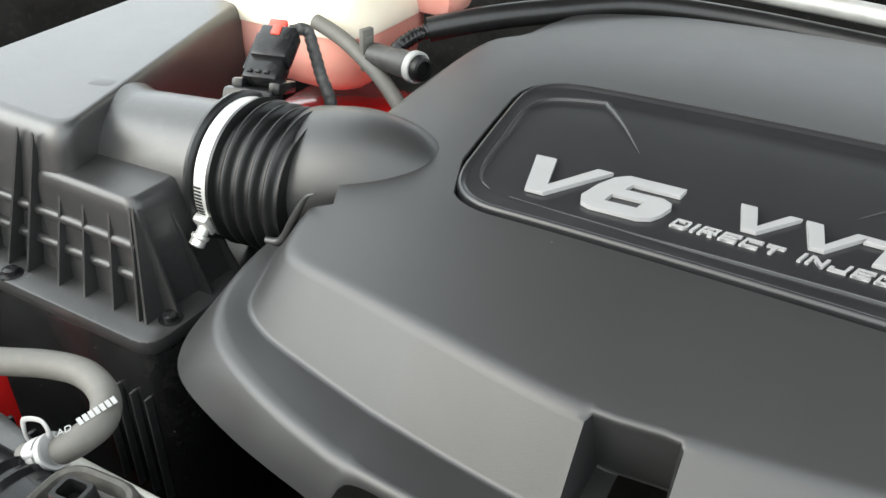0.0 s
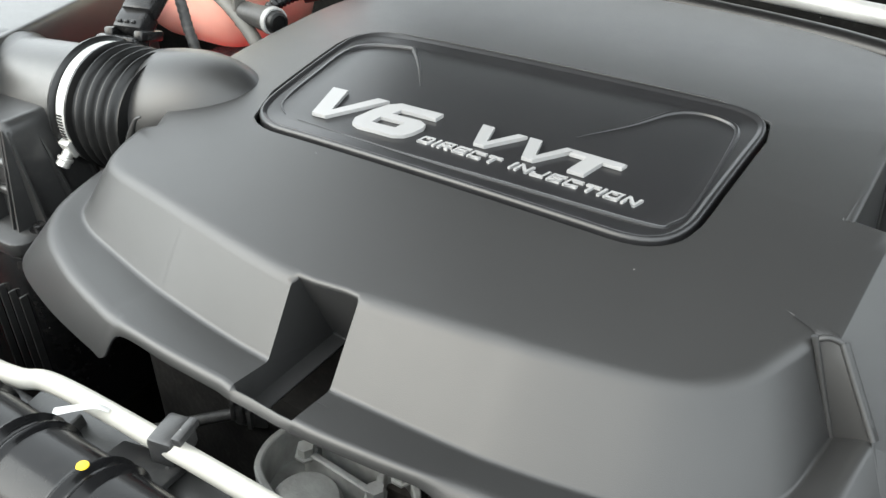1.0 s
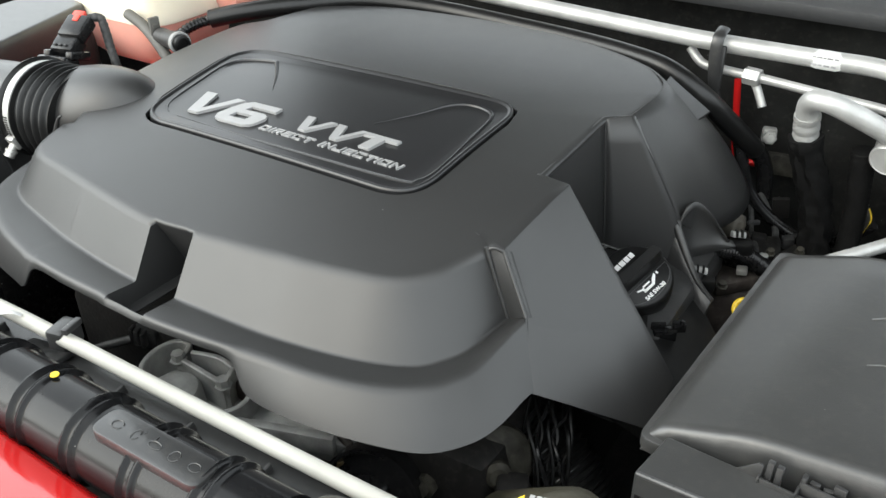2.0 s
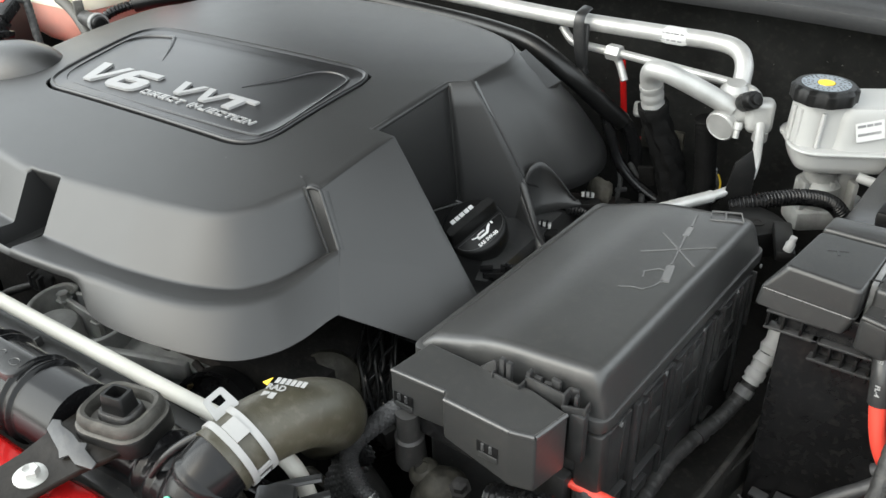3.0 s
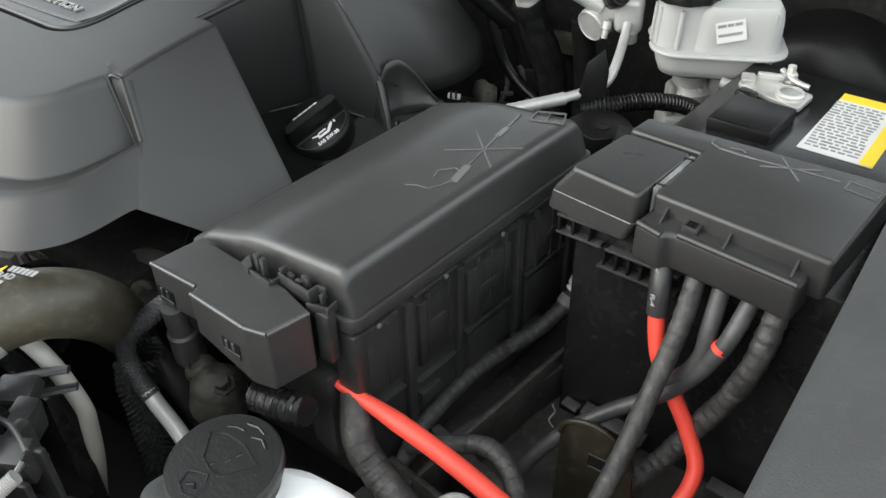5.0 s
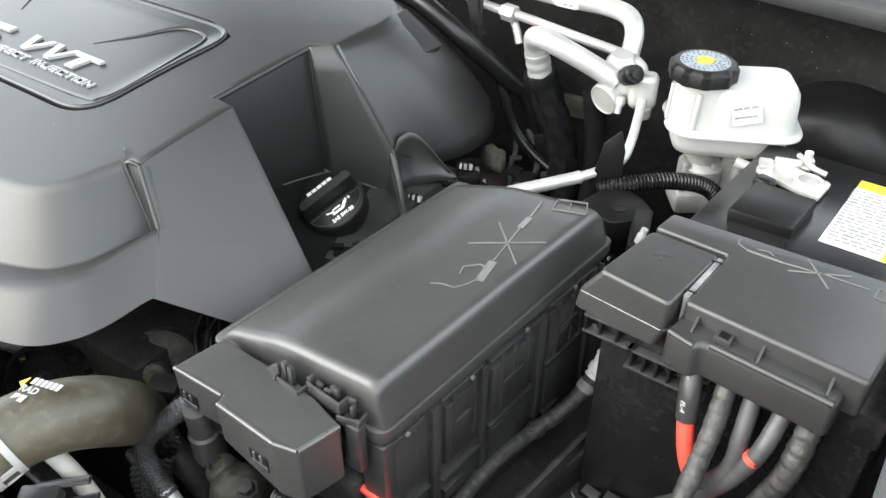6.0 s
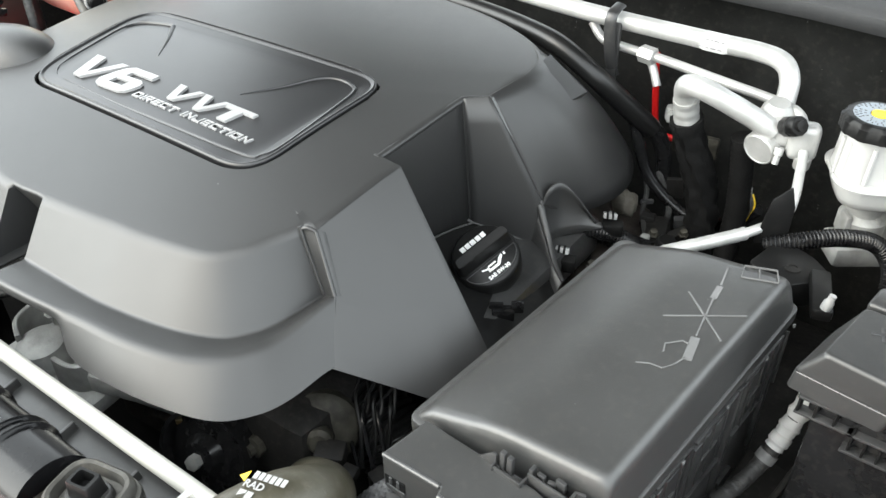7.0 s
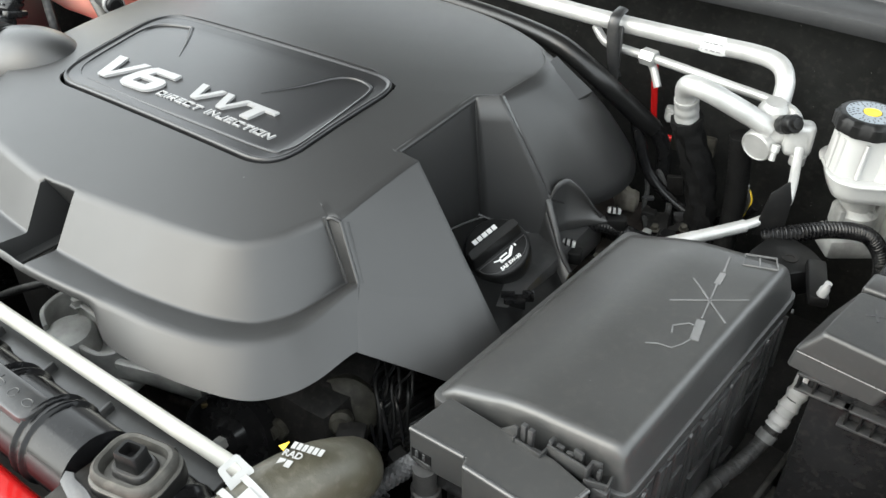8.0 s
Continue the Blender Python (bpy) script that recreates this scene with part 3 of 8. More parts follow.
tube(bm, [V(q) for q in ((0.2815, 0.6700, 0.862), (0.2865, 0.6700, 0.848), (0.2935, 0.6698, 0.815), (0.3015, 0.6698, 0.789), (0.3085, 0.6700, 0.766))], 0.0016, 8, 5)
part("wall_edge", bm, M_EDGELIGHT, cover)

# rounded rear corner, from the open corner round to the back
bm = bmesh.new()
top = spline([(0.225, 0.653, 0.9738), (0.2285, 0.690, 0.9752), (0.229, 0.720, 0.9755), (0.2195, 0.755, 0.9745), (0.190, 0.790, 0.9705), (0.150, 0.815, 0.967)], 5)
low = spline([(0.2850, 0.672, 0.856), (0.302, 0.720, 0.828), (0.322, 0.770, 0.828), (0.320, 0.815, 0.835), (0.290, 0.855, 0.848), (0.230, 0.880, 0.860)], 5)
rings = []
for k in range(11):
    t = k / 10
    bulge = 0.010 * math.sin(math.pi * t)
    ring = []
    for i, (a, c) in enumerate(zip(top, low)):
        p = a.lerp(c, t)
        u = i / (len(top) - 1)
        ring.append(p + Vector((0.8, 0.5 * u, 0.55)) * bulge * min(1.0, 5 * u))
    rings.append(ring)
loft(bm, rings, False)
part("rear_corner", bm, M_COVER, cover, solid=0.002)
bm = bmesh.new()
n = Vector((0.55, 0.20, 0.80)).normalized()
quad = [Vector(q) for q in ((0.2230, 0.7440, 0.9710), (0.2560, 0.7430, 0.9300), (0.2640, 0.7830, 0.9330), (0.2180, 0.7820, 0.9690))]
loft(bm, [[q - n * 0.008 for q in quad], [q + n * k for q, k in zip(quad, (0.0006, 0.0050, 0.0046, 0.0004))], [q.lerp(sum(quad, Vector()) / 4, 0.04) + n * k for q, k in zip(quad, (0.0010, 0.0062, 0.0058, 0.0008))]], True, (True, True))
part("corner_pad", bm, M_COVER, cover)

# curved ear behind the open corner
bm = bmesh.new()
top = spline([(0.2825, 0.671, 0.860), (0.2852, 0.6788, 0.8743), (0.2910, 0.6932, 0.8765), (0.3059, 0.7008, 0.8634), (0.3275, 0.715, 0.8264)], 6)
low = spline([(0.2935, 0.671, 0.815), (0.296, 0.680, 0.813), (0.3010, 0.688, 0.814), (0.317, 0.702, 0.818), (0.3343, 0.717, 0.8202)], 6)
rings = []
for k in range(7):
    t = k / 6
    rings.append([a.lerp(c, t) + Vector((-0.004, 0.006, 0)) * math.sin(math.pi * t) for a, c in zip(top, low)])
loft(bm, rings, False)
part("ear", bm, M_COVER, cover, solid=0.0022)
bm = bmesh.new()
tube(bm, [(0.2770, 0.6735, 0.8590), (0.2870, 0.6670, 0.8450), (0.3020, 0.6560, 0.8280), (0.3190, 0.6400, 0.8160), (0.3400, 0.6220, 0.8110)], lambda s: 0.0050 - 0.028 * s, 12, 6)
part("ear_rib", bm, M_COVER, cover)
bm = bmesh.new()
rows = []
for a, c in (((0.2770, 0.6735, 0.8590), (0.262, 0.664, 0.770)), ((0.2870, 0.6670, 0.8450), (0.280, 0.655, 0.760)), ((0.3020, 0.6560, 0.8280), (0.298, 0.643, 0.755)), ((0.3190, 0.6400, 0.8160), (0.316, 0.627, 0.750)), ((0.3400, 0.6220, 0.8110), (0.338, 0.608, 0.745))):
    rows.append([Vector(a).lerp(Vector(c), k / 5) + Vector((-0.003, -0.002, 0)) * math.sin(math.pi * k / 5) for k in range(6)])
loft(bm, rows, False)
part("ear_wall", bm, M_COVER, cover, solid=0.002)
# same plastic as the cover, coloured lighter for the highlight down this corner
bm = bmesh.new()
tube(bm, [(0.2220, 0.6565, 0.9690), (0.2365, 0.6612, 0.9410), (0.2585, 0.6682, 0.8972), (0.2778, 0.6737, 0.8575)], 0.0056, 18, 4)
part("corner_bead", bm, M_EDGELIGHT, cover)
bm = bmesh.new()
tube(bm, [(-0.319, 0.394, 0.9475), (-0.327, 0.3935, 0.942), (-0.341, 0.393, 0.918), (-0.352, 0.3925, 0.900), (-0.364, 0.391, 0.897)], lambda s: 0.0008 + 0.0022 * min(1.0, s / 0.025), 10, 6)
part("corner_lip", bm, M_COVER, cover)


def duct_hump():
    """The rounded hump that takes the intake hose into the cover."""
    b = bmesh.new()
    rings = []
    for i in range(22):
        t = i / 21
        x = -0.376 + 0.114 * t
        r = 1.0 if t < 0.12 else math.sqrt(max(0.0004, 1 - ((t - 0.12) / 0.88) ** 2.0))
        y, zc = 0.461 + 0.012 * t, 0.914 + 0.022 * t
        rings.append([(x, y + 0.057 * r * math.cos(a), zc + 0.056 * r * math.sin(a)) for a in (2 * math.pi * k / 40 for k in range(40))])
    loft(b, rings, True, (False, True))
    return b


part("duct_hump", duct_hump(), M_COVER, cover, solid=0.002)
# badge: a black panel with a rounded rim, in a shadow gap
def badge_panel():
    b = bmesh.new()
    line = resampled(badge_edge(), 160)
    n = len(line)
    rings = []
    for inset, dz in ((0.0042, -0.012), (0.0042, -0.0008), (0.0048, 0.0010), (0.0062, 0.0020), (0.0078, 0.0016), (0.0092, 0.0002), (0.0110, -0.0006), (0.0205, -0.0012), (0.0220, -0.0021), (0.034, -0.0022)):
        ring = []
        for i in range(n):
            t = (line[(i + 1) % n] - line[i - 1]).normalized()
            p = line[i] + Vector((-t.y, t.x)) * inset
            ring.append(Vector((p.x, p.y, cover_height(p.x, p.y) + dz)))
        rings.append(ring)
    for k in (0.75, 0.5, 0.25, 0.05):
        ring = []
        for q in rings[9]:
            p = BADGE_C.lerp(q.xy, k)
            ring.append(Vector((p.x, p.y, cover_height(p.x, p.y) - 0.0022)))
        rings.append(ring)
    loft(b, rings, True, (False, True))
    return b


badge = part("badge", badge_panel(), M_BADGE, cover, "black satin badge panel", angle=50, even=True)


def badge_z(x, y):
    return cover_height(x, y) - 0.0022


def ridge(pts, r):
    b = bmesh.new()
    c = spline([(x, y, badge_z(x, y) + 0.0002) for x, y in pts], 6)
    total = sum((c[i + 1] - c[i]).length for i in range(len(c) - 1))
    tube(b, c, lambda s: r * min(1.0, 0.15 + 6 * s / total, 0.15 + 3 * (total - s) / total), 8, 0)
    return b


part("accent_line", ridge([(-0.216, 0.453), (-0.230, 0.468), (-0.236, 0.52), (-0.239, 0.562), (-0.226, 0.582), (-0.190, 0.592), (-0.182, 0.588), (-0.162, 0.565), (-0.140, 0.534)], 0.0026), M_BADGE, badge)
part("accent_line", ridge([(0.006, 0.522), (0.034, 0.556), (0.0525, 0.586), (0.0694, 0.5975), (0.090, 0.597), (0.104, 0.586), (0.108, 0.55), (0.109, 0.48), (0.102, 0.458), (0.088, 0.4505), (0.0, 0.447), (-0.1, 0.446), (-0.20, 0.450)], 0.0022), M_BADGE, badge)


def letter(outlines, x0, y0, w, h):
    """A raised letter from joined outlines in a unit box."""
    b = bmesh.new()
    pool = {}
    for pts in outlines:
        vs = []
        for u, v in pts:
            x, y = x0 + u * w, y0 + v * h
            if (u, v) not in pool:
                pool[u, v] = b.verts.new((x, y, badge_z(x, y) + 0.0002))
            vs.append(pool[u, v])
        b.faces.new(vs)
    bmesh.ops.recalc_face_normals(b, faces=b.faces)
    r = bmesh.ops.extrude_face_region(b, geom=list(b.faces))
    for v in r["geom"]:
        if isinstance(v, bmesh.types.BMVert):
            v.co.z += 0.0030
    bmesh.ops.recalc_face_normals(b, faces=b.faces)
    bmesh.ops.bevel(b, geom=[e for e in b.edges if e.calc_face_angle(0) > 1.0 and (e.verts[0].co - e.verts[1].co).z ** 2 < 1e-6], offset=0.0005, segments=2, affect="EDGES", clamp_overlap=True)
    return b


V_SHAPE = [[(0.0, 1.0), (0.167, 0.0), (0.40, 0.0), (0.382, 0.24), (0.268, 1.0)], [(0.40, 0.0), (1.0, 1.0), (0.81, 1.0), (0.382, 0.24)]]
T_SHAPE = [[(0.0, 1.0), (-0.04, 0.76), (0.29, 0.76), (0.33, 1.0)], [(0.33, 1.0), (0.29, 0.76), (0.60, 0.76), (0.64, 1.0)], [(0.64, 1.0), (0.60, 0.76), (0.96, 0.76), (1.0, 1.0)], [(0.29, 0.76), (0.15, 0.0), (0.46, 0.0), (0.60, 0.76)]]
SIX_SHAPE = [
    [(1.0, 1.0), (0.36, 0.985), (0.45, 0.78), (0.975, 0.79)],
    [(0.36, 0.985), (0.22, 0.85), (0.40, 0.61), (0.45, 0.78)],
    [(0.22, 0.85), (0.10, 0.58), (0.30, 0.43), (0.40, 0.61)],
    [(0.10, 0.58), (0.0, 0.22), (0.26, 0.23), (0.30, 0.43)],
    [(0.0, 0.22), (0.045, 0.05), (0.145, 0.0), (0.26, 0.23)],
    [(0.145, 0.0), (0.68, 0.02), (0.62, 0.25), (0.26, 0.23)],
    [(0.68, 0.02), (0.82, 0.10), (0.89, 0.24), (0.95, 0.46), (0.665, 0.45), (0.62, 0.25)],
    [(0.95, 0.46), (0.93, 0.56), (0.83, 0.63), (0.40, 0.61), (0.30, 0.43), (0.665, 0.45)],
]
part("letter", letter(V_SHAPE, -0.2027, 0.4590, 0.0568, 0.0402), M_SILVER, badge, "silver raised letter V")
part("letter", letter(SIX_SHAPE, -0.1565, 0.4580, 0.0600, 0.0430), M_SILVER, badge, "silver raised figure 6")
part("letter", letter(V_SHAPE, -0.0617, 0.4765, 0.0376, 0.0255), M_SILVER, badge, "silver raised letter V")
part("letter", letter(V_SHAPE, -0.0219, 0.4765, 0.0370, 0.0255), M_SILVER, badge, "silver raised letter V")
part("letter", letter(T_SHAPE, 0.0135, 0.4770, 0.0400, 0.0250), M_SILVER, badge, "silver raised letter T")


def bar_of(u0, v0, u1, v1):
    return [(u0, v0), (u1, v0), (u1, v1), (u0, v1)]


# square block capitals, as butted strokes in a unit box
LEFT, TOP, BOTTOM, RIGHT = bar_of(0, 0, 0.2, 1), bar_of(0.2, 0.76, 1, 1), bar_of(0.2, 0, 1, 0.24), bar_of(0.8, 0.24, 1, 0.76)
CAPITALS = {
    "D": [LEFT, [(0.2, 0.76), (1, 0.76), (0.84, 1), (0.2, 1)], [(0.2, 0), (0.84, 0), (1, 0.24), (0.2, 0.24)], RIGHT],
    "O": [LEFT, TOP, BOTTOM, RIGHT],
    "I": [bar_of(0, 0, 0.2, 1)],
    "R": [LEFT, TOP, bar_of(0.8, 0.56, 1, 0.76), bar_of(0.2, 0.36, 1, 0.56), [(0.62, 0), (0.9, 0), (0.74, 0.36), (0.46, 0.36)]],
    "E": [LEFT, TOP, BOTTOM, bar_of(0.2, 0.40, 0.9, 0.60)],
    "C": [LEFT, TOP, BOTTOM],
    "T": [bar_of(0, 0.76, 1, 1), bar_of(0.40, 0, 0.60, 0.76)],
    "N": [LEFT, bar_of(0.8, 0, 1, 1), [(0.2, 0.66), (0.8, 0), (0.8, 0.34), (0.2, 1)]],
    "J": [bar_of(0.8, 0.24, 1, 1), bar_of(0, 0, 1, 0.24), bar_of(0, 0.24, 0.2, 0.44)],
}


def small_word(text, x0, x1, y0, h):
    """The raised letters of a word in square block capitals, following the badge's surface."""
    wide = [0.2 if c == "I" else 1.0 for c in text]
    unit = (x1 - x0) / (sum(wide) + 0.24 * (len(text) - 1))
    run = x0
    for c, w in zip(text, wide):
        b = bmesh.new()
        for pts in CAPITALS[c]:
            lo, hi = [], []
            for u, v in pts:
                x, y = run + u * unit + (v - 0.5) * 0.0032, y0 + v * h
                lo.append(b.verts.new((x, y, badge_z(x, y))))
                hi.append(b.verts.new((x, y, badge_z(x, y) + 0.0018)))
            b.faces.new(hi)
            for k in range(4):
                b.faces.new((lo[k], lo[(k + 1) % 4], hi[(k + 1) % 4], hi[k]))
        bmesh.ops.remove_doubles(b, verts=b.verts, dist=0.00002)
        part("letter", b, M_SILVER, badge, "silver raised letter " + c)
        run += (w + 0.24) * unit


small_word("DIRECT", -0.0945, -0.0285, 0.4630, 0.0082)
small_word("INJECTION", -0.0180, 0.0765, 0.4635, 0.0082)


# ---- air filter box, intake hose and what stands behind it ----
airbox = thing("air_filter_box", "black plastic air filter housing with ribbed sides", "air filter box", (-0.60, 0.44, 0.72))
bm = bmesh.new()
rings = []
# lid: a tall rounded hood whose outer side runs obliquely
LID_LOW = ((-0.715, 0.346), (-0.525, 0.346), (-0.618, 0.670), (-0.735, 0.670))
LID_TOP = ((-0.700, 0.352), (-0.514, 0.352), (-0.610, 0.665), (-0.718, 0.665))
for t, inset in ((0.0, 0.0), (0.3, 0.0), (0.6, 0.0), (0.84, 0.0), (0.91, 0.0012), (0.96, 0.0045), (0.985, 0.009), (1.0, 0.015)):
    o = rounded([Vector(a).lerp(Vector(b), t) for a, b in zip(LID_LOW, LID_TOP)], 0.022, 5)
    c = Vector((-0.63, 0.50))
    rings.append([(*(p + (c - p).normalized() * inset), 0.829 + 0.133 * t) for p in o])
loft(bm, rings, True, (True, True))
lid = part("lid", bm, M_LID, airbox, even=True)
bm = bmesh.new()
rings = []
for t, inset in ((0.0, 0.0), (0.5, 0.0), (0.86, 0.0), (0.94, 0.0015), (0.985, 0.0045), (1.0, 0.009)):
    o = rounded([Vector(a).lerp(Vector(b), t) for a, b in zip(((-0.560, 0.344), (-0.4380, 0.344), (-0.4330, 0.430), (-0.560, 0.430)), ((-0.560, 0.3475), (-0.4490, 0.3475), (-0.4470, 0.415), (-0.560, 0.415)))], 0.010, 4)
    c = Vector((-0.50, 0.39))
    rings.append([(*(p + (c - p).normalized() * inset), 0.829 + 0.095 * t) for p in o])
loft(bm, rings, True, (True, True))
part("lid_step", bm, M_AIR, airbox, even=True)
bm = bmesh.new()
o = rounded([Vector(p) for p in ((-0.82, 0.312), (-0.416, 0.312), (-0.412, 0.60), (-0.82, 0.60))], 0.02, 5)
prism(bm, [(p.x, p.y) for p in o], 0.815, 0.829, 0.004)
part("flange", bm, M_AIR, airbox)
bm = bmesh.new()
prism(bm, [(p.x * 0.985 - 0.006, p.y * 0.98 + 0.008) for p in o], 0.60, 0.815, 0.004)
part("lower_box", bm, M_GLOSS, airbox)
for x in (-0.482, -0.464, -0.447, -0.431):
    bm = bmesh.new()
    box(bm, (x, 0.3125, 0.715), (0.0022, 0.010, 0.115), 0.0006)
    part("fin", bm, M_BLACK, airbox)


def rib(foot, root, head, thick):
    """A thin upright web from an outer foot over its root to a head on the wall."""
    b = bmesh.new()
    d = Vector(thick)
    lo = [b.verts.new(Vector(q) - d) for q in (foot, root, head)]
    hi = [b.verts.new(Vector(q) + d) for q in (foot, root, head)]
    b.faces.new(lo[::-1])
    b.faces.new(hi)
    for i in range(3):
        b.faces.new((lo[i], lo[(i + 1) % 3], hi[(i + 1) % 3], hi[i]))
    return b


for xb, xt, zt in ((-0.4390, -0.4510, 0.918), (-0.4470, -0.4545, 0.918), (-0.474, -0.476, 0.918), (-0.506, -0.503, 0.916), (-0.536, -0.528, 0.916), (-0.573, -0.544, 0.955), (-0.597, -0.561, 0.955), (-0.625, -0.605, 0.955), (-0.655, -0.64, 0.955)):
    part("rib", rib((xb, 0.330, 0.829), (xb, 0.360, 0.829), (xt, 0.3490, zt), (0.0012, 0, 0)), M_AIR, airbox)
for yb, yt, zt in ((0.350, 0.353, 0.916), (0.385, 0.378, 0.914), (0.420, 0.405, 0.912), (0.455, 0.420, 0.90)):
    part("rib", rib((-0.4220, yb, 0.829), (-0.445, yb, 0.829), (-0.4485, yt, zt), (0, 0.0012, 0)), M_AIR, airbox)
for zz, x1 in ((0.858, -0.4430), (0.886, -0.4500)):
    bm = bmesh.new()
    tube(bm, [(-0.70, 0.3445 + (zz - 0.829) * 0.05, zz), (-0.56, 0.3445 + (zz - 0.829) * 0.05, zz), (x1, 0.3445 + (zz - 0.829) * 0.05, zz)], 0.0050, 10, 3)
    part("side_bead", bm, M_AIR, airbox)


def screw(at, axis=(0, 0, 1), r=0.006):
    b = bmesh.new()
    lathe(b, [(r * 1.6, 0), (r * 1.6, 0.0015), (r, 0.002), (r, 0.006), (r * 0.7, 0.007), (0, 0.007)], at, axis, 14)
    return b


for at in ((-0.582, 0.322, 0.828), (-0.428, 0.345, 0.828), (-0.422, 0.47, 0.828)):
    part("screw", screw(at), M_GLOSS, airbox, "small black screw")
bm = bmesh.new()
lathe(bm, [(0.056, -0.020), (0.0545, -0.002), (0.0515, 0.006), (0.0490, 0.013), (0.0490, 0.022), (0.0500, 0.075), (0.0510, 0.125)], (-0.546, 0.4340, 0.908), (1, 0.09, 0.05), 48)
part("outlet_pipe", bm, M_LID, airbox)
bm = bmesh.new()
box(bm, (-0.452, 0.488, 0.948), (0.046, 0.030, 0.026), 0.004, 14, 0.92, tilt=(-18, 0))
box(bm, (-0.468, 0.500, 0.958), (0.010, 0.034, 0.010), 0.002, 14, tilt=(-18, 0))
box(bm, (-0.436, 0.508, 0.958), (0.010, 0.034, 0.010), 0.002, 14, tilt=(-18, 0))
part("sensor_port", bm, M_GLOSS, airbox)

hose = thing("intake_hose", "black ribbed rubber air intake hose", "intake hose", (-0.42, 0.465, 0.87))
bm = bmesh.new()
prof = []
for i in range(110):
    h = 0.072 * i / 109
    r = 0.0520 + 0.0068 * (0.5 + 0.5 * math.cos(2 * math.pi * (h - 0.012) / 0.0125)) ** 1.6 * (1 if h > 0.010 else 0.4)
    prof.append((r, h))
lathe(bm, prof, (-0.430, 0.4450, 0.914), (1, 0.06, 0.0), 48)
part("bellows", bm, M_RUBBER, hose, angle=60)
bm = bmesh.new()
lathe(bm, [(0.0500, 0), (0.0600, 0.001), (0.0608, 0.004), (0.0590, 0.006), (0.0552, 0.007), (0.0552, 0.020), (0.0590, 0.021), (0.0595, 0.024), (0.0500, 0.026)], (-0.4390, 0.4446, 0.914), (1, 0.04, 0.0), 48)
part("collar", bm, M_RUBBER, hose)

hclamp = thing("hose_clamp", "steel worm-drive clamp round the intake hose", "hose clamp", (-0.445, 0.41, 0.90))
bm = bmesh.new()
lathe(bm, [(0.0555, 0), (0.0570, 0.0), (0.0570, 0.0105), (0.0555, 0.0105), (0.0555, 0)], (-0.4302, 0.4448, 0.914), (1, 0.04, 0.0), 56)
part("band", bm, M_ALU, hclamp)
bm = bmesh.new()
box(bm, (-0.4240, 0.3905, 0.8920), (0.013, 0.008, 0.018), 0.002, 3, tilt=(24, 0))
part("housing", bm, M_STEEL, hclamp)
bm = bmesh.new()
lathe(bm, [(0.0050, -0.004), (0.0050, 0.004), (0.0070, 0.0045), (0.0072, 0.007), (0.0062, 0.008), (0.0062, 0.013), (0.0045, 0.014), (0, 0.0135)], (-0.4240, 0.3880, 0.8880), (-0.1, -0.60, -0.75), 12)
part("screw", bm, M_STEEL, hclamp)
for k in range(13):
    a = radians(170 + 2.9 * k)
    bm = bmesh.new()
    box(bm, (-0.4248, 0.4450 + 0.0572 * math.cos(a), 0.9140 + 0.0572 * math.sin(a)), (0.0075, 0.0012, 0.0014), 0.0002, 0, tilt=(math.degrees(a), 0))
    part("thread_slot", bm, M_DARK, hclamp)

sens = thing("airflow_sensor_plug", "black electrical plug with a red lock tab", "connector", (-0.455, 0.52, 0.96))
bm = bmesh.new()
box(bm, (-0.4540, 0.5100, 0.966), (0.030, 0.026, 0.020), 0.002, 16, tilt=(28, 0))
box(bm, (-0.4570, 0.5290, 0.982), (0.032, 0.034, 0.018), 0.003, 16, tilt=(28, 0))
part("body", bm, M_GLOSS, sens)
for k in range(4):
    bm = bmesh.new()
    box(bm, (-0.4660 + 0.0072 * k, 0.5130 + 0.0020 * k, 0.9775), (0.0030, 0.020, 0.004), 0.0006, 16, tilt=(28, 0))
    part("rib", bm, M_GLOSS, sens)
for k in range(3):
    bm = bmesh.new()
    box(bm, (-0.4600 + 0.0072 * k, 0.4985 + 0.0020 * k, 0.968), (0.0044, 0.003, 0.012), 0.0006, 16, tilt=(28, 0))
    part("tooth", bm, M_GLOSS, sens)
bm = bmesh.new()
box(bm, (-0.4740, 0.5200, 0.974), (0.004, 0.040, 0.014), 0.001, 16, tilt=(28, 0))
part("side_arm", bm, M_GLOSS, sens)
bm = bmesh.new()
box(bm, (-0.4640, 0.5420, 0.9955), (0.016, 0.010, 0.006), 0.0015, 16, tilt=(28, 0))
box(bm, (-0.4590, 0.5340, 0.9945), (0.008, 0.010, 0.004), 0.001, 16, tilt=(28, 0))
part("lock_tab", bm, M_REDCABLE, sens, "red lock tab")
bm = bmesh.new()
tube(bm, [(-0.4560, 0.548, 0.990), (-0.4470, 0.558, 0.990), (-0.4390, 0.556, 0.975), (-0.4280, 0.550, 0.955), (-0.4150, 0.5435, 0.938), (-0.408, 0.540, 0.90)], lambda s: 0.0054 + 0.0003 * math.sin(s * 900), 12, 18)
part("cable", bm, M_TAPE, sens, "taped black cable")

tank = thing("coolant_tank", "cloudy plastic coolant tank half full of pink coolant", "coolant tank", (-0.55, 0.72, 0.84))


def lobe(cx, cy, rx, ry, levels):
    b = bmesh.new()
    rings = []
    for zz, k in levels:
        o = rounded([Vector(p) for p in ((cx - rx * k, cy - ry * k), (cx + rx * k, cy - ry * k), (cx + rx * k, cy + ry * k), (cx - rx * k, cy + ry * k))], 0.05 * k, 6)
        rings.append([(p.x, p.y, zz) for p in o])
    loft(b, rings, True, (True, True))
    return b


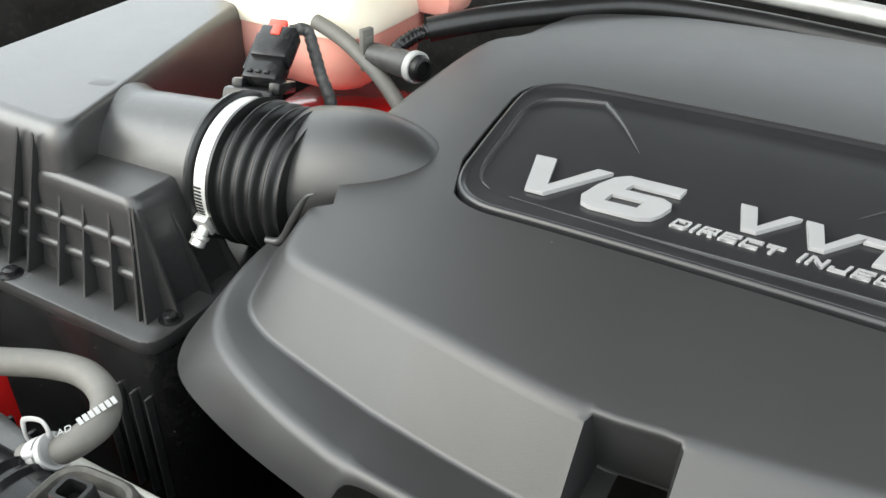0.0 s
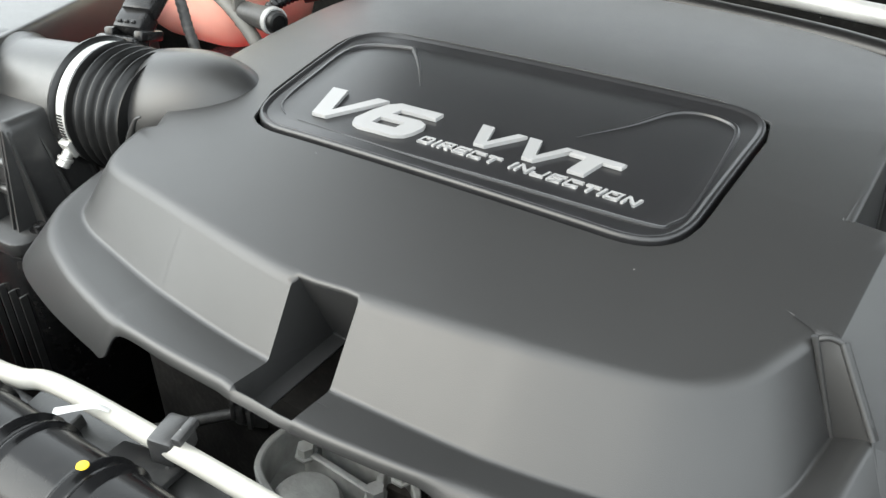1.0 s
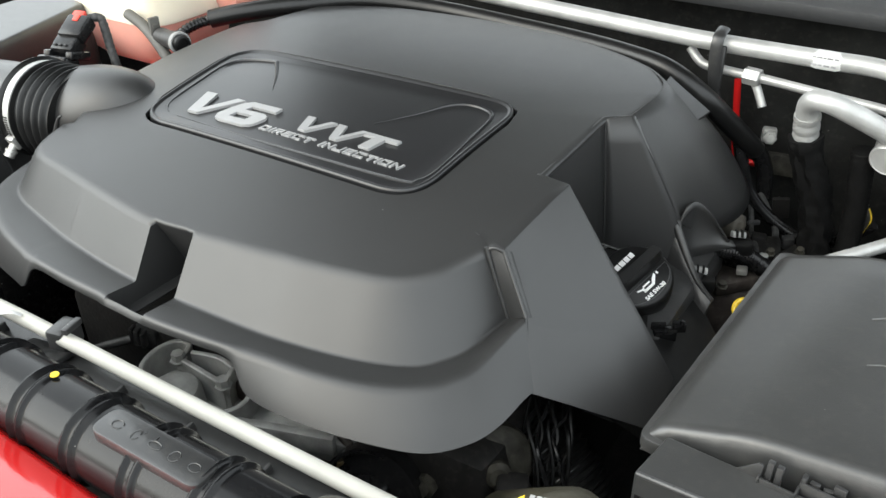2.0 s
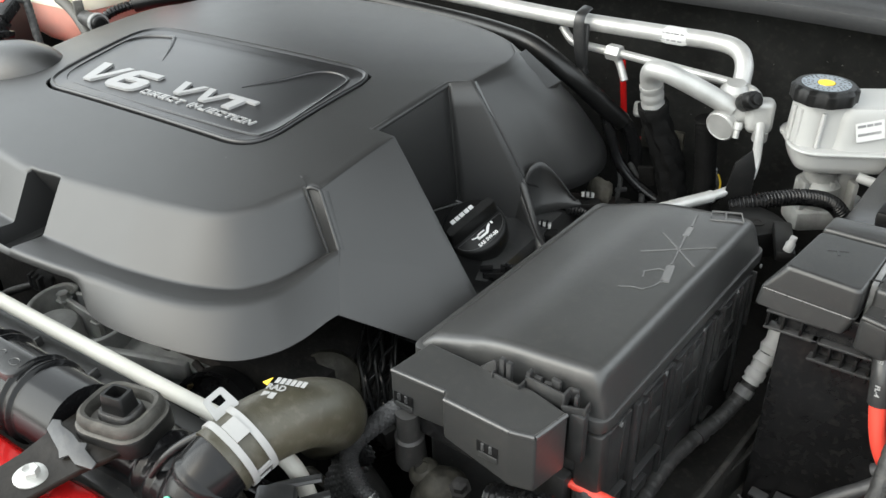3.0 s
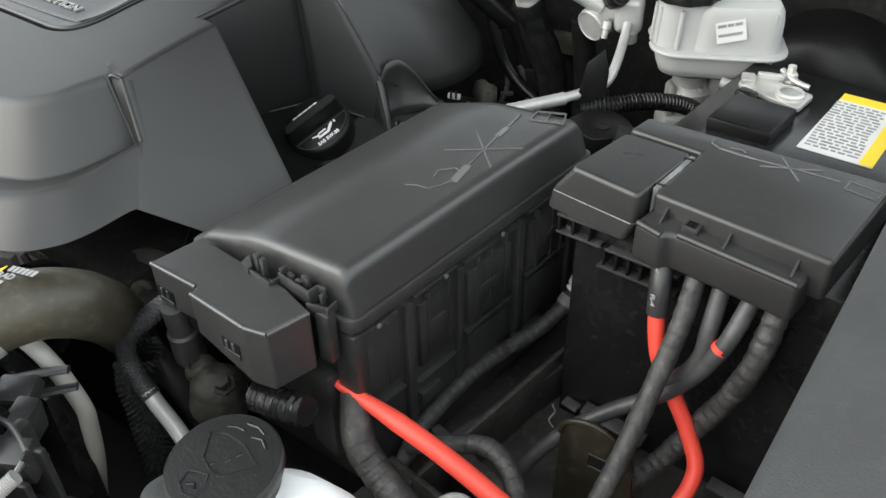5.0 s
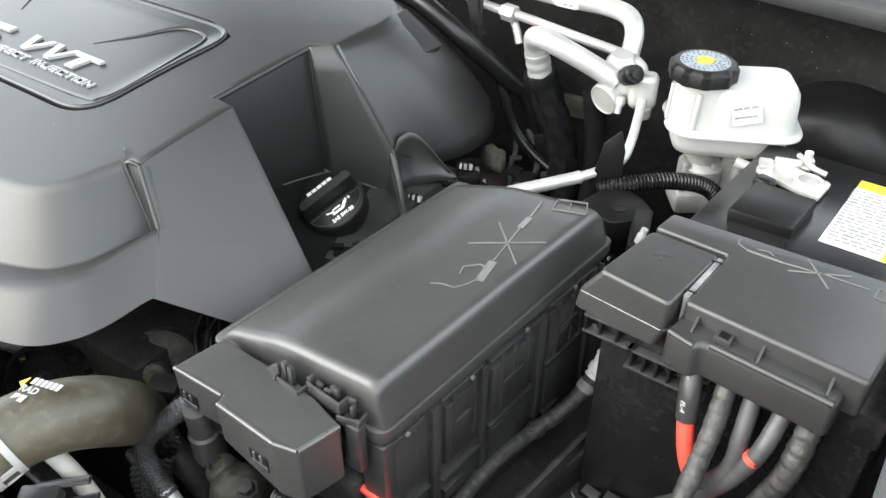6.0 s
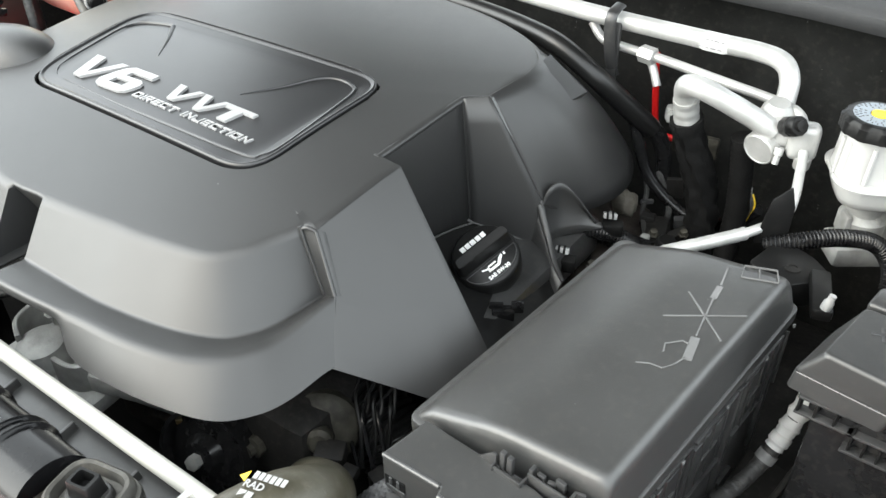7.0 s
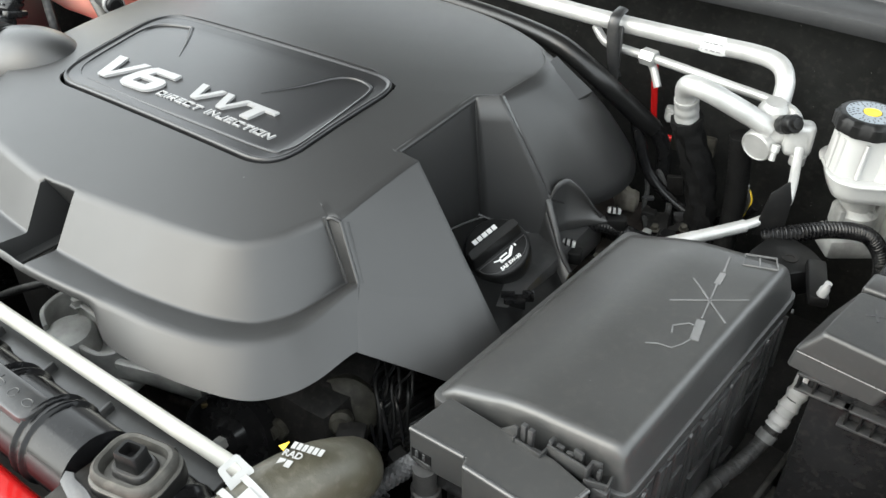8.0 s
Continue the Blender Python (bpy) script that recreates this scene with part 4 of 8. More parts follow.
part("upper_half", lobe(-0.560, 0.735, 0.098, 0.085, ((0.945, 1.0), (0.990, 1.02), (1.004, 1.04), (1.008, 1.0), (1.022, 0.96), (1.045, 0.88), (1.052, 0.7))), M_COOLANT, tank, "cloudy empty upper half")
part("lower_half", lobe(-0.560, 0.735, 0.096, 0.083, ((0.880, 0.75), (0.895, 0.92), (0.92, 0.98), (0.945, 1.0))), M_PINK, tank, "lower half filled with pink coolant")
bm = bmesh.new()
box(bm, (-0.455, 0.80, 0.985), (0.070, 0.07, 0.09), 0.02, 0)
part("side_lobe", bm, M_PINK, tank, "pink side lobe")
bm = bmesh.new()
lathe(bm, [(0.028, 0), (0.030, 0.004), (0.030, 0.018), (0.026, 0.022), (0, 0.022)], (-0.59, 0.75, 1.05), (0, 0, 1), 24)
part("cap", bm, M_GLOSS, tank, "black screw cap")

bm = bmesh.new()
tube(bm, [(-0.50, 0.640, 0.965), (-0.46, 0.632, 0.955), (-0.41, 0.615, 0.935), (-0.37, 0.60, 0.905), (-0.345, 0.59, 0.87)], 0.0075, 14, 8)
single("overflow_hose", bm, M_GREYRUB, "thin grey rubber overflow hose by the tank", "hose", (-0.46, 0.632, 0.955))

vent = thing("vent_hose", "black hose running along the rear edge of the engine cover", "hose", (-0.2, 0.86, 0.95))
bm = bmesh.new()
tube(bm, [(-0.414, 0.708, 0.953), (-0.375, 0.735, 0.962), (-0.325, 0.775, 0.968), (-0.25, 0.840, 0.970), (-0.15, 0.874, 0.964), (-0.02, 0.880, 0.958), (0.07, 0.872, 0.957), (0.14, 0.857, 0.957), (0.195, 0.843, 0.953), (0.240, 0.846, 0.928), (0.272, 0.871, 0.890), (0.300, 0.902, 0.850)], 0.0125, 16, 8)
part("rubber_hose", bm, M_RUBBER, vent)
bm = bmesh.new()
tube(bm, [(-0.408, 0.712, 0.954), (-0.417, 0.690, 0.952), (-0.421, 0.668, 0.948), (-0.424, 0.650, 0.940)], lambda s: 0.0068 + 0.0008 * math.sin(s * 1100), 12, 12)
part("corrugated_end", bm, M_GLOSS, vent)
bm = bmesh.new()
tube(bm, [(-0.425, 0.628, 0.950), (-0.375, 0.612, 0.955)], lambda s: 0.0115 if s < 0.03 else 0.0125, 18, 6)
part("coupling", bm, M_DUSTRUB, vent, "black quick coupling")
bm = bmesh.new()
lathe(bm, [(0.0135, 0), (0.0145, 0.001), (0.0145, 0.007), (0.0138, 0.008), (0.0122, 0.008), (0.0118, 0.0), (0.0135, 0)], (-0.374, 0.6125, 0.955), (0.95, -0.3, 0.05), 24)
part("coupling_ring", bm, M_WHITEMARK, vent, "pale ring of the coupling")
bm = bmesh.new()
lathe(bm, [(0.0118, 0), (0.0118, 0.010), (0.0105, 0.014), (0.0080, 0.015), (0.0080, 0.010), (0, 0.010)], (-0.374, 0.6125, 0.955), (0.95, -0.3, 0.05), 20)
part("coupling_core", bm, M_CAPS, vent, "black core of the coupling")
bm = bmesh.new()
box(bm, (-0.432, 0.626, 0.955), (0.006, 0.014, 0.040), 0.0015, -15)
box(bm, (-0.432, 0.626, 0.965), (0.010, 0.008, 0.006), 0.001, -15)
part("retainer", bm, M_GREYRUB, vent, "grey retainer clip")


# ---- fuse box ----
fuse = thing("fuse_box", "black plastic fuse box with a textured domed lid", "fuse box", (0.46, 0.49, 0.70))
LID = [(0.366, 0.864), (0.368, 0.878), (0.377, 0.8875), (0.436, 0.9085), (0.480, 0.9120), (0.524, 0.9155), (0.532, 0.880)]


def lid_z(x, y):
    x -= (y - 0.35) * 0.086
    for a, b in zip(LID, LID[1:]):
        if a[0] <= x <= b[0]:
            return a[1] + (b[1] - a[1]) * (x - a[0]) / (b[0] - a[0])
    return 0.88


def fuse_lid():
    b = bmesh.new()
    line = soften([Vector((x, 0, z)) for x, z in LID], (0.003, 0.006, 0.04, 0.01, 0.010), 6)
    rings = []
    for y, drop in ((0.3435, 0.034), (0.3455, 0.012), (0.3475, 0.0045), (0.3510, 0.0012), (0.357, 0.0), (0.42, 0.0), (0.50, 0.0), (0.58, 0.0), (0.612, 0.0008), (0.624, 0.004), (0.631, 0.012), (0.636, 0.034)):
        ring = []
        for p in line:
            z = p.z - drop * min(1.0, max(0.0, (p.z - 0.864) / 0.04))
            c = 0.45
            x = c + (p.x - c) * (1 - drop * 0.35)
            ring.append((x + (y - 0.35) * 0.086, y, z))
        rings.append(ring)
    loft(b, rings, False)
    for r in (rings[0], rings[-1]):
        vs = [b.verts.new(q) for q in r] + [b.verts.new((r[-1][0], r[-1][1], 0.864)), ]
        b.faces.new(vs)
    bmesh.ops.remove_doubles(b, verts=b.verts, dist=0.0002)
    return b


part("lid", fuse_lid(), M_LID, fuse, "textured domed lid with a warning symbol", angle=50, even=True)


def leaning(x0, x1, y0, y1):
    """A plan outline with the fuse box's lean."""
    return [(x + (y - 0.35) * 0.086, y) for x, y in ((x0, y0), (x1, y0), (x1, y1), (x0, y1))]


bm = bmesh.new()
prism(bm, [(p.x, p.y) for p in rounded([Vector(p) for p in leaning(0.364, 0.5345, 0.340, 0.640)], 0.012, 4)], 0.866, 0.8785, 0.0025)
part("lid_rim", bm, M_LID, fuse)
bm = bmesh.new()
prism(bm, [(p.x, p.y) for p in rounded([Vector(p) for p in leaning(0.372, 0.530, 0.348, 0.632)], 0.008, 4)], 0.69, 0.866, 0.003)
part("body", bm, M_BLACK, fuse)


def side_block(y0, y1, z0, z1, out, bevel=0.0015):
    b = bmesh.new()
    prism(b, leaning(0.526, 0.530 + out * 0.85, y0, y1), z0, z1, bevel * 0.6)
    return b


for y0, y1, z0, z1, out in ((0.350, 0.385, 0.795, 0.862, 0.0045), (0.392, 0.400, 0.70, 0.860, 0.006), (0.408, 0.445, 0.785, 0.850, 0.004), (0.452, 0.458, 0.72, 0.858, 0.005), (0.465, 0.52, 0.79, 0.846, 0.0045), (0.468, 0.517, 0.725, 0.775, 0.004), (0.53, 0.537, 0.71, 0.86, 0.006), (0.545, 0.60, 0.80, 0.85, 0.004), (0.548, 0.598, 0.735, 0.785, 0.003), (0.61, 0.616, 0.72, 0.86, 0.005)):
    part("side_panel", side_block(y0, y1, z0, z1, out), M_BLACK, fuse)
for y0, y1, zz, hh in ((0.352, 0.388, 0.780, 0.0025), (0.402, 0.450, 0.862, 0.0025), (0.402, 0.450, 0.770, 0.0025), (0.405, 0.428, 0.745, 0.012), (0.460, 0.528, 0.858, 0.0025), (0.462, 0.524, 0.782, 0.003), (0.462, 0.500, 0.715, 0.004), (0.540, 0.606, 0.862, 0.0025), (0.542, 0.604, 0.793, 0.003), (0.545, 0.570, 0.722, 0.008), (0.418, 0.436, 0.808, 0.020), (0.478, 0.505, 0.812, 0.012), (0.560, 0.585, 0.818, 0.010)):
    part("side_rail", side_block(y0, y1, zz, zz + hh, 0.0062, 0.0006), M_BLACK, fuse)
for y in (0.372, 0.416, 0.440, 0.476, 0.492, 0.512, 0.556, 0.578, 0.594, 0.624):
    part("side_rail", side_block(y, y + 0.0022, 0.796, 0.858, 0.0058, 0.0006), M_BLACK, fuse)
bm = bmesh.new()
prism(bm, leaning(0.512, 0.534, 0.3405, 0.356), 0.795, 0.864, 0.004)
part("corner_post", bm, M_BLACK, fuse)
for y in (0.363, 0.435, 0.505, 0.575, 0.628):
    bm = bmesh.new()
    lathe(bm, [(0.0022, 0), (0.0022, 0.0014), (0, 0.002)], (0.5355 + (y - 0.35) * 0.086, y, 0.8635), (1, -0.08, 0.1), 10)
    part("lid_pin", bm, M_GREYMARK, fuse)
# terminal cover clipped to the front
def terminal_cover():
    b = bmesh.new()
    prism(b, [(0.3775, 0.2960), (0.4275, 0.2968), (0.4300, 0.2890), (0.4870, 0.2862), (0.5045, 0.2905), (0.5125, 0.3235), (0.4800, 0.3325), (0.4370, 0.3350), (0.3850, 0.3390)], 0.855, 0.8925, 0)
    for v in b.verts:
        if v.co.z < 0.87:
            if v.co.x > 0.48 and v.co.y < 0.33:
                v.co.z = 0.8400
            elif v.co.x < 0.42:
                v.co.z = 0.8530
        elif v.co.x < 0.429:
            v.co.z -= 0.0012
    bmesh.ops.bevel(b, geom=list(b.edges), offset=0.0022, segments=3, profile=0.5, affect="EDGES", clamp_overlap=True)
    return b


tcover = part("terminal_cover", terminal_cover(), M_LID, fuse, "small black terminal cover on the front", even=True)
bm = bmesh.new()
prism(bm, [(0.392, 0.302), (0.498, 0.296), (0.504, 0.336), (0.394, 0.341)], 0.832, 0.858, 0.004)
part("terminal_base", bm, M_GLOSS, fuse)
# windows are not cut: slightly proud dark blocks give the recess shade
for x, yy, zz in ((0.3890, 0.2962, 0.8665), (0.4690, 0.2870, 0.8655)):
    bm = bmesh.new()
    box(bm, (x, yy, zz), (0.0180, 0.0016, 0.0100), 0.0005, -2)
    win = part("clip_window_shade", bm, M_FABRIC_SHADE, tcover, "dark raised block for the shade in a clip window")
    # teeth in the lighter edge colour, as if lit
    for k in (-0.0035, 0.0030):
        bm = bmesh.new()
        box(bm, (x + k, yy - 0.0010, zz + 0.0015), (0.0024, 0.0016, 0.0068), 0.0004, -2)
        part("clip_tooth", bm, M_EDGELIGHT, win)
    bm = bmesh.new()
    box(bm, (x + 0.001, yy - 0.0008, zz - 0.0062), (0.0160, 0.0018, 0.0050), 0.0006, -2)
    part("clip_tongue", bm, M_LID, win)
# beads whose lighter colour stands for the bright line on the cover's top edges
for line in ([(0.3790, 0.2968, 0.8903), (0.4030, 0.2972, 0.8903), (0.4265, 0.2976, 0.8903)], [(0.4310, 0.2898, 0.8916), (0.4590, 0.2884, 0.8916), (0.4865, 0.2870, 0.8916)], [(0.4865, 0.2870, 0.8916), (0.4955, 0.2892, 0.8916), (0.5035, 0.2912, 0.8916)], [(0.5037, 0.2912, 0.8916), (0.5078, 0.3070, 0.8916), (0.5115, 0.3225, 0.8916)]):
    bm = bmesh.new()
    tube(bm, line, 0.0019, 10, 3)
    part("cover_edge", bm, M_EDGELIGHT, tcover)
# snap latches between cover and lid
bm = bmesh.new()
prism(bm, [(-0.009, 0), (0.007, 0), (0.007, 0.013), (0.004, 0.0135)], -0.0009, 0.0009, 0.0003, on((0.4420, 0.3330, 0.8915), (1, -0.12, 0), (0, 0, 1)))
latch = part("latch", bm, M_BLACK, fuse, "black snap latch")
for c, s_ in (((0.4530, 0.3345, 0.8985), (0.0042, 0.0040, 0.0190)), ((0.4590, 0.3340, 0.8980), (0.0042, 0.0040, 0.0180)), ((0.4590, 0.3282, 0.8930), (0.0240, 0.0017, 0.0062)), ((0.4712, 0.3315, 0.8930), (0.0017, 0.0080, 0.0062)), ((0.4478, 0.3305, 0.8935), (0.0017, 0.0060, 0.0070))):
    bm = bmesh.new()
    box(bm, c, s_, 0.0005, -6)
    part("finger", bm, M_BLACK, latch)
bm = bmesh.new()
box(bm, (0.4885, 0.3340, 0.8930), (0.0340, 0.0018, 0.0135), 0.0005, -5)
latch = part("latch", bm, M_BLACK, fuse, "black snap latch pocket")
for c, s_, a in (((0.4735, 0.3385, 0.8975), (0.0030, 0.0060, 0.0110), -5), ((0.4800, 0.3392, 0.8960), (0.0060, 0.0030, 0.0080), -5), ((0.4880, 0.3388, 0.8955), (0.0055, 0.0034, 0.0060), 10), ((0.4945, 0.3395, 0.8990), (0.0075, 0.0030, 0.0090), -10), ((0.5050, 0.3350, 0.8950), (0.0022, 0.0100, 0.0130), -4), ((0.5085, 0.3400, 0.8965), (0.0070, 0.0022, 0.0100), 12), ((0.5130, 0.3300, 0.8900), (0.0170, 0.0018, 0.0080), 16), ((0.5205, 0.3360, 0.8900), (0.0018, 0.0110, 0.0080), 4), ((0.5125, 0.3360, 0.8935), (0.0028, 0.0040, 0.0120), 0)):
    bm = bmesh.new()
    box(bm, c, s_, 0.0005, a)
    part("finger", bm, M_BLACK, latch)
bm = bmesh.new()
box(bm, (0.5165, 0.3325, 0.8665), (0.0125, 0.0090, 0.0440), 0.002)
part("hinge_strap", bm, M_BLACK, fuse)


def lid_mark(x0, y0, x1, y1, w):
    """A raised stroke on the lid."""
    b = bmesh.new()
    a, c = Vector((x0, y0)), Vector((x1, y1))
    d = (c - a).normalized()
    n = Vector((-d.y, d.x)) * w / 2
    lo, hi = [], []
    for p in (a - n, c - n, c + n, a + n):
        z = lid_z(p.x, p.y)
        lo.append(b.verts.new((p.x, p.y, z - 0.001)))
        hi.append(b.verts.new((p.x, p.y, z + 0.0006)))
    b.faces.new(hi)
    for i in range(4):
        b.faces.new((lo[i], lo[(i + 1) % 4], hi[(i + 1) % 4], hi[i]))
    return b


for x0, y0, x1, y1, w in (
    (0.4808, 0.520, 0.5353, 0.553, 0.0016), (0.4856, 0.5595, 0.530, 0.514, 0.0016), (0.505, 0.563, 0.512, 0.510, 0.0016),
    (0.5040, 0.579, 0.5052, 0.561, 0.0055), (0.4998, 0.606, 0.5038, 0.581, 0.0018), (0.5125, 0.508, 0.5170, 0.481, 0.0072),
    (0.5150, 0.483, 0.5115, 0.472, 0.0016), (0.5115, 0.472, 0.506, 0.4637, 0.0012), (0.506, 0.4637, 0.496, 0.4635, 0.0012), (0.496, 0.4635, 0.4868, 0.4592, 0.0012),
    (0.4990, 0.4807, 0.4962, 0.490, 0.0014), (0.4962, 0.490, 0.506, 0.4997, 0.0014), (0.506, 0.4997, 0.5125, 0.498, 0.0014),
    (0.510, 0.618, 0.535, 0.6246, 0.0008), (0.535, 0.6246, 0.5418, 0.608, 0.0008), (0.5418, 0.608, 0.5133, 0.601, 0.0008), (0.5133, 0.601, 0.510, 0.618, 0.0008), (0.522, 0.620, 0.5276, 0.603, 0.0008)):
    part("symbol_stroke", lid_mark(x0, y0, x1, y1, w), M_GREYMARK, fuse, "pale grey printed stroke")


# ---- battery ----
BAT = Matrix.Translation((0.594, 0.516, 0)) @ Matrix(((1, 0.08, 0, 0), (0, 1, 0, 0), (0, 0, 1, 0), (0, 0, 0, 1)))
battery = thing("battery", "black car battery with a plastic terminal cover", "battery", (0.70, 0.63, 0.67))
bm = bmesh.new()
prism(bm, [(0.010, 0.006), (0.210, 0.006), (0.210, 0.322), (0.010, 0.322)], 0.67, 0.882, 0.003, BAT)
part("case", bm, M_GLOSS, battery)
bm = bmesh.new()
prism(bm, [(0.006, 0.003), (0.213, 0.003), (0.213, 0.325), (0.006, 0.325)], 0.878, 0.9065, 0.003, BAT)
part("case_top", bm, M_GLOSS, battery)
for u, z0, z1 in ((0.000, 0.882, 0.897), (0.012, 0.880, 0.896), (0.026, 0.878, 0.895), (0.040, 0.866, 0.884), (0.050, 0.864, 0.880), (0.060, 0.862, 0.878), (0.070, 0.860, 0.876), (0.080, 0.858, 0.874), (0.090, 0.856, 0.872)):
    bm = bmesh.new()
    prism(bm, [(u, -0.004), (u + 0.002, -0.004), (u + 0.002, 0.006), (u, 0.006)], z0, z1, 0.0005, BAT)
    part("case_rib", bm, M_CAPS, battery)
for u0, u1, zz in ((-0.001, 0.042, 0.8955), (-0.001, 0.042, 0.880), (0.036, 0.100, 0.880), (0.036, 0.100, 0.8625)):
    bm = bmesh.new()
    prism(bm, [(u0, -0.0045), (u1, -0.0045), (u1, 0.006), (u0, 0.006)], zz, zz + 0.0025, 0.0007, BAT)
    part("case_rail", bm, M_BLACK, battery)


def stack(levels, radius, n=5):
    """A closed moulding lofted through rounded outlines at rising heights."""
    b = bmesh.new()
    rings = []
    for z, inset, pts in levels:
        o = rounded([Vector(p) for p in pts], radius, n)
        c = sum(o, Vector((0, 0))) / len(o)
        rings.append([(*(p + (c - p).normalized() * inset), z) for p in o])
    loft(b, rings, True, (True, True))
    return b


PLUS_LOW = ((0.5810, 0.5150), (0.6505, 0.5070), (0.6590, 0.5840), (0.5945, 0.5840))
PLUS_MID = ((0.5830, 0.5165), (0.6565, 0.5085), (0.6625, 0.5855), (0.5970, 0.5855))
PLUS_TOP = ((0.5965, 0.5178), (0.6560, 0.5105), (0.6640, 0.5870), (0.6080, 0.5885))
bcov = part("plus_cover", stack(((0.8990, 0.0, PLUS_LOW), (0.9135, 0.0, PLUS_MID), (0.9140, 0.0014, PLUS_MID), (0.9160, 0.0014, PLUS_MID), (0.9345, 0.0004, PLUS_TOP), (0.9370, 0.0016, PLUS_TOP), (0.9384, 0.0042, PLUS_TOP)), 0.006), M_BATT, battery, "flip-up cover with a plus sign", even=True)
# moulded line in the paler plastic, its highlight put into the colour
bm = bmesh.new()
tube(bm, [(0.5860, 0.5165, 0.9140), (0.6150, 0.5132, 0.9140), (0.6530, 0.5092, 0.9140)], 0.0008, 8, 3)
part("moulded_line", bm, M_EDGELIGHT, bcov)
for a, c in (((0.6200, 0.5580), (0.6345, 0.5640)), ((0.6295, 0.5535), (0.6250, 0.5685))):
    bm = bmesh.new()
    d = (Vector(c) - Vector(a)).normalized() * 0.0009
    prism(bm, [(a[0] - d.y, a[1] + d.x), (a[0] + d.y, a[1] - d.x), (c[0] + d.y, c[1] - d.x), (c[0] - d.y, c[1] + d.x)], 0.9375, 0.9389, 0)
    part("plus_stroke", bm, M_SLEEVE, bcov)
bm = bmesh.new()
prism(bm, [(0.6625, 0.5200), (0.7880, 0.5110), (0.7990, 0.6280), (0.6120, 0.6190), (0.6085, 0.5925), (0.6680, 0.5915)], 0.906, 0.9385, 0.0034, seg=3)
part("fuse_cover", bm, M_BATT, battery, "flat cover over the battery fuses")
bm = bmesh.new()
prism(bm, [(0.6590, 0.5010), (0.6815, 0.4955), (0.6870, 0.5030), (0.7755, 0.4955), (0.7790, 0.5300), (0.6630, 0.5330)], 0.8925, 0.9240, 0.0042, seg=3)
part("fuse_cover_lip", bm, M_BATT, battery)
for line in ([(0.6650, 0.5235, 0.9360), (0.7200, 0.5195, 0.9360), (0.7860, 0.5145, 0.9360)], [(0.6900, 0.5050, 0.9225), (0.7300, 0.5015, 0.9225), (0.7735, 0.4978, 0.9225)], [(0.6610, 0.5030, 0.9225), (0.6710, 0.5004, 0.9225), (0.6805, 0.4980, 0.9225)]):
    bm = bmesh.new()
    tube(bm, line, 0.0026, 10, 3)
    part("rolled_edge", bm, M_BATT, battery)
for u, v in ((0.6745, 0.521), (0.7215, 0.5175), (0.7675, 0.514)):
    bm = bmesh.new()
    m = Matrix.Translation((u, v, 0))
    prism(bm, [(-0.0009, -0.0135), (0.0009, -0.0135), (0.0009, 0.004), (-0.0009, 0.004)], 0.918, 0.9345, 0, m)
    for q in bm.verts:
        if q.co.y < v - 0.01 and q.co.z > 0.93:
            q.co.z = 0.9252
    part("lip_rib", bm, M_BATT, battery)
bm = bmesh.new()
prism(bm, [(0.6895, 0.5085), (0.7015, 0.5075), (0.7020, 0.5190), (0.6900, 0.5200)], 0.922, 0.9290, 0.0008)
catch = part("lip_catch", bm, M_BATT, battery)
# no opening here; a dark patch on top paints the hole's shade
bm = bmesh.new()
prism(bm, [(0.6920, 0.5100), (0.6990, 0.5094), (0.6994, 0.5160), (0.6924, 0.5166)], 0.9285, 0.9294, 0)
part("hole", bm, M_FABRIC_SHADE, catch, "dark patch for a shaded square hole")
bm = bmesh.new()
prism(bm, [(0.6588, 0.5270), (0.6632, 0.5266), (0.6672, 0.5830), (0.6630, 0.5834)], 0.905, 0.9379, 0.0006)
part("hinge_strip", bm, M_WORN, battery, "worn grey hinge strip")
for v in (0.5330, 0.5770):
    bm = bmesh.new()
    box(bm, (0.6612 + (v - 0.53) * 0.07, v, 0.9376), (0.0085, 0.0016, 0.0022), 0.0004, 4)
    part("hinge_catch", bm, M_GLOSS, battery)
for a, c, w in (((0.6685, 0.6150), (0.6690, 0.6080), 0.0010), ((0.6690, 0.6080), (0.6760, 0.6045), 0.0010), ((0.6770, 0.6035), (0.7040, 0.6035), 0.0022), ((0.7040, 0.6035), (0.7260, 0.6060), 0.0012), ((0.7105, 0.5965), (0.7500, 0.6160), 0.0014), ((0.7185, 0.6190), (0.7400, 0.5920), 0.0014), ((0.7290, 0.6070), (0.7640, 0.6080), 0.0010), ((0.7700, 0.6130), (0.7920, 0.6100), 0.0008), ((0.7690, 0.6010), (0.7910, 0.5980), 0.0008), ((0.7700, 0.6130), (0.7690, 0.6010), 0.0008), ((0.7920, 0.6100), (0.7910, 0.5980), 0.0008), ((0.6830, 0.6090), (0.6920, 0.6110), 0.0008), ((0.6920, 0.6110), (0.6960, 0.6080), 0.0008)):
    bm = bmesh.new()
    d = (Vector(c) - Vector(a)).normalized() * w / 2
    prism(bm, [(a[0] - d.y, a[1] + d.x), (a[0] + d.y, a[1] - d.x), (c[0] + d.y, c[1] - d.x), (c[0] - d.y, c[1] + d.x)], 0.938, 0.9390, 0)
    part("symbol_stroke", bm, M_GREYMARK, battery, "pale grey printed stroke")
bm = bmesh.new()
prism(bm, [(0.030, 0.168), (0.085, 0.168), (0.085, 0.226), (0.030, 0.226)], 0.905, 0.918, 0.003, BAT)
part("vent_block", bm, M_CAPS, battery)
blabel = thing("battery_label", "white and yellow warning label on the battery top", "label", (0.74, 0.75, 0.907))
bm = bmesh.new()
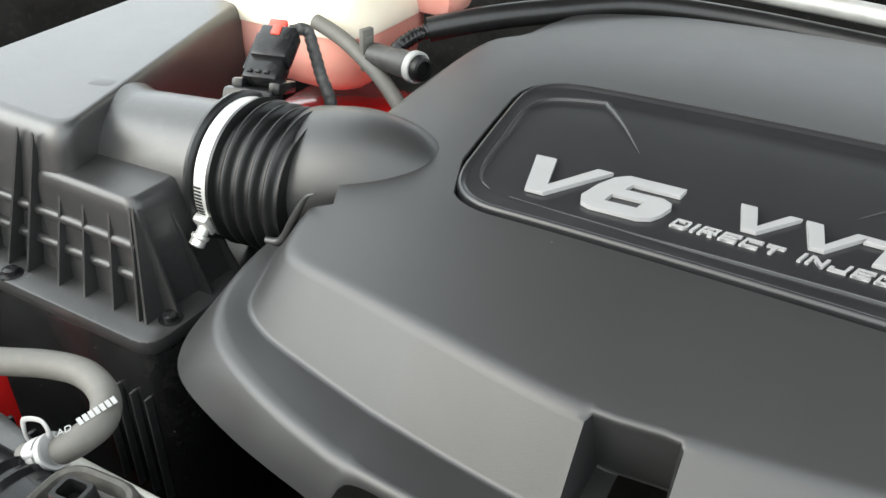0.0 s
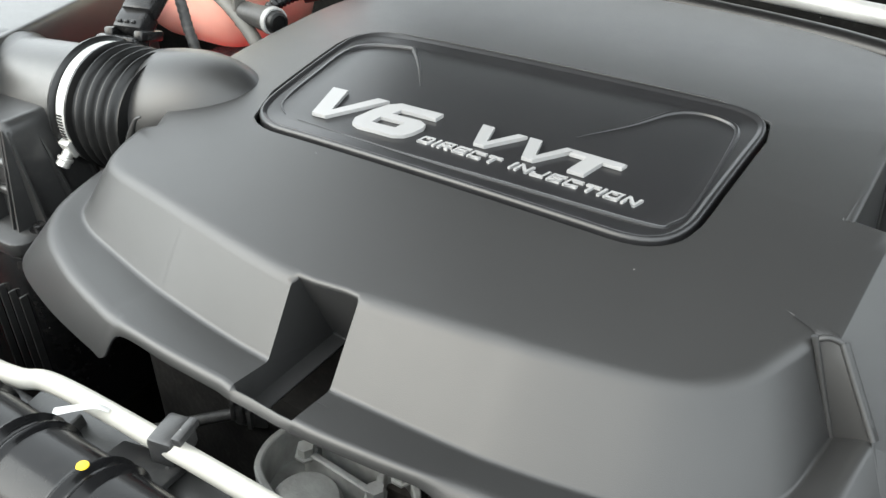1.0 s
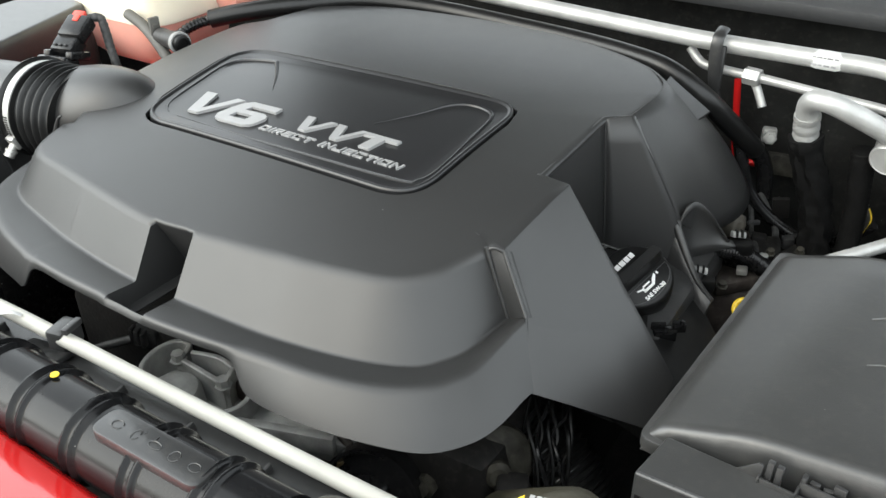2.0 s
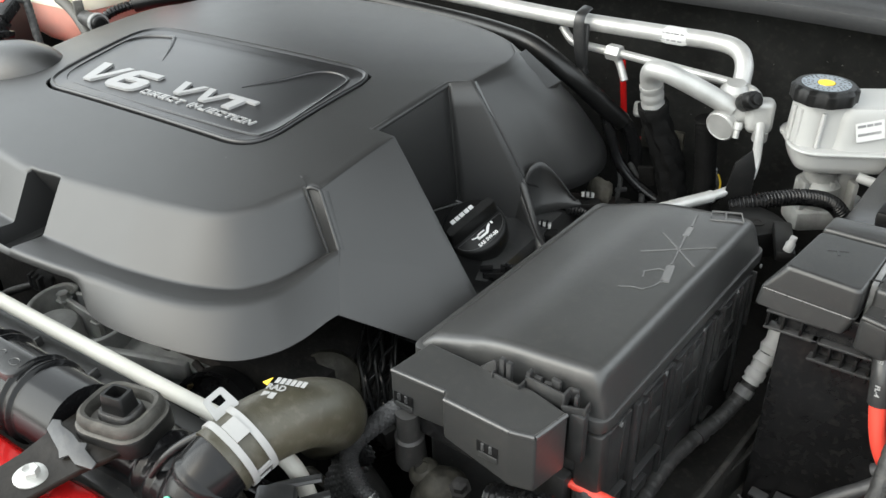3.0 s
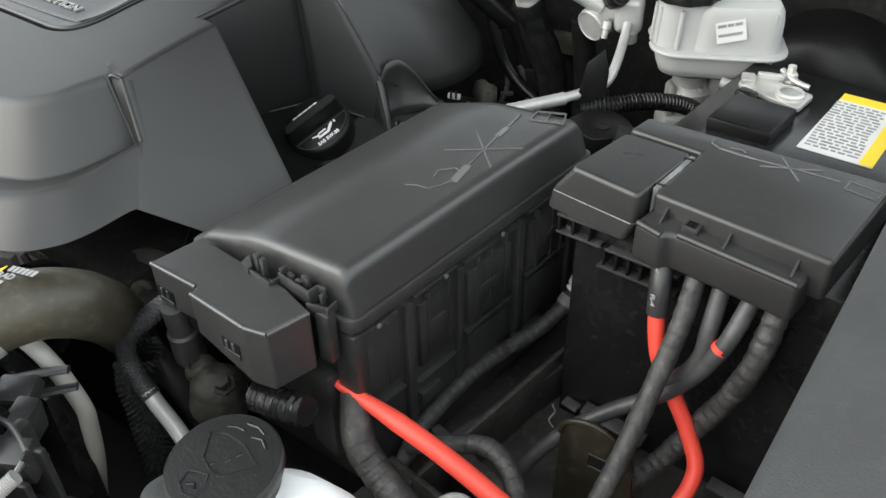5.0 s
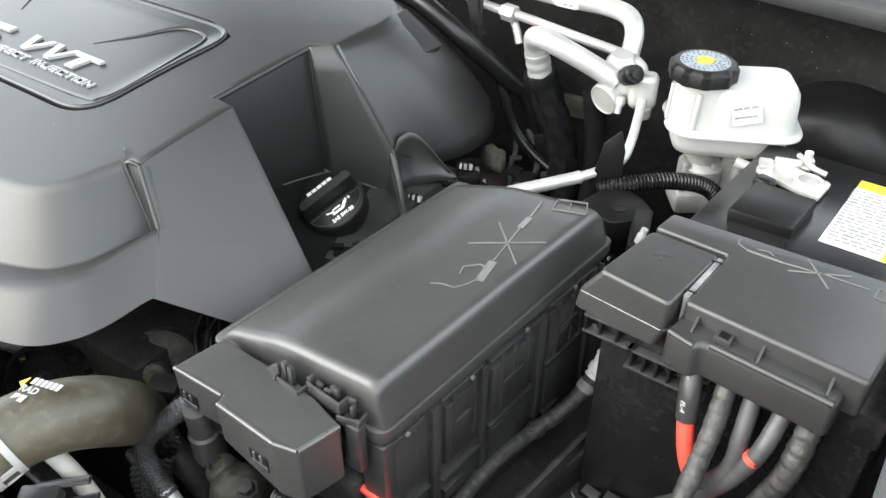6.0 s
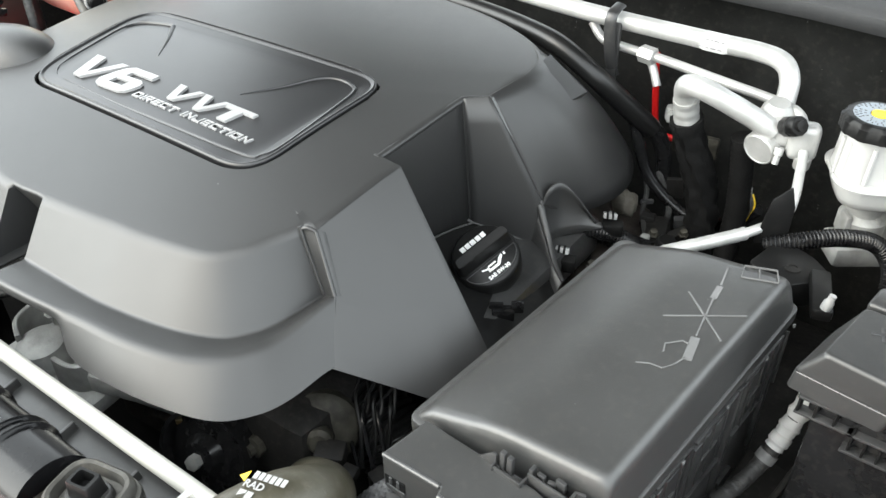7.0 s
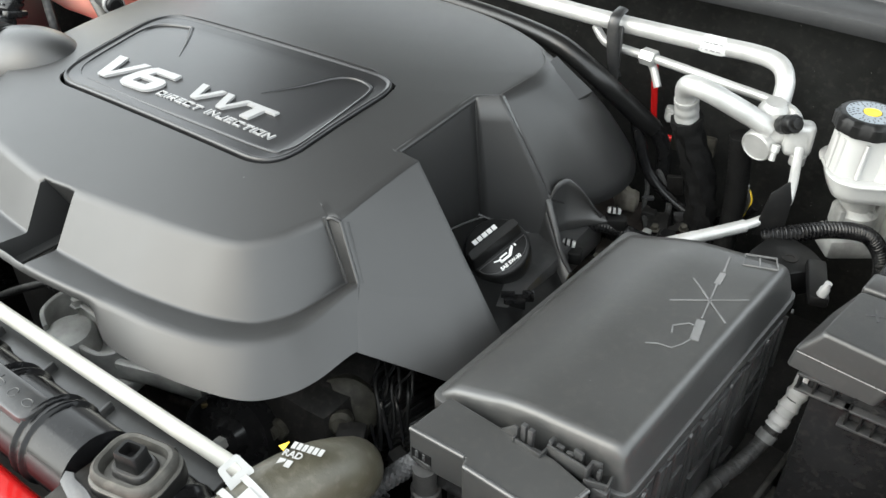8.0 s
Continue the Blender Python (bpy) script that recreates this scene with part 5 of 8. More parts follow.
prism(bm, [(0.712, 0.697), (0.772, 0.697), (0.776, 0.815), (0.718, 0.815)], 0.9066, 0.9074)
part("paper", bm, M_PAPER, blabel)
bm = bmesh.new()
prism(bm, [(0.7175, 0.801), (0.7750, 0.801), (0.776, 0.815), (0.718, 0.815)], 0.9074, 0.9078)
part("yellow_field", bm, M_YELLOW, blabel, "yellow field")
bm = bmesh.new()
prism(bm, [(0.761, 0.697), (0.772, 0.697), (0.775, 0.800), (0.764, 0.800)], 0.9074, 0.9078)
part("yellow_field", bm, M_YELLOW, blabel, "yellow field")
bm = bmesh.new()
random.seed(4)
rows = []
for i in range(17):
    row, u = [], 0.0
    while u < 0.040:
        l = random.uniform(0.003, 0.010)
        row.append((u, min(l, 0.043 - u)))
        u += l + 0.0018
    rows.append(row)
bars(bm, Matrix.Translation((0.716, 0.794, 0.9074)), rows, 0.0026, 0.0056)
part("print", bm, M_INK, blabel, "small grey print as bars")

clampt = thing("battery_terminal_clamp", "pale grey metal battery terminal clamp with a nut", "terminal clamp", (0.66, 0.77, 0.905))
bm = bmesh.new()
prism(bm, [(p.x, p.y) for p in rounded([Vector(q) for q in ((0.6320, 0.7720), (0.6640, 0.7600), (0.6950, 0.7520), (0.6985, 0.7860), (0.6690, 0.7930), (0.6500, 0.8020), (0.6360, 0.7930))], 0.005, 3)], 0.9075, 0.9125, 0.0014)
box(bm, (0.6395, 0.7790, 0.9150), (0.0120, 0.0160, 0.0060), 0.0014, 20)
box(bm, (0.6550, 0.7960, 0.9140), (0.0240, 0.0050, 0.0080), 0.0014, 18)
strap = part("strap", bm, M_STEEL, clampt)
bm = bmesh.new()
lathe(bm, [(0.0090, 0.0), (0.0132, 0.0), (0.0132, 0.0035), (0.0118, 0.0048), (0.0095, 0.0048), (0.0090, 0.0)], (0.6805, 0.7725, 0.9120), (0, 0, 1), 26)
part("collar", bm, M_STEEL, strap)
bm = bmesh.new()
lathe(bm, [(0.0090, 0.0), (0.0088, 0.0030), (0, 0.0032)], (0.6805, 0.7725, 0.9120), (0, 0, 1), 22)
part("post", bm, M_CAST, clampt)
bm = bmesh.new()
lathe(bm, [(0.0095, 0), (0.0095, 0.002), (0.0068, 0.002), (0.0068, 0.0085), (0.0040, 0.009), (0.0040, 0.016), (0, 0.016)], (0.6690, 0.8080, 0.9085), (0, 0, 1), 6)
part("nut", bm, M_STEEL, clampt)
bm = bmesh.new()
tube(bm, [(0.660, 0.812, 0.916), (0.676, 0.800, 0.914), (0.690, 0.798, 0.912)], 0.0028, 10, 6)
part("bolt", bm, M_STEEL, clampt)
bm = bmesh.new()
box(bm, (0.648, 0.752, 0.906), (0.018, 0.014, 0.022), 0.003, -18)
part("clip", bm, M_RUBBER, clampt, "black plastic clip")


def cable(name, label, pts, r, mat, category="cable", wrap=0.0, extra=()):
    root = thing(name, label, category, pts[0])
    b = bmesh.new()
    if mat is M_BRAID:
        n = 40 if r < 0.01 else 64
        tube(b, pts, r, n, 26 if r < 0.01 else 40, caps=False)
        b.normal_update()
        for k, v in enumerate(list(b.verts)):
            a, h = 2 * math.pi * (k % n) / n * (n / 4), (k // n) * (1.3 if r < 0.01 else 0.9)
            v.co += v.normal * r * (0.062 * max(math.cos(a + h), math.cos(a - h)) + 0.04 * math.sin(h * 0.11))
    else:
        tube(b, pts, (lambda s: r * (1 + 1.6 * wrap * ((s * 105 + 0.25 * math.sin(s * 61)) % 1.0 - 0.5) + 0.4 * wrap * math.sin(s * 150))) if wrap else r, 14, 26 if wrap else 9)
    part("jacket", b, mat, root)
    for nm, lab, q, rr, mm in extra:
        b = bmesh.new()
        tube(b, q, rr, 14, 8)
        part(nm, b, mm, root, lab)
    return root


flc = cable("fuse_link_cable", "red cable with a black heat-shrink sleeve at the battery", [(0.686, 0.501, 0.872), (0.6890, 0.496, 0.850), (0.698, 0.490, 0.822), (0.714, 0.487, 0.797), (0.733, 0.482, 0.770), (0.748, 0.470, 0.745), (0.742, 0.445, 0.715), (0.720, 0.41, 0.69)], 0.0064, M_REDCABLE, extra=(("sleeve", "black heat-shrink sleeve lettered FL-4", [(0.6795, 0.518, 0.918), (0.6805, 0.513, 0.897), (0.6850, 0.502, 0.876), (0.6880, 0.498, 0.855)], 0.0080, M_BLACK),))
for z, x, y in ((0.8920, 0.6815, 0.5020), (0.8745, 0.6850, 0.4935)):
    part("words", lettering("FL-4", 0.0054, on((x - 0.0026, y - 0.0003, z), (0.16, -0.16, -1), (1, -0.35, 0.2)), 0.0004, 0, 1.0, 0.0001), M_WHITEMARK, flc, "white letters FL-4")
cable("battery_cable", "thick cloth-taped grey battery cable", [(0.707, 0.520, 0.914), (0.7065, 0.513, 0.893), (0.7085, 0.492, 0.862), (0.7075, 0.470, 0.832), (0.7065, 0.440, 0.800), (0.706, 0.405, 0.772), (0.702, 0.372, 0.750), (0.690, 0.345, 0.742), (0.676, 0.345, 0.752), (0.662, 0.356, 0.766), (0.645, 0.370, 0.775), (0.622, 0.378, 0.776), (0.596, 0.372, 0.768), (0.560, 0.362, 0.750)], 0.0074, M_TAPE, wrap=0.05)
cable("battery_cable", "grey heat-shrunk cable end under the fuse cover", [(0.7260, 0.520, 0.914), (0.7255, 0.512, 0.891), (0.727, 0.497, 0.862), (0.727, 0.490, 0.838), (0.716, 0.486, 0.815), (0.700, 0.486, 0.80)], 0.0064, M_SLEEVE)
cable("battery_cable", "grey cable with a red ring that bends back behind the others", [(0.749, 0.520, 0.914), (0.7475, 0.512, 0.893), (0.7435, 0.494, 0.866), (0.737, 0.488, 0.846), (0.724, 0.485, 0.818), (0.702, 0.480, 0.790), (0.678, 0.470, 0.770), (0.655, 0.455, 0.750), (0.635, 0.437, 0.725), (0.620, 0.42, 0.695)], 0.0064, M_SLEEVE, wrap=0.02, extra=(("ring", "red ring", [(0.7405, 0.4905, 0.8565), (0.7390, 0.4895, 0.8525)], 0.0069, M_REDCABLE),))
cable("battery_cable", "thick black taped cable with faint print", [(0.768, 0.518, 0.912), (0.7655, 0.512, 0.891), (0.763, 0.498, 0.852), (0.7535, 0.496, 0.812), (0.740, 0.492, 0.778), (0.7225, 0.48, 0.738), (0.705, 0.46, 0.71), (0.69, 0.44, 0.68)], 0.0086, M_TAPE, wrap=0.07)
cable("starter_cable", "thick red cable from under the fuse box", [(0.490, 0.350, 0.802), (0.502, 0.343, 0.806), (0.535, 0.343, 0.803), (0.560, 0.345, 0.797), (0.600, 0.345, 0.790), (0.640, 0.343, 0.782), (0.675, 0.340, 0.772), (0.70, 0.335, 0.75)], lambda s: 0.0024 + min(0.0050, 0.065 * s), M_REDCABLE)
cable("wiring_loom", "black taped wiring loom beside the fuse box", [(0.596, 0.618, 0.832), (0.590, 0.602, 0.803), (0.584, 0.587, 0.776), (0.578, 0.575, 0.755), (0.568, 0.548, 0.740), (0.556, 0.517, 0.734), (0.5455, 0.471, 0.732), (0.5430, 0.428, 0.729), (0.543, 0.395, 0.725), (0.548, 0.369, 0.718), (0.55, 0.34, 0.70)], 0.0074, M_TAPE, wrap=0.06, extra=(
    ("label_sleeve", "creased white label sleeve", [(0.5925, 0.6090, 0.815), (0.5880, 0.5970, 0.793), (0.5835, 0.5860, 0.7745), (0.5810, 0.5810, 0.7660)], lambda s: 0.0090 + 0.0008 * math.sin(s * 420) + 0.0005 * math.sin(s * 1130), M_PAPER),
    ("tape_ring", "grey tape ring", [(0.5795, 0.5780, 0.7605), (0.5770, 0.5725, 0.7535)], 0.0090, M_WORN),
    ("tape_ring", "black tape ring", [(0.5590, 0.5250, 0.7355), (0.5565, 0.5180, 0.7342)], 0.0088, M_BLACK)))
cable("wiring_loom", "thick black taped loom behind the washer bottle", [(0.512, 0.366, 0.800), (0.524, 0.346, 0.797), (0.542, 0.326, 0.780), (0.558, 0.322, 0.765), (0.578, 0.319, 0.755), (0.601, 0.313, 0.750), (0.623, 0.310, 0.745), (0.66, 0.300, 0.735)], 0.0125, M_TAPE, wrap=0.025)

# plastic bracket plate in front of the battery
brk = thing("battery_bracket", "dusty olive-black plastic bracket in front of the battery", "bracket", (0.70, 0.405, 0.70))
m = on((0.6870, 0.4280, 0.7300), (1, 0.12, 0.03), (-0.06, 0.06, 1))
line = rounded([Vector(q) for q in ((-0.033, -0.09), (0.036, -0.09), (0.026, 0.044), (-0.004, 0.063), (-0.030, 0.056))], 0.014, 6)
bm = bmesh.new()
prism(bm, [(p.x, p.y) for p in line], -0.002, 0.002, 0.001, m)
part("plate", bm, M_OLIVE, brk)
bm = bmesh.new()
tube(bm, [m @ Vector((p.x, p.y, 0.002)) for p in line if p.y > -0.05], 0.0022, 8, 0)
part("raised_rim", bm, M_OLIVE, brk)
# uncut plate: the slot's shade is a thin dark patch laid on it
bm = bmesh.new()
prism(bm, [(-0.006, 0.020), (0.017, 0.018), (0.016, 0.030), (-0.006, 0.032)], 0.0018, 0.0026, 0, m)
part("slot", bm, M_FABRIC_SHADE, brk, "dark patch for a shaded square slot")
bm = bmesh.new()
tube(bm, [m @ Vector((x, y, 0.0026)) for x, y in ((-0.006, 0.020), (0.017, 0.018), (0.016, 0.030), (-0.006, 0.032), (-0.006, 0.020))], 0.0008, 6, 0)
part("slot_edge", bm, M_OLIVE, brk)
tray = thing("battery_tray", "dusty black battery tray beside the fuse box", "tray", (0.62, 0.48, 0.66))
bm = bmesh.new()
box(bm, (0.66, 0.47, 0.672), (0.26, 0.33, 0.012), 0.003, -7)
part("base", bm, M_TRAY, tray)
bm = bmesh.new()
box(bm, (0.585, 0.47, 0.70), (0.006, 0.30, 0.06), 0.002, -7)
box(bm, (0.62, 0.345, 0.70), (0.15, 0.006, 0.07), 0.002, -7)
part("wall", bm, M_TRAY, tray)

# ---- washer bottle ----
washer = thing("washer_bottle", "white washer fluid bottle with a black flip cap", "washer bottle", (0.59, 0.17, 0.60))
bm = bmesh.new()
rings = []
for zz, k in ((0.62, 1.0), (0.80, 1.0), (0.858, 1.0), (0.874, 0.95), (0.890, 0.78), (0.900, 0.55)):
    o = rounded([Vector(p) for p in ((-0.036, -0.085), (0.060, -0.06), (0.058, 0.058), (0.02, 0.056), (-0.036, 0.012))], 0.016, 4)
    rings.append([(0.580 + p.x * k, 0.185 + p.y * k, zz) for p in o])
loft(bm, rings, True, (True, True))
part("bottle", bm, M_WHITE, washer, even=True)
bm = bmesh.new()
WA = (0.0, -0.10, 1.0)
lathe(bm, [(0.0255, -0.018), (0.0265, -0.014), (0.0265, -0.004), (0.030, -0.003), (0.0312, 0.0), (0.0312, 0.0045), (0.0300, 0.0060), (0, 0.0060)], (0.5785, 0.1935, 0.9130), WA, 44)
wcap = part("cap", bm, M_RUBBER, washer, "black flip cap with a washer symbol")
bm = bmesh.new()
m = basis((0.5785, 0.1935, 0.9130), WA)
prism(bm, [(p.x, p.y) for p in rounded([Vector(q) for q in ((-0.045, -0.012), (-0.020, -0.026), (-0.018, 0.010), (-0.042, 0.004))], 0.008, 5)], 0.000, 0.0045, 0.0015, basis((0.5785, 0.1935, 0.9130), WA) @ pose(0, 0, 0, 0, 0, 58))
part("tab", bm, M_RUBBER, wcap)
for pts in ([(0.568, 0.189), (0.5590, 0.2020), (0.5680, 0.2060), (0.5800, 0.2065), (0.5960, 0.2010), (0.5850, 0.1870), (0.5770, 0.1860), (0.5680, 0.1890)], [(0.5690, 0.1720), (0.5670, 0.1790), (0.5720, 0.1815), (0.5780, 0.1830), (0.5810, 0.1780), (0.5820, 0.1710), (0.5750, 0.1690), (0.5690, 0.1720)], [(0.5720, 0.1735), (0.5760, 0.1760), (0.5780, 0.1740)], [(0.5640, 0.2100), (0.5690, 0.2125), (0.5740, 0.2130)], [(0.5800, 0.2120), (0.5860, 0.2140), (0.5920, 0.2110)], [(0.5720, 0.2170), (0.5790, 0.2185), (0.5850, 0.2170)], [(0.5790, 0.1930), (0.5805, 0.1965)], [(0.5818, 0.1990), (0.5835, 0.2020)], [(0.5738, 0.1880), (0.5752, 0.1905)]):
    bm = bmesh.new()
    tube(bm, [(x, y, 0.9190 + 0.1 * (y - 0.1935)) for x, y in pts], 0.0009, 6, 0)
    part("symbol_stroke", bm, M_GLOSS, wcap)

# fender liner panel with a push pin
fender = thing("fender_panel", "textured dark grey plastic panel beside the battery", "trim panel", (0.88, 0.35, 0.97))
bm = bmesh.new()
m = on((0.808, 0.250, 0.976), (1, 0.02, 0.30), (0.03, 1, -0.02))
prism(bm, [(p.x, p.y) for p in rounded([Vector(q) for q in ((0.0, 0.0), (0.25, 0.03), (0.25, 0.60), (0.0, 0.60))], 0.010, 4)], -0.006, 0.0, 0.002, m)
part("panel", bm, M_COWL, fender)
bm = bmesh.new()
lathe(bm, [(0.0165, 0.0), (0.0165, 0.0015), (0.0145, 0.003), (0.0125, 0.0005), (0.0085, 0.0005), (0.0085, 0.003), (0.006, 0.004), (0, 0.004)], m @ Vector((0.044, 0.014, 0.0)), m.to_3x3() @ Vector((0, 0, 1)), 28)
part("push_pin", bm, M_GLOSS, fender, "black push-pin fastener")


# ---- oil filler cap ----
ocap = thing("oil_filler_cap", "black oil filler cap with a white oil-can symbol", "oil cap", (0.270, 0.586, 0.82))
CAP_AT, CAP_AX = Vector((0.274, 0.579, 0.838)), Vector((0.15, -0.55, 1)).normalized()
CAP_R = Vector((0.35, 0.85, 0.415))
bm = bmesh.new()
lathe(bm, [(0.033, -0.016), (0.0355, -0.014), (0.0355, 0.004), (0.0335, 0.0075), (0.0315, 0.009), (0, 0.009)], CAP_AT, CAP_AX, 44)
capb = part("disc", bm, M_CAPS, ocap)
cm = on(CAP_AT + CAP_AX * 0.009, CAP_R, CAP_AX.cross(CAP_R))
bm = bmesh.new()
b2 = bmesh.new()
prism(b2, [(p.x, p.y) for p in rounded([Vector(q) for q in ((-0.033, -0.0060), (0.033, -0.0060), (0.031, 0.0125), (-0.031, 0.0125))], 0.005, 4)], -0.003, 0.0175, 0)
for v in b2.verts:
    if v.co.z > 0:
        v.co.y = -0.0005 + (v.co.y + 0.0005) * 0.55
        v.co.x *= 0.95
bmesh.ops.bevel(b2, geom=list(b2.edges), offset=0.0015, segments=2, affect="EDGES", clamp_overlap=True)
add(bm, b2, cm)
part("grip", bm, M_CAPS, ocap)
bm = bmesh.new()
tube(bm, [cm @ Vector((0.030 * math.cos(a), -0.0090 + 0.019 * math.sin(a), 0.0003)) for a in (math.pi + math.pi * k / 14 for k in range(15))] + [cm @ Vector((0.030, -0.0090, 0.0003)), cm @ Vector((-0.030, -0.0090, 0.0003))], 0.0004, 6, 0)
part("outline", bm, M_SLEEVE, ocap)
bm = bmesh.new()
for pts in ([(-0.006, -0.0135), (0.003, -0.0135), (0.006, -0.0105), (0.010, -0.0085), (0.010, -0.0105), (0.004, -0.0155), (-0.006, -0.0155)], [(-0.006, -0.0155), (-0.004, -0.0155), (-0.004, -0.0115), (-0.006, -0.0115)], [(-0.004, -0.0118), (0.003, -0.0118), (0.003, -0.0105), (-0.004, -0.0105)], [(-0.010, -0.0115), (-0.006, -0.0130), (-0.006, -0.0118), (-0.010, -0.0102)], [(0.0115, -0.0110), (0.0130, -0.0110), (0.0130, -0.0088), (0.0115, -0.0088)]):
    prism(bm, [(x * 1.3, (y + 0.0155) * 1.3 - 0.0185) for x, y in pts], 0.0001, 0.0005, 0, cm)
part("oil_can_symbol", bm, M_PRINT, ocap, "white oil-can symbol")
bm = lettering("SAE 5W-30", 0.0054, cm @ Matrix.Translation((-0.0125, -0.0255, 0.0002)), 0.0002, 0, 1.0, 0.0002)
part("words", bm, M_PRINT, ocap, "white words SAE 5W-30")
# bright edges of the filler base, painted as lighter beads
for line in ([(0.2085, 0.6290, 0.8362), (0.2225, 0.6310, 0.8318), (0.2600, 0.6510, 0.8180), (0.2940, 0.6695, 0.8055)], [(0.2225, 0.6310, 0.8318), (0.2160, 0.6000, 0.8370), (0.2120, 0.5700, 0.8415)], [(0.2955, 0.6690, 0.8050), (0.3150, 0.6450, 0.8015), (0.3325, 0.6235, 0.7985)]):
    b2 = bmesh.new()
    tube(b2, line, 0.0011, 8, 3)
    part("base_edge", b2, M_EDGELIGHT, engine)
bm = bmesh.new()
bars(bm, cm @ Matrix.Translation((-0.0155, 0.0160, 0.0002)), [[(0, 0.0052), (0.0063, 0.0052), (0.0126, 0.0056), (0.0193, 0.0052), (0.0256, 0.0050)]], 0.0056, 0.006)
part("mark", bm, M_PRINT, ocap, "white mark as bars")

# ---- brake fluid reservoir ----
brake = thing("brake_fluid_reservoir", "white plastic brake fluid reservoir with a black ribbed cap", "brake reservoir", (0.575, 0.86, 0.80))


def blob(cx, cy, hx, hy, turn, levels, r=0.022):
    b = bmesh.new()
    rings = []
    m = pose(cx, cy, 0, 0, 0, turn)
    for zz, k, dx in levels:
        o = rounded([Vector(p) for p in ((-hx * k, -hy * k), (hx * k, -hy * k), (hx * k, hy * k), (-hx * k, hy * k))], r * k, 6)
        rings.append([m @ Vector((p.x + dx, p.y, zz)) for p in o])
    loft(b, rings, True, (True, True))
    return b


part("upper_half", blob(0.592, 0.862, 0.045, 0.036, 30, ((0.9115, 1.0, 0), (0.920, 0.97, 0), (0.940, 0.95, 0), (0.951, 0.91, 0), (0.956, 0.84, 0), (0.9575, 0.7, 0)), 0.020), M_MILK, brake, even=True)
part("filler_lobe", blob(0.5505, 0.840, 0.032, 0.030, 24, ((0.9115, 1.0, 0), (0.930, 0.97, 0), (0.952, 0.94, 0), (0.958, 0.88, 0), (0.960, 0.75, 0)), 0.022), M_MILK, brake, even=True)
part("flange", blob(0.579, 0.856, 0.066, 0.043, 27, ((0.9070, 1.0, 0), (0.9115, 1.0, 0)), 0.030), M_MILK, brake)
part("lower_half", blob(0.577, 0.855, 0.060, 0.038, 27, ((0.880, 0.70, -0.006), (0.883, 0.82, -0.004), (0.892, 0.95, 0), (0.9070, 1.0, 0)), 0.026), M_MILK, brake, even=True)
bm = bmesh.new()
lathe(bm, [(0.024, 0), (0.025, 0.012)], (0.548, 0.834, 0.955), (0, 0, 1), 28)
part("neck", bm, M_MILK, brake)
bm = bmesh.new()
lathe(bm, [(0.030, 0), (0.0325, 0.001), (0.0325, 0.013), (0.030, 0.0165), (0.026, 0.0172), (0, 0.0172)], (0.548, 0.834, 0.957), (0, 0, 1), 72, wave=lambda a, h: 1.0 + (0.045 * (1 if math.sin(a * 10) > 0.2 else 0) if h < 0.0165 else 0))
bcap = part("cap", bm, M_CAPS, brake, "black ribbed screw cap")
bm = bmesh.new()
lathe(bm, [(0.0245, 0), (0.0245, 0.0004), (0.0095, 0.0004), (0.0095, 0)], (0.548, 0.834, 0.9742), (0, 0, 1), 36)
part("print_ring", bm, M_CHALK, bcap, "pale blue ring of print")
for row, (r, n, w) in enumerate(((0.0222, 30, 0.0014), (0.0183, 24, 0.0012), (0.0140, 16, 0.0012))):
    for k in range(n):
        if (k * 7 + row * 3) % 5 == 0:
            continue
        a = 2 * math.pi * k / n
        bm = bmesh.new()
        box(bm, (0.548 + r * math.cos(a), 0.834 + r * math.sin(a), 0.9748), (0.0026, w * 0.7, 0.0004), 0, math.degrees(a))
        part("print_mark", bm, M_BADGE, bcap)
bm = bmesh.new()
lathe(bm, [(0.0085, 0), (0.0085, 0.0009), (0.0060, 0.0009), (0.0060, 0.0006), (0, 0.0006)], (0.548, 0.834, 0.9742), (0, 0, 1), 28)
part("yellow_symbol", bm, M_YELLOW, bcap, "yellow warning disc")
bm = bmesh.new()
m = on((0.6010, 0.8262, 0.9350), (0.866, 0.480, 0.22), (-0.16, 0.10, 1))
prism(bm, [(-0.014, -0.010), (0.014, -0.010), (0.014, 0.010), (-0.014, 0.010)], 0, 0.0006, 0, m)
blab = part("label", bm, M_PAPER, brake, "small white paper label")
bm = bmesh.new()
bars(bm, m @ Matrix.Translation((-0.012, 0.005, 0.0007)), [[(0, 0.008), (0.009, 0.006), (0.016, 0.007)], [], [(0.0012 * k, 0.0007) for k in range(19)]], 0.0028, 0.0045)
part("print", bm, M_INK, blab, "small print as bars")
for k, (x, y, a) in enumerate(((0.5250, 0.8170, -28), (0.5335, 0.8095, -10), (0.5560, 0.8070, 18), (0.6330, 0.8500, 58))):
    bm = bmesh.new()
    tube(bm, [(x, y, 0.9125), (x + 0.0006, y + 0.0004, 0.932), (x + 0.0012, y + 0.0012, 0.951)], 0.0022, 8, 4)
    part("moulded_rib", bm, M_MILK, brake)
bm = bmesh.new()
tube(bm, [pose(0.579, 0.856, 0.9092, 0, 0, 27) @ Vector((p.x, p.y, 0)) for p in rounded([Vector(q) for q in ((-0.066, -0.043), (0.066, -0.043), (0.066, 0.043), (-0.066, 0.043))], 0.030, 8)], 0.0020, 8, 0)
part("weld_seam", bm, M_MILK, brake)
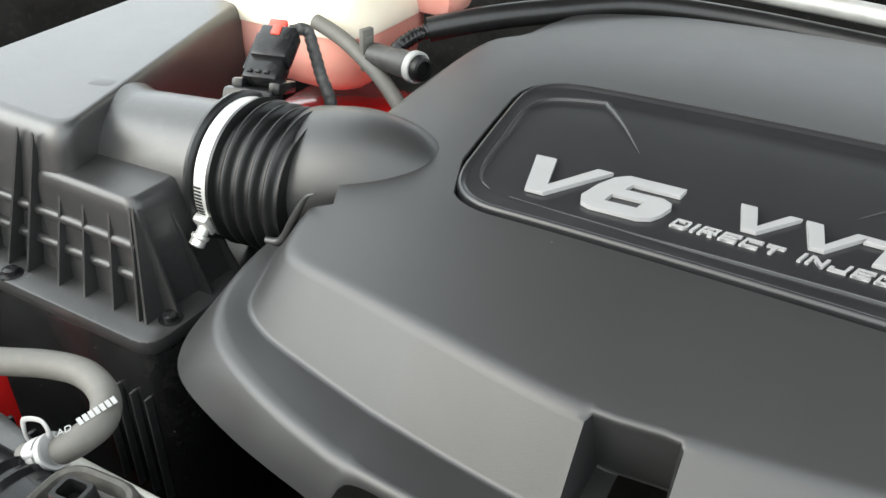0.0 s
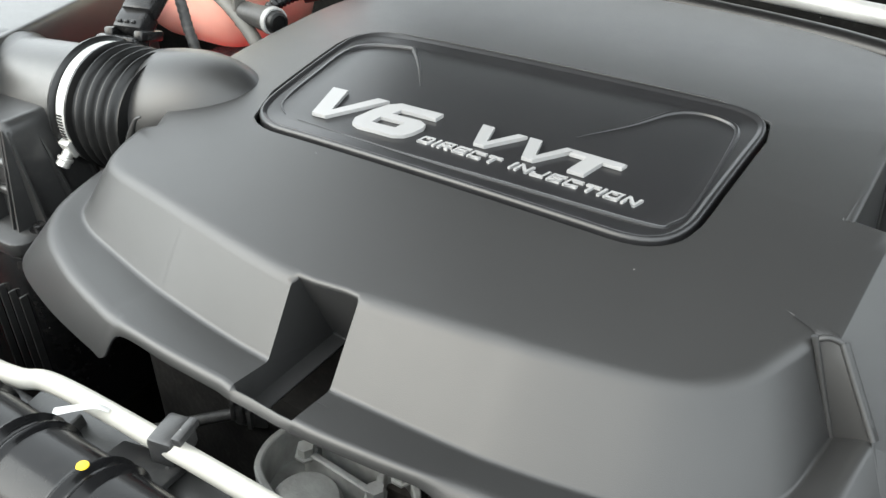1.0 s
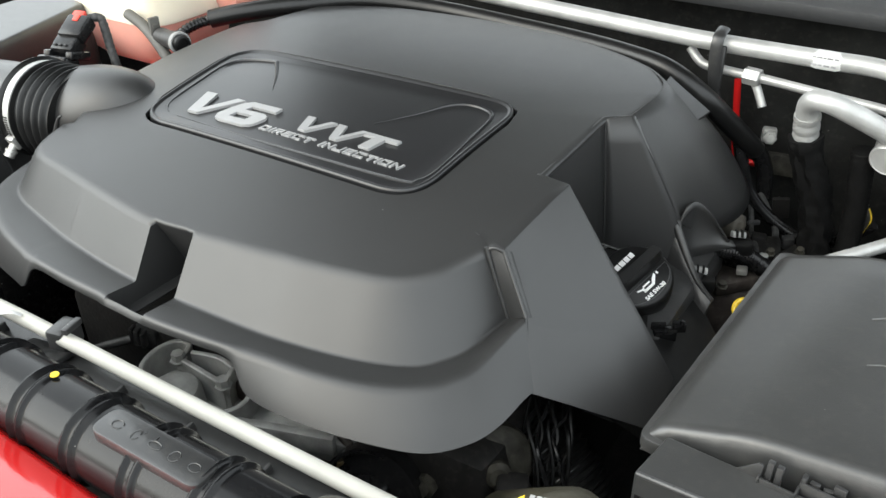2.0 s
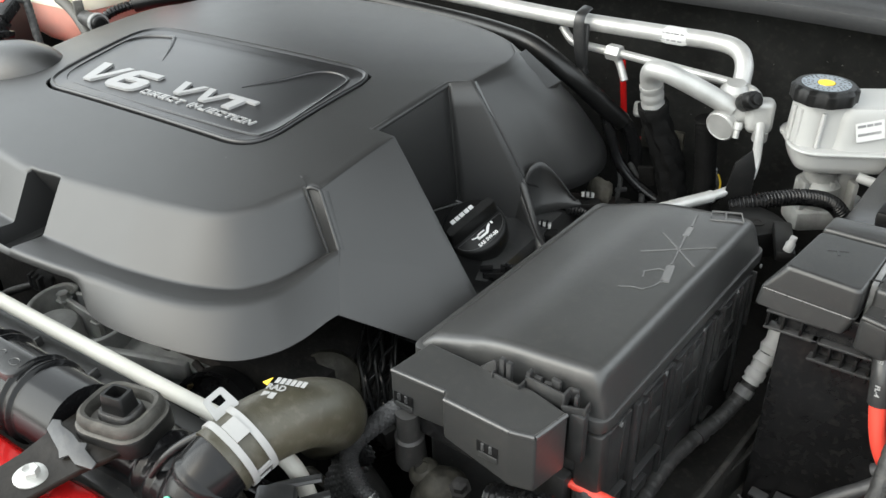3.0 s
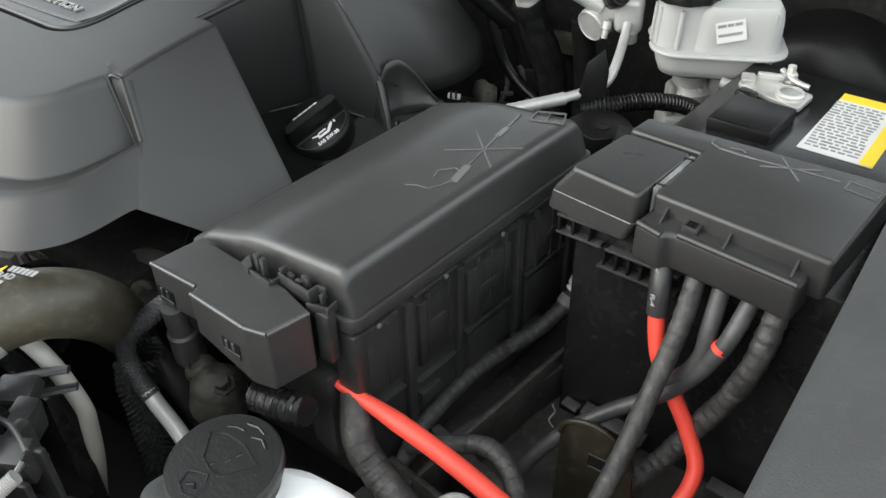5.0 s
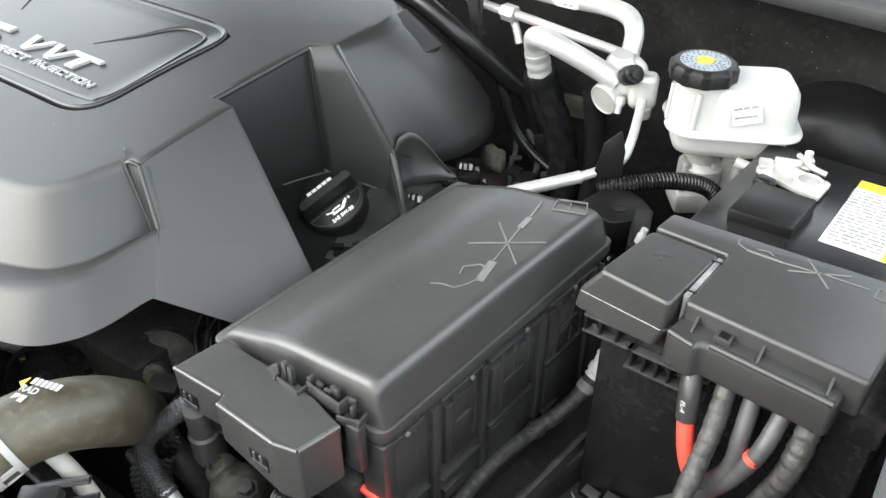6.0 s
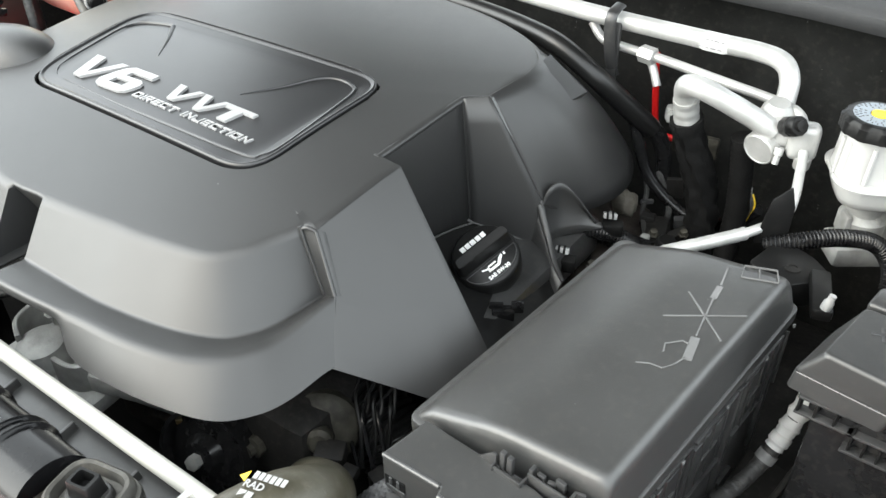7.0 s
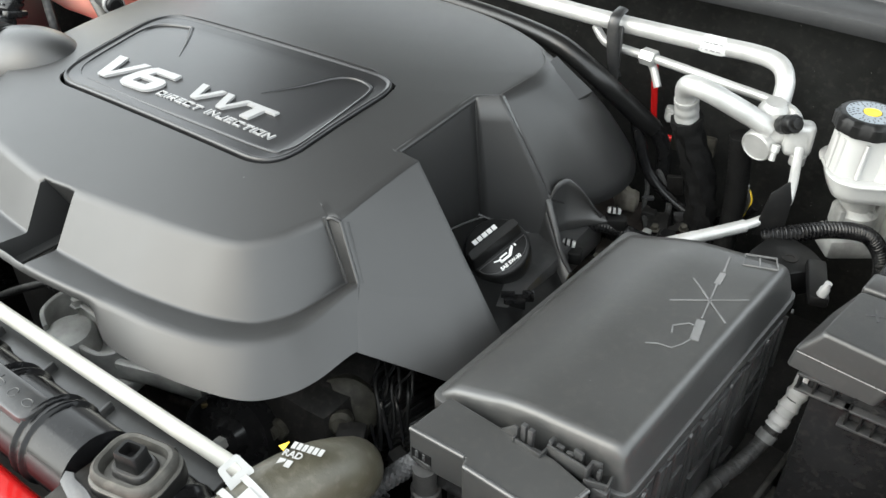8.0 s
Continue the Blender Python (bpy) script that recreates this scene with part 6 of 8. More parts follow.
for x, y, h in ((0.5480, 0.8330, 0.045), (0.5730, 0.8470, 0.050), (0.5950, 0.8560, 0.040)):
    bm = bmesh.new()
    box(bm, (x, y, 0.862 - h / 2), (0.006, 0.018, h), 0.0015, 36)
    part("casting_web", bm, M_CAST, brake, "pale cast web")
bm = bmesh.new()
tube(bm, [(0.600, 0.830, 0.880), (0.622, 0.832, 0.876), (0.645, 0.842, 0.870), (0.665, 0.86, 0.860)], 0.0055, 12, 6)
part("outlet", bm, M_MILK, brake)
bm = bmesh.new()
lathe(bm, [(0.020, 0), (0.020, 0.02), (0.024, 0.025), (0.024, 0.042), (0.018, 0.048), (0.018, 0.060)], (0.560, 0.852, 0.812), (0, 0, 1), 24)
box(bm, (0.585, 0.868, 0.835), (0.024, 0.020, 0.07), 0.004, 36)
box(bm, (0.575, 0.86, 0.815), (0.09, 0.045, 0.025), 0.006, 36)
part("master_cylinder", bm, M_CAST, brake, "cast metal master cylinder")

# booster behind the reservoir
bm = bmesh.new()
lathe(bm, [(0.0, 0.05), (0.05, 0.05), (0.085, 0.040), (0.100, 0.02), (0.102, 0.0), (0.102, -0.05)], (0.660, 1.012, 0.790), (0.0, -1, 0.0), 40)
single("brake_booster", bm, M_CAPS, "round gloss-black brake booster by the firewall", "brake booster", (0.66, 1.0, 0.735))

# ---- air-conditioning lines ----
ac = thing("ac_lines", "bare aluminium air-conditioning pipes joined at a block", "pipes", (0.44, 0.86, 0.90))
bm = bmesh.new()
tube(bm, [(-0.34, 0.925, 0.985), (-0.15, 0.922, 0.981), (0.05, 0.915, 0.976), (0.20, 0.911, 0.972), (0.34, 0.912, 0.972), (0.405, 0.914, 0.972), (0.432, 0.910, 0.968), (0.445, 0.898, 0.957), (0.449, 0.885, 0.940), (0.450, 0.875, 0.925)], 0.0105, 20, 8)
part("suction_pipe", bm, M_ALU, ac, "thick aluminium pipe")
bm = bmesh.new()
tube(bm, [(0.195, 0.925, 0.955), (0.215, 0.918, 0.940), (0.245, 0.915, 0.938), (0.300, 0.908, 0.938), (0.38, 0.892, 0.938), (0.44, 0.88, 0.938), (0.470, 0.868, 0.936), (0.483, 0.850, 0.925)], 0.0055, 14, 8)
part("liquid_pipe", bm, M_ALU, ac, "thin aluminium pipe")
bm = bmesh.new()
lathe(bm, [(0.0095, 0), (0.0105, 0.001), (0.0105, 0.019), (0.0095, 0.020), (0, 0.020)], (0.268, 0.912, 0.938), (0.97, -0.16, 0), 6)
part("pipe_nut", bm, M_ALU, ac, "hexagonal pipe nut")
bm = bmesh.new()
tube(bm, [(0.275, 0.912, 0.937), (0.285, 0.912, 0.925), (0.297, 0.905, 0.905)], 0.005, 12, 6)
part("service_stub", bm, M_ALU, ac)
bm = bmesh.new()
tube(bm, [(0.358, 0.838, 0.928), (0.357, 0.832, 0.946), (0.364, 0.822, 0.958), (0.380, 0.820, 0.959), (0.405, 0.828, 0.948), (0.432, 0.838, 0.934), (0.455, 0.845, 0.922)], lambda s: 0.0115, 20, 8)
part("hose_pipe", bm, M_ALU, ac, "thick bent aluminium pipe")
bm = bmesh.new()
tube(bm, [(0.358, 0.838, 0.934), (0.360, 0.846, 0.905)], lambda s: 0.0142 if (s * 1000) % 12 < 7 else 0.0132, 20, 12)
part("crimp", bm, M_ALU, ac, "crimped ferrule")
bm = bmesh.new()
lathe(bm, [(0.0150, -0.026), (0.0178, -0.022), (0.0180, 0.016), (0.0165, 0.022), (0.0130, 0.026), (0.0110, 0.030)], (0.4475, 0.868, 0.916), (0.05, -0.15, 1), 32)
lathe(bm, [(0.0170, -0.040), (0.0188, -0.036), (0.0188, -0.004), (0.0180, -0.001), (0.0165, 0.0), (0.0160, -0.0012), (0, -0.0012)], (0.4450, 0.8360, 0.9000), (-0.22, -0.85, -0.22), 32)
box(bm, (0.4610, 0.8560, 0.9200), (0.036, 0.034, 0.034), 0.013, 18, seg=4)
box(bm, (0.4850, 0.8460, 0.9200), (0.030, 0.022, 0.040), 0.008, 22, seg=4)
lathe(bm, [(0.0085, 0), (0.0085, 0.012), (0, 0.012)], (0.4900, 0.8420, 0.8930), (0.05, -0.2, 1), 16)
block = part("joint_block", bm, M_ALU, ac, "machined aluminium joint block", even=True)
bm = bmesh.new()
lathe(bm, [(0.0080, -0.004), (0.0105, 0.001), (0.0108, 0.012), (0.0098, 0.0126), (0.0098, 0.0140), (0.0108, 0.0146), (0.0106, 0.0230), (0.0092, 0.0250), (0.0060, 0.0252), (0.0058, 0.0300), (0, 0.0305)], (0.4660, 0.8400, 0.9330), (0.60, -0.55, 0.45), 10)
part("service_cap", bm, M_CAPS, block, "black plastic service cap")
bm = bmesh.new()
lathe(bm, [(0.0050, 0), (0.0050, 0.008), (0.0035, 0.009), (0.0035, 0.018), (0, 0.018)], (0.467, 0.833, 0.912), (0.0, -0.3, -1), 12)
part("bleed_nipple", bm, M_ALU, ac)
bm = bmesh.new()
tube(bm, [(0.491, 0.832, 0.915), (0.495, 0.818, 0.905), (0.502, 0.7905, 0.890), (0.5035, 0.772, 0.879), (0.4975, 0.757, 0.8735), (0.4762, 0.7214, 0.870), (0.448, 0.6883, 0.866), (0.42, 0.660, 0.86)], 0.0050, 14, 8)
part("liquid_pipe", bm, M_ALU, ac, "thin aluminium pipe running down behind the fuse box")
bm = bmesh.new()
tube(bm, [(0.4790, 0.7260, 0.870), (0.4620, 0.7045, 0.868), (0.448, 0.6883, 0.866), (0.42, 0.660, 0.86)], lambda s: 0.0066 + 0.00015 * math.sin(s * 700) + 0.00015 * math.sin(s * 1900), 14, 14)
part("foil_sleeve", bm, M_ALU, ac, "crinkled foil sleeve")
bm = bmesh.new()
box(bm, (0.355, 0.9115, 0.972), (0.040, 0.0218, 0.0218), 0.009, 0)
plab = part("label", bm, M_PAPER, ac, "white paper label wrapped round the pipe")
bm = bmesh.new()
bars(bm, on((0.340, 0.9010, 0.9765), (1, 0, 0), (0, 0.35, 1)), [[(0, 0.004), (0.005, 0.006), (0.012, 0.003), (0.016, 0.006), (0.024, 0.004)], [], [(0, 0.006), (0.008, 0.004), (0.014, 0.006), (0.022, 0.005)]], 0.0018, 0.0042)
part("print", bm, M_INK, plab, "small print as bars")
bm = bmesh.new()
tube(bm, [(0.236, 0.911, 0.990), (0.236, 0.890, 0.984), (0.236, 0.888, 0.960), (0.238, 0.895, 0.925), (0.240, 0.905, 0.905)], 0.007, 10, 6, flat=0.35)
box(bm, (0.238, 0.900, 0.935), (0.014, 0.006, 0.075), 0.002)
part("clip", bm, M_BLACK, ac, "black plastic pipe clip")

bm = bmesh.new()
tube(bm, [(0.360, 0.846, 0.908), (0.368, 0.855, 0.870), (0.385, 0.862, 0.82), (0.395, 0.862, 0.77), (0.40, 0.85, 0.70)], lambda s: 0.0180 + 0.0006 * math.sin(s * 140 + 2 * math.sin(s * 60)), 24, 30)
for v in bm.verts:
    v.co += Vector((math.sin(v.co.z * 190 + v.co.y * 330) * math.cos(v.co.x * 260), math.sin(v.co.z * 150 + v.co.x * 370), math.sin(v.co.y * 300))) * 0.0022
single("ac_hose_sleeve", bm, M_FABRIC_SHADE, "crumpled black fabric sleeve on the pipe's hose", "hose", (0.36, 0.846, 0.908))
bm = bmesh.new()
tube(bm, [(0.420, 0.865, 0.895), (0.425, 0.87, 0.85), (0.43, 0.87, 0.79), (0.43, 0.86, 0.72)], lambda s: 0.013 + 0.0004 * math.sin(s * 900), 16, 20)
single("heater_hose", bm, M_FABRIC_SHADE, "black ribbed hose beside the sleeve", "hose", (0.42, 0.865, 0.895))
bm = bmesh.new()
tube(bm, [(0.280, 0.89, 0.865), (0.289, 0.89, 0.838), (0.3066, 0.89, 0.797), (0.3411, 0.89, 0.767), (0.3873, 0.89, 0.7515), (0.4256, 0.89, 0.769), (0.45, 0.885, 0.80)], 0.0080, 12, 8)
single("vacuum_pipe", bm, M_GLOSS, "thin gloss-black pipe curving behind the cover", "pipe", (0.275, 0.895, 0.832))
bm = bmesh.new()
tube(bm, [(0.300, 0.902, 0.852), (0.308, 0.912, 0.835), (0.315, 0.918, 0.81), (0.318, 0.918, 0.78)], 0.0105, 14, 6)
single("hose_end", bm, M_GLOSS, "gloss-black spigot under the vent hose", "hose fitting", (0.30, 0.902, 0.852))

bm = bmesh.new()
tube(bm, [(0.496, 0.735, 0.858), (0.520, 0.745, 0.866), (0.555, 0.775, 0.868), (0.585, 0.805, 0.855), (0.605, 0.815, 0.825), (0.61, 0.81, 0.79)], lambda s: 0.0082 + 0.0011 * math.sin(s * 1700), 14, 90)
single("corrugated_conduit", bm, M_GLOSS, "black corrugated wiring conduit by the brake reservoir", "conduit", (0.52, 0.745, 0.866))
mount = thing("mounting_bracket", "black steel bracket behind the fuse box", "bracket", (0.52, 0.71, 0.84))
bm = bmesh.new()
prism(bm, [(p.x, p.y) for p in rounded([Vector(q) for q in ((0.496, 0.692), (0.537, 0.678), (0.558, 0.700), (0.564, 0.718), (0.544, 0.735), (0.508, 0.748))], 0.006, 4)], 0.835, 0.864, 0.003, seg=3)
part("plate", bm, M_CAPS, mount)
bm = bmesh.new()
prism(bm, [(-0.016, 0), (0.014, 0), (0.016, 0.040), (0.010, 0.062), (-0.006, 0.048)], -0.0015, 0.0015, 0.0008, on((0.500, 0.742, 0.858), (0.85, 0.5, 0), (0.0, 0.1, 1)))
part("upright", bm, M_CAPS, mount)
bm = bmesh.new()
lathe(bm, [(0.0075, 0), (0.0075, 0.0012), (0.0045, 0.0012), (0.0045, 0.0004), (0, 0.0004)], (0.533, 0.706, 0.8641), (0, 0, 1), 18)
part("hole", bm, M_DARK, mount)
bm = bmesh.new()
lathe(bm, [(0.0046, -0.002), (0.0046, 0.006), (0.0032, 0.008), (0.0032, 0.013), (0, 0.013)], (0.576, 0.655, 0.874), (0.2, 0.1, 1), 12)
part("stud", bm, M_WHITEMARK, mount, "pale plastic stud")
bm = bmesh.new()
box(bm, (0.5660, 0.6800, 0.8660), (0.018, 0.062, 0.012), 0.003, 18)
part("arm", bm, M_CAPS, mount)

plugy = thing("wire_plug", "grey plug with yellow and black wires", "connector", (0.435, 0.885, 0.79))
bm = bmesh.new()
box(bm, (0.4350, 0.8800, 0.8220), (0.009, 0.008, 0.008), 0.001, 20)
part("body", bm, M_WHITEMARK, plugy)
for k, mm in ((-0.003, M_YELLOW), (0.003, M_YELLOW), (0.0, M_TAPE)):
    bm = bmesh.new()
    tube(bm, [(0.4370 + k, 0.8800, 0.8190), (0.4420 + k, 0.8790, 0.8080), (0.4400 + k, 0.880, 0.7950), (0.430 + k, 0.882, 0.765)], 0.0024 if mm is M_YELLOW else 0.0045, 8, 6)
    part("wire", bm, mm, plugy)

# ---- rear corner of the engine, dim and dusty ----
rear = thing("engine_harness", "tangle of dusty plugs and conduits behind the engine", "wiring harness", (0.30, 0.80, 0.72))
bm = bmesh.new()
box(bm, (0.30, 0.82, 0.70), (0.10, 0.16, 0.09), 0.02, 20)
part("housing", bm, M_BROWN, rear)
bm = bmesh.new()
bmesh.ops.create_icosphere(bm, subdivisions=3, radius=0.0185, matrix=pose(0.300, 0.850, 0.770))
for v in bm.verts:
    d = v.co - Vector((0.300, 0.850, 0.770))
    k = 1 + 0.14 * math.sin(d.x * 260 + 1) * math.cos(d.z * 210) + 0.09 * math.sin(d.y * 420 + d.x * 300)
    v.co = Vector((0.300, 0.850, 0.770)) + Vector((d.x * 0.92, d.y * 0.7, d.z)) * k
part("stained_lump", bm, M_TAN, rear, "stained tan casting lump")
bm = bmesh.new()
tube(bm, [(0.288, 0.735, 0.782), (0.305, 0.752, 0.783), (0.335, 0.768, 0.775), (0.36, 0.79, 0.76)], lambda s: 0.0105 + 0.0010 * math.sin(s * 1500), 14, 70)
part("conduit", bm, M_GLOSS, rear)
for c, s_, t_, mm in (((0.305, 0.735, 0.768), (0.022, 0.018, 0.020), 25, M_CAPS), ((0.2905, 0.708, 0.778), (0.006, 0.004, 0.010), 25, M_WHITEMARK), ((0.2940, 0.7070, 0.782), (0.008, 0.004, 0.003), 25, M_WHITEMARK), ((0.300, 0.812, 0.772), (0.006, 0.012, 0.005), 35, M_WHITEMARK), ((0.335, 0.845, 0.762), (0.018, 0.014, 0.014), 10, M_DARK), ((0.352, 0.800, 0.760), (0.010, 0.010, 0.022), 0, M_CAST), ((0.322, 0.868, 0.770), (0.016, 0.006, 0.006), 40, M_SLEEVE)):
    bm = bmesh.new()
    box(bm, c, s_, 0.002, t_)
    part("plug", bm, mm, rear)
bm = bmesh.new()
lathe(bm, [(0.012, 0), (0.013, 0.002), (0.013, 0.020), (0.010, 0.024), (0, 0.024)], (0.372, 0.812, 0.745), (0.2, -0.1, 1), 18)
part("hose_stub", bm, M_RUBBER, rear)
bm = bmesh.new()
tube(bm, [(0.30, 0.90, 0.80), (0.315, 0.88, 0.775), (0.325, 0.85, 0.765), (0.345, 0.82, 0.755)], 0.0032, 8, 6)
part("wire", bm, M_TAPE, rear)
bm = bmesh.new()
tube(bm, [(0.315, 0.91, 0.79), (0.345, 0.885, 0.762), (0.355, 0.85, 0.75), (0.37, 0.83, 0.74)], 0.004, 8, 6)
part("wire", bm, M_TAPE, rear)

for c, sz, a, mm in (((0.330, 0.760, 0.752), (0.05, 0.03, 0.02), 40, M_BROWN), ((0.352, 0.835, 0.748), (0.03, 0.05, 0.03), 15, M_DARK), ((0.318, 0.790, 0.766), (0.010, 0.004, 0.012), 30, M_WHITEMARK), ((0.323, 0.794, 0.770), (0.004, 0.010, 0.006), 30, M_WHITEMARK), ((0.340, 0.752, 0.772), (0.012, 0.010, 0.008), 10, M_CAST), ((0.375, 0.850, 0.750), (0.040, 0.012, 0.020), 60, M_DARK), ((0.365, 0.875, 0.752), (0.014, 0.010, 0.016), 25, M_SLEEVE), ((0.345, 0.895, 0.785), (0.020, 0.006, 0.030), 15, M_DARK)):
    bm = bmesh.new()
    box(bm, c, sz, min(sz) * 0.2, a, tilt=(10, -8))
    part("fitting", bm, mm, rear)
for c in ((0.330, 0.709, 0.772), (0.335, 0.775, 0.770), (0.356, 0.815, 0.765), (0.385, 0.835, 0.765)):
    bm = bmesh.new()
    lathe(bm, [(0.0065, 0), (0.0065, 0.0015), (0.0045, 0.002), (0.0045, 0.007), (0, 0.008)], c, (0.1, -0.2, 1), 6)
    part("bolt", bm, M_MOUNT, rear, "grey bolt head")
bm = bmesh.new()
tube(bm, [(0.290, 0.700, 0.806), (0.303, 0.711, 0.810), (0.321, 0.726, 0.808), (0.342, 0.746, 0.796), (0.36, 0.765, 0.775)], lambda s: 0.0092 + 0.0006 * math.sin(s * 1700), 16, 60)
part("conduit", bm, M_GLOSS, rear)

for c, a in (((0.330, 0.742, 0.822), 30), ((0.313, 0.668, 0.812), 20)):
    bm = bmesh.new()
    box(bm, c, (0.015, 0.010, 0.007), 0.0014, a, tilt=(-25, 6))
    comb = part("comb_plug", bm, M_WHITEMARK, rear, "white comb-shaped plug")
    # dark boxes stand in for the shade inside the comb's slots
    for k in (-0.0032, 0.0026):
        bm = bmesh.new()
        m = pose(*c, 0, 0, a) @ pose(k, -0.003, 0.003)
        box(bm, m.translation, (0.0022, 0.008, 0.008), 0.0003, a, tilt=(-20, 0))
        part("slot", bm, M_FABRIC_SHADE, comb)
    bm = bmesh.new()
    box(bm, (c[0] + 0.006, c[1] - 0.004, c[2] - 0.012), (0.024, 0.016, 0.016), 0.003, a)
    part("plug", bm, M_CAPS, rear)

dip = thing("dipstick", "yellow oil dipstick ring on a thin steel tube", "dipstick", (0.367, 0.64, 0.74))
bm = bmesh.new()
ring = [(0.368 + 0.0088 * math.cos(a), 0.640 + 0.0058 * math.sin(a), 0.80 + 0.0072 * math.sin(a)) for a in (2 * math.pi * k / 20 for k in range(21))]
tube(bm, ring, 0.0028, 8, 0)
part("ring", bm, M_YELLOW, dip, "yellow plastic ring")
bm = bmesh.new()
tube(bm, [(0.3665, 0.628, 0.793), (0.3600, 0.604, 0.752), (0.3520, 0.566, 0.690), (0.346, 0.55, 0.66)], lambda s: 0.0062 + 0.0006 * math.sin(s * 2400) if s < 0.022 else 0.0046, 14, 30)
part("tube", bm, M_STEEL, dip)

clipc = thing("wiring_clip", "small black wiring clip on the oil filler base", "clip", (0.318, 0.545, 0.80))
for nm, c, sz, a in (("body", (0.3180, 0.5450, 0.812), (0.022, 0.010, 0.014), 35), ("jaw", (0.3290, 0.5530, 0.820), (0.012, 0.008, 0.010), 35), ("lever", (0.3130, 0.5400, 0.823), (0.014, 0.003, 0.008), 35), ("tooth", (0.3320, 0.5490, 0.827), (0.003, 0.005, 0.008), 35)):
    bm = bmesh.new()
    box(bm, c, sz, 0.0012, a)
    part(nm, bm, M_GLOSS, clipc)

# ---- radiator side ----
radt = thing("radiator_tank", "black ribbed plastic radiator end tank", "radiator tank", (0.0, 0.155, 0.80))
bm = bmesh.new()
tube(bm, [(-0.42, 0.152, 0.852), (-0.2, 0.152, 0.855), (0.05, 0.150, 0.858), (0.20, 0.150, 0.860)], lambda s: 0.032 + 0.0034 * max(0.0, 1.0 - (min(abs((s * 1000) % 62 - 4), abs((s * 1000) % 62 - 15)) / 2.8) ** 2), 28, 130)
part("tube", bm, M_DUCT, radt, angle=60)
bm = bmesh.new()
box(bm, (-0.05, 0.150, 0.79), (0.72, 0.05, 0.10), 0.006)
part("base", bm, M_BLACK, radt)
bm = bmesh.new()
prism(bm, [(p.x, p.y) for p in rounded([Vector(q) for q in ((0.04, 0.132), (0.145, 0.132), (0.145, 0.158), (0.04, 0.158))], 0.009, 4)], 0.882, 0.8935, 0.0025)
plate = part("name_plate", bm, M_BLACK, radt, "raised plate with embossed marks")
for k, (l, w) in enumerate(((0.010, 0.008), (0.006, 0.010), (0.012, 0.006), (0.008, 0.009), (0.010, 0.007))):
    bm = bmesh.new()
    tube(bm, [(0.056 + 0.019 * k + l * 0.5 * math.cos(a), 0.1455 + w * 0.5 * math.sin(a), 0.8936) for a in (0.3 + 2.2 * math.pi * q / 12 for q in range(11))], 0.0005, 6, 0)
    part("embossed_mark", bm, M_BLACK, plate)
for x in (-0.107, -0.031):
    bm = bmesh.new()
    lathe(bm, [(0.0036, 0), (0.0033, 0.0008), (0, 0.0010)], (x, 0.157, 0.8905), (0, 0.1, 1), 16)
    part("paint_dot", bm, M_YELLOW, radt, "yellow paint dot")
bm = bmesh.new()
box(bm, (0.02, 0.192, 0.838), (0.50, 0.042, 0.006), 0.002, 0, tilt=(10, 0))
for k in range(6):
    box(bm, (-0.18 + 0.08 * k, 0.186, 0.844), (0.003, 0.034, 0.010), 0.001, 0, tilt=(10, 0))
part("air_guide", bm, M_LID, radt, "sloping black air guide")


def grommet(cx, cy, cz, turn):
    g = thing("radiator_mount", "oval black rubber radiator mount with a square pin", "radiator mount", (cx, cy, cz), "radiator mounts")
    m = pose(cx, cy, cz, 0, 0, turn) @ Matrix.Scale(0.88, 4)
    for nm, levels, mat in (
        ("base", ((-0.020, 0.035, 0.029), (-0.006, 0.035, 0.029), (-0.004, 0.034, 0.028)), M_CAPS),
        ("flange", ((-0.0060, 0.0325, 0.0275), (-0.0042, 0.0338, 0.0286), (-0.0028, 0.0332, 0.0280), (-0.0024, 0.0300, 0.0250)), M_GREYRUB),
        ("ring", ((-0.006, 0.0305, 0.0255), (0.001, 0.0318, 0.0268), (0.0060, 0.0306, 0.0256), (0.0082, 0.0280, 0.0232), (0.0074, 0.0250, 0.0205), (0.0030, 0.0232, 0.0190), (-0.004, 0.0228, 0.0186)), M_MOUNTRUB),
        ("inner_ring", ((-0.004, 0.0175, 0.0140), (0.0035, 0.0165, 0.0132), (0.0050, 0.0150, 0.0120), (0.0046, 0.0128, 0.0104)), M_DUSTRUB)):
        b = bmesh.new()
        rings = []
        for zz, a, c in levels:
            o = rounded([Vector(p) for p in ((-a, -c), (a, -c), (a, c), (-a, c))], min(a, c) * 0.78, 8)
            rings.append([m @ Vector((p.x, p.y, zz)) for p in o])
        loft(b, rings, True, (True, True))
        part(nm, b, mat, g)
    b = bmesh.new()
    levels = ((0.0, 0.0125), (0.010, 0.0112), (0.0195, 0.0105), (0.0205, 0.0098), (0.0205, 0.0074), (0.010, 0.0066))
    rings = []
    for zz, a in levels:
        o = rounded([Vector(p) for p in ((-a, -a * 0.8), (a, -a * 0.8), (a, a * 0.8), (-a, a * 0.8))], 0.003, 3)
        rings.append([m @ Vector((p.x, p.y, zz)) for p in o])
    loft(b, rings, True, (True, True))
    part("pin", b, M_CAPS, g)
    return g


grommet(0.247, 0.155, 0.893, 12)
grommet(-0.292, 0.158, 0.888, 6)

# red body panel and the black cross bracket in front of the radiator
front = thing("front_panel", "red painted radiator support panel", "body panel", (0.1, 0.08, 0.80))
bm = bmesh.new()
rings = []
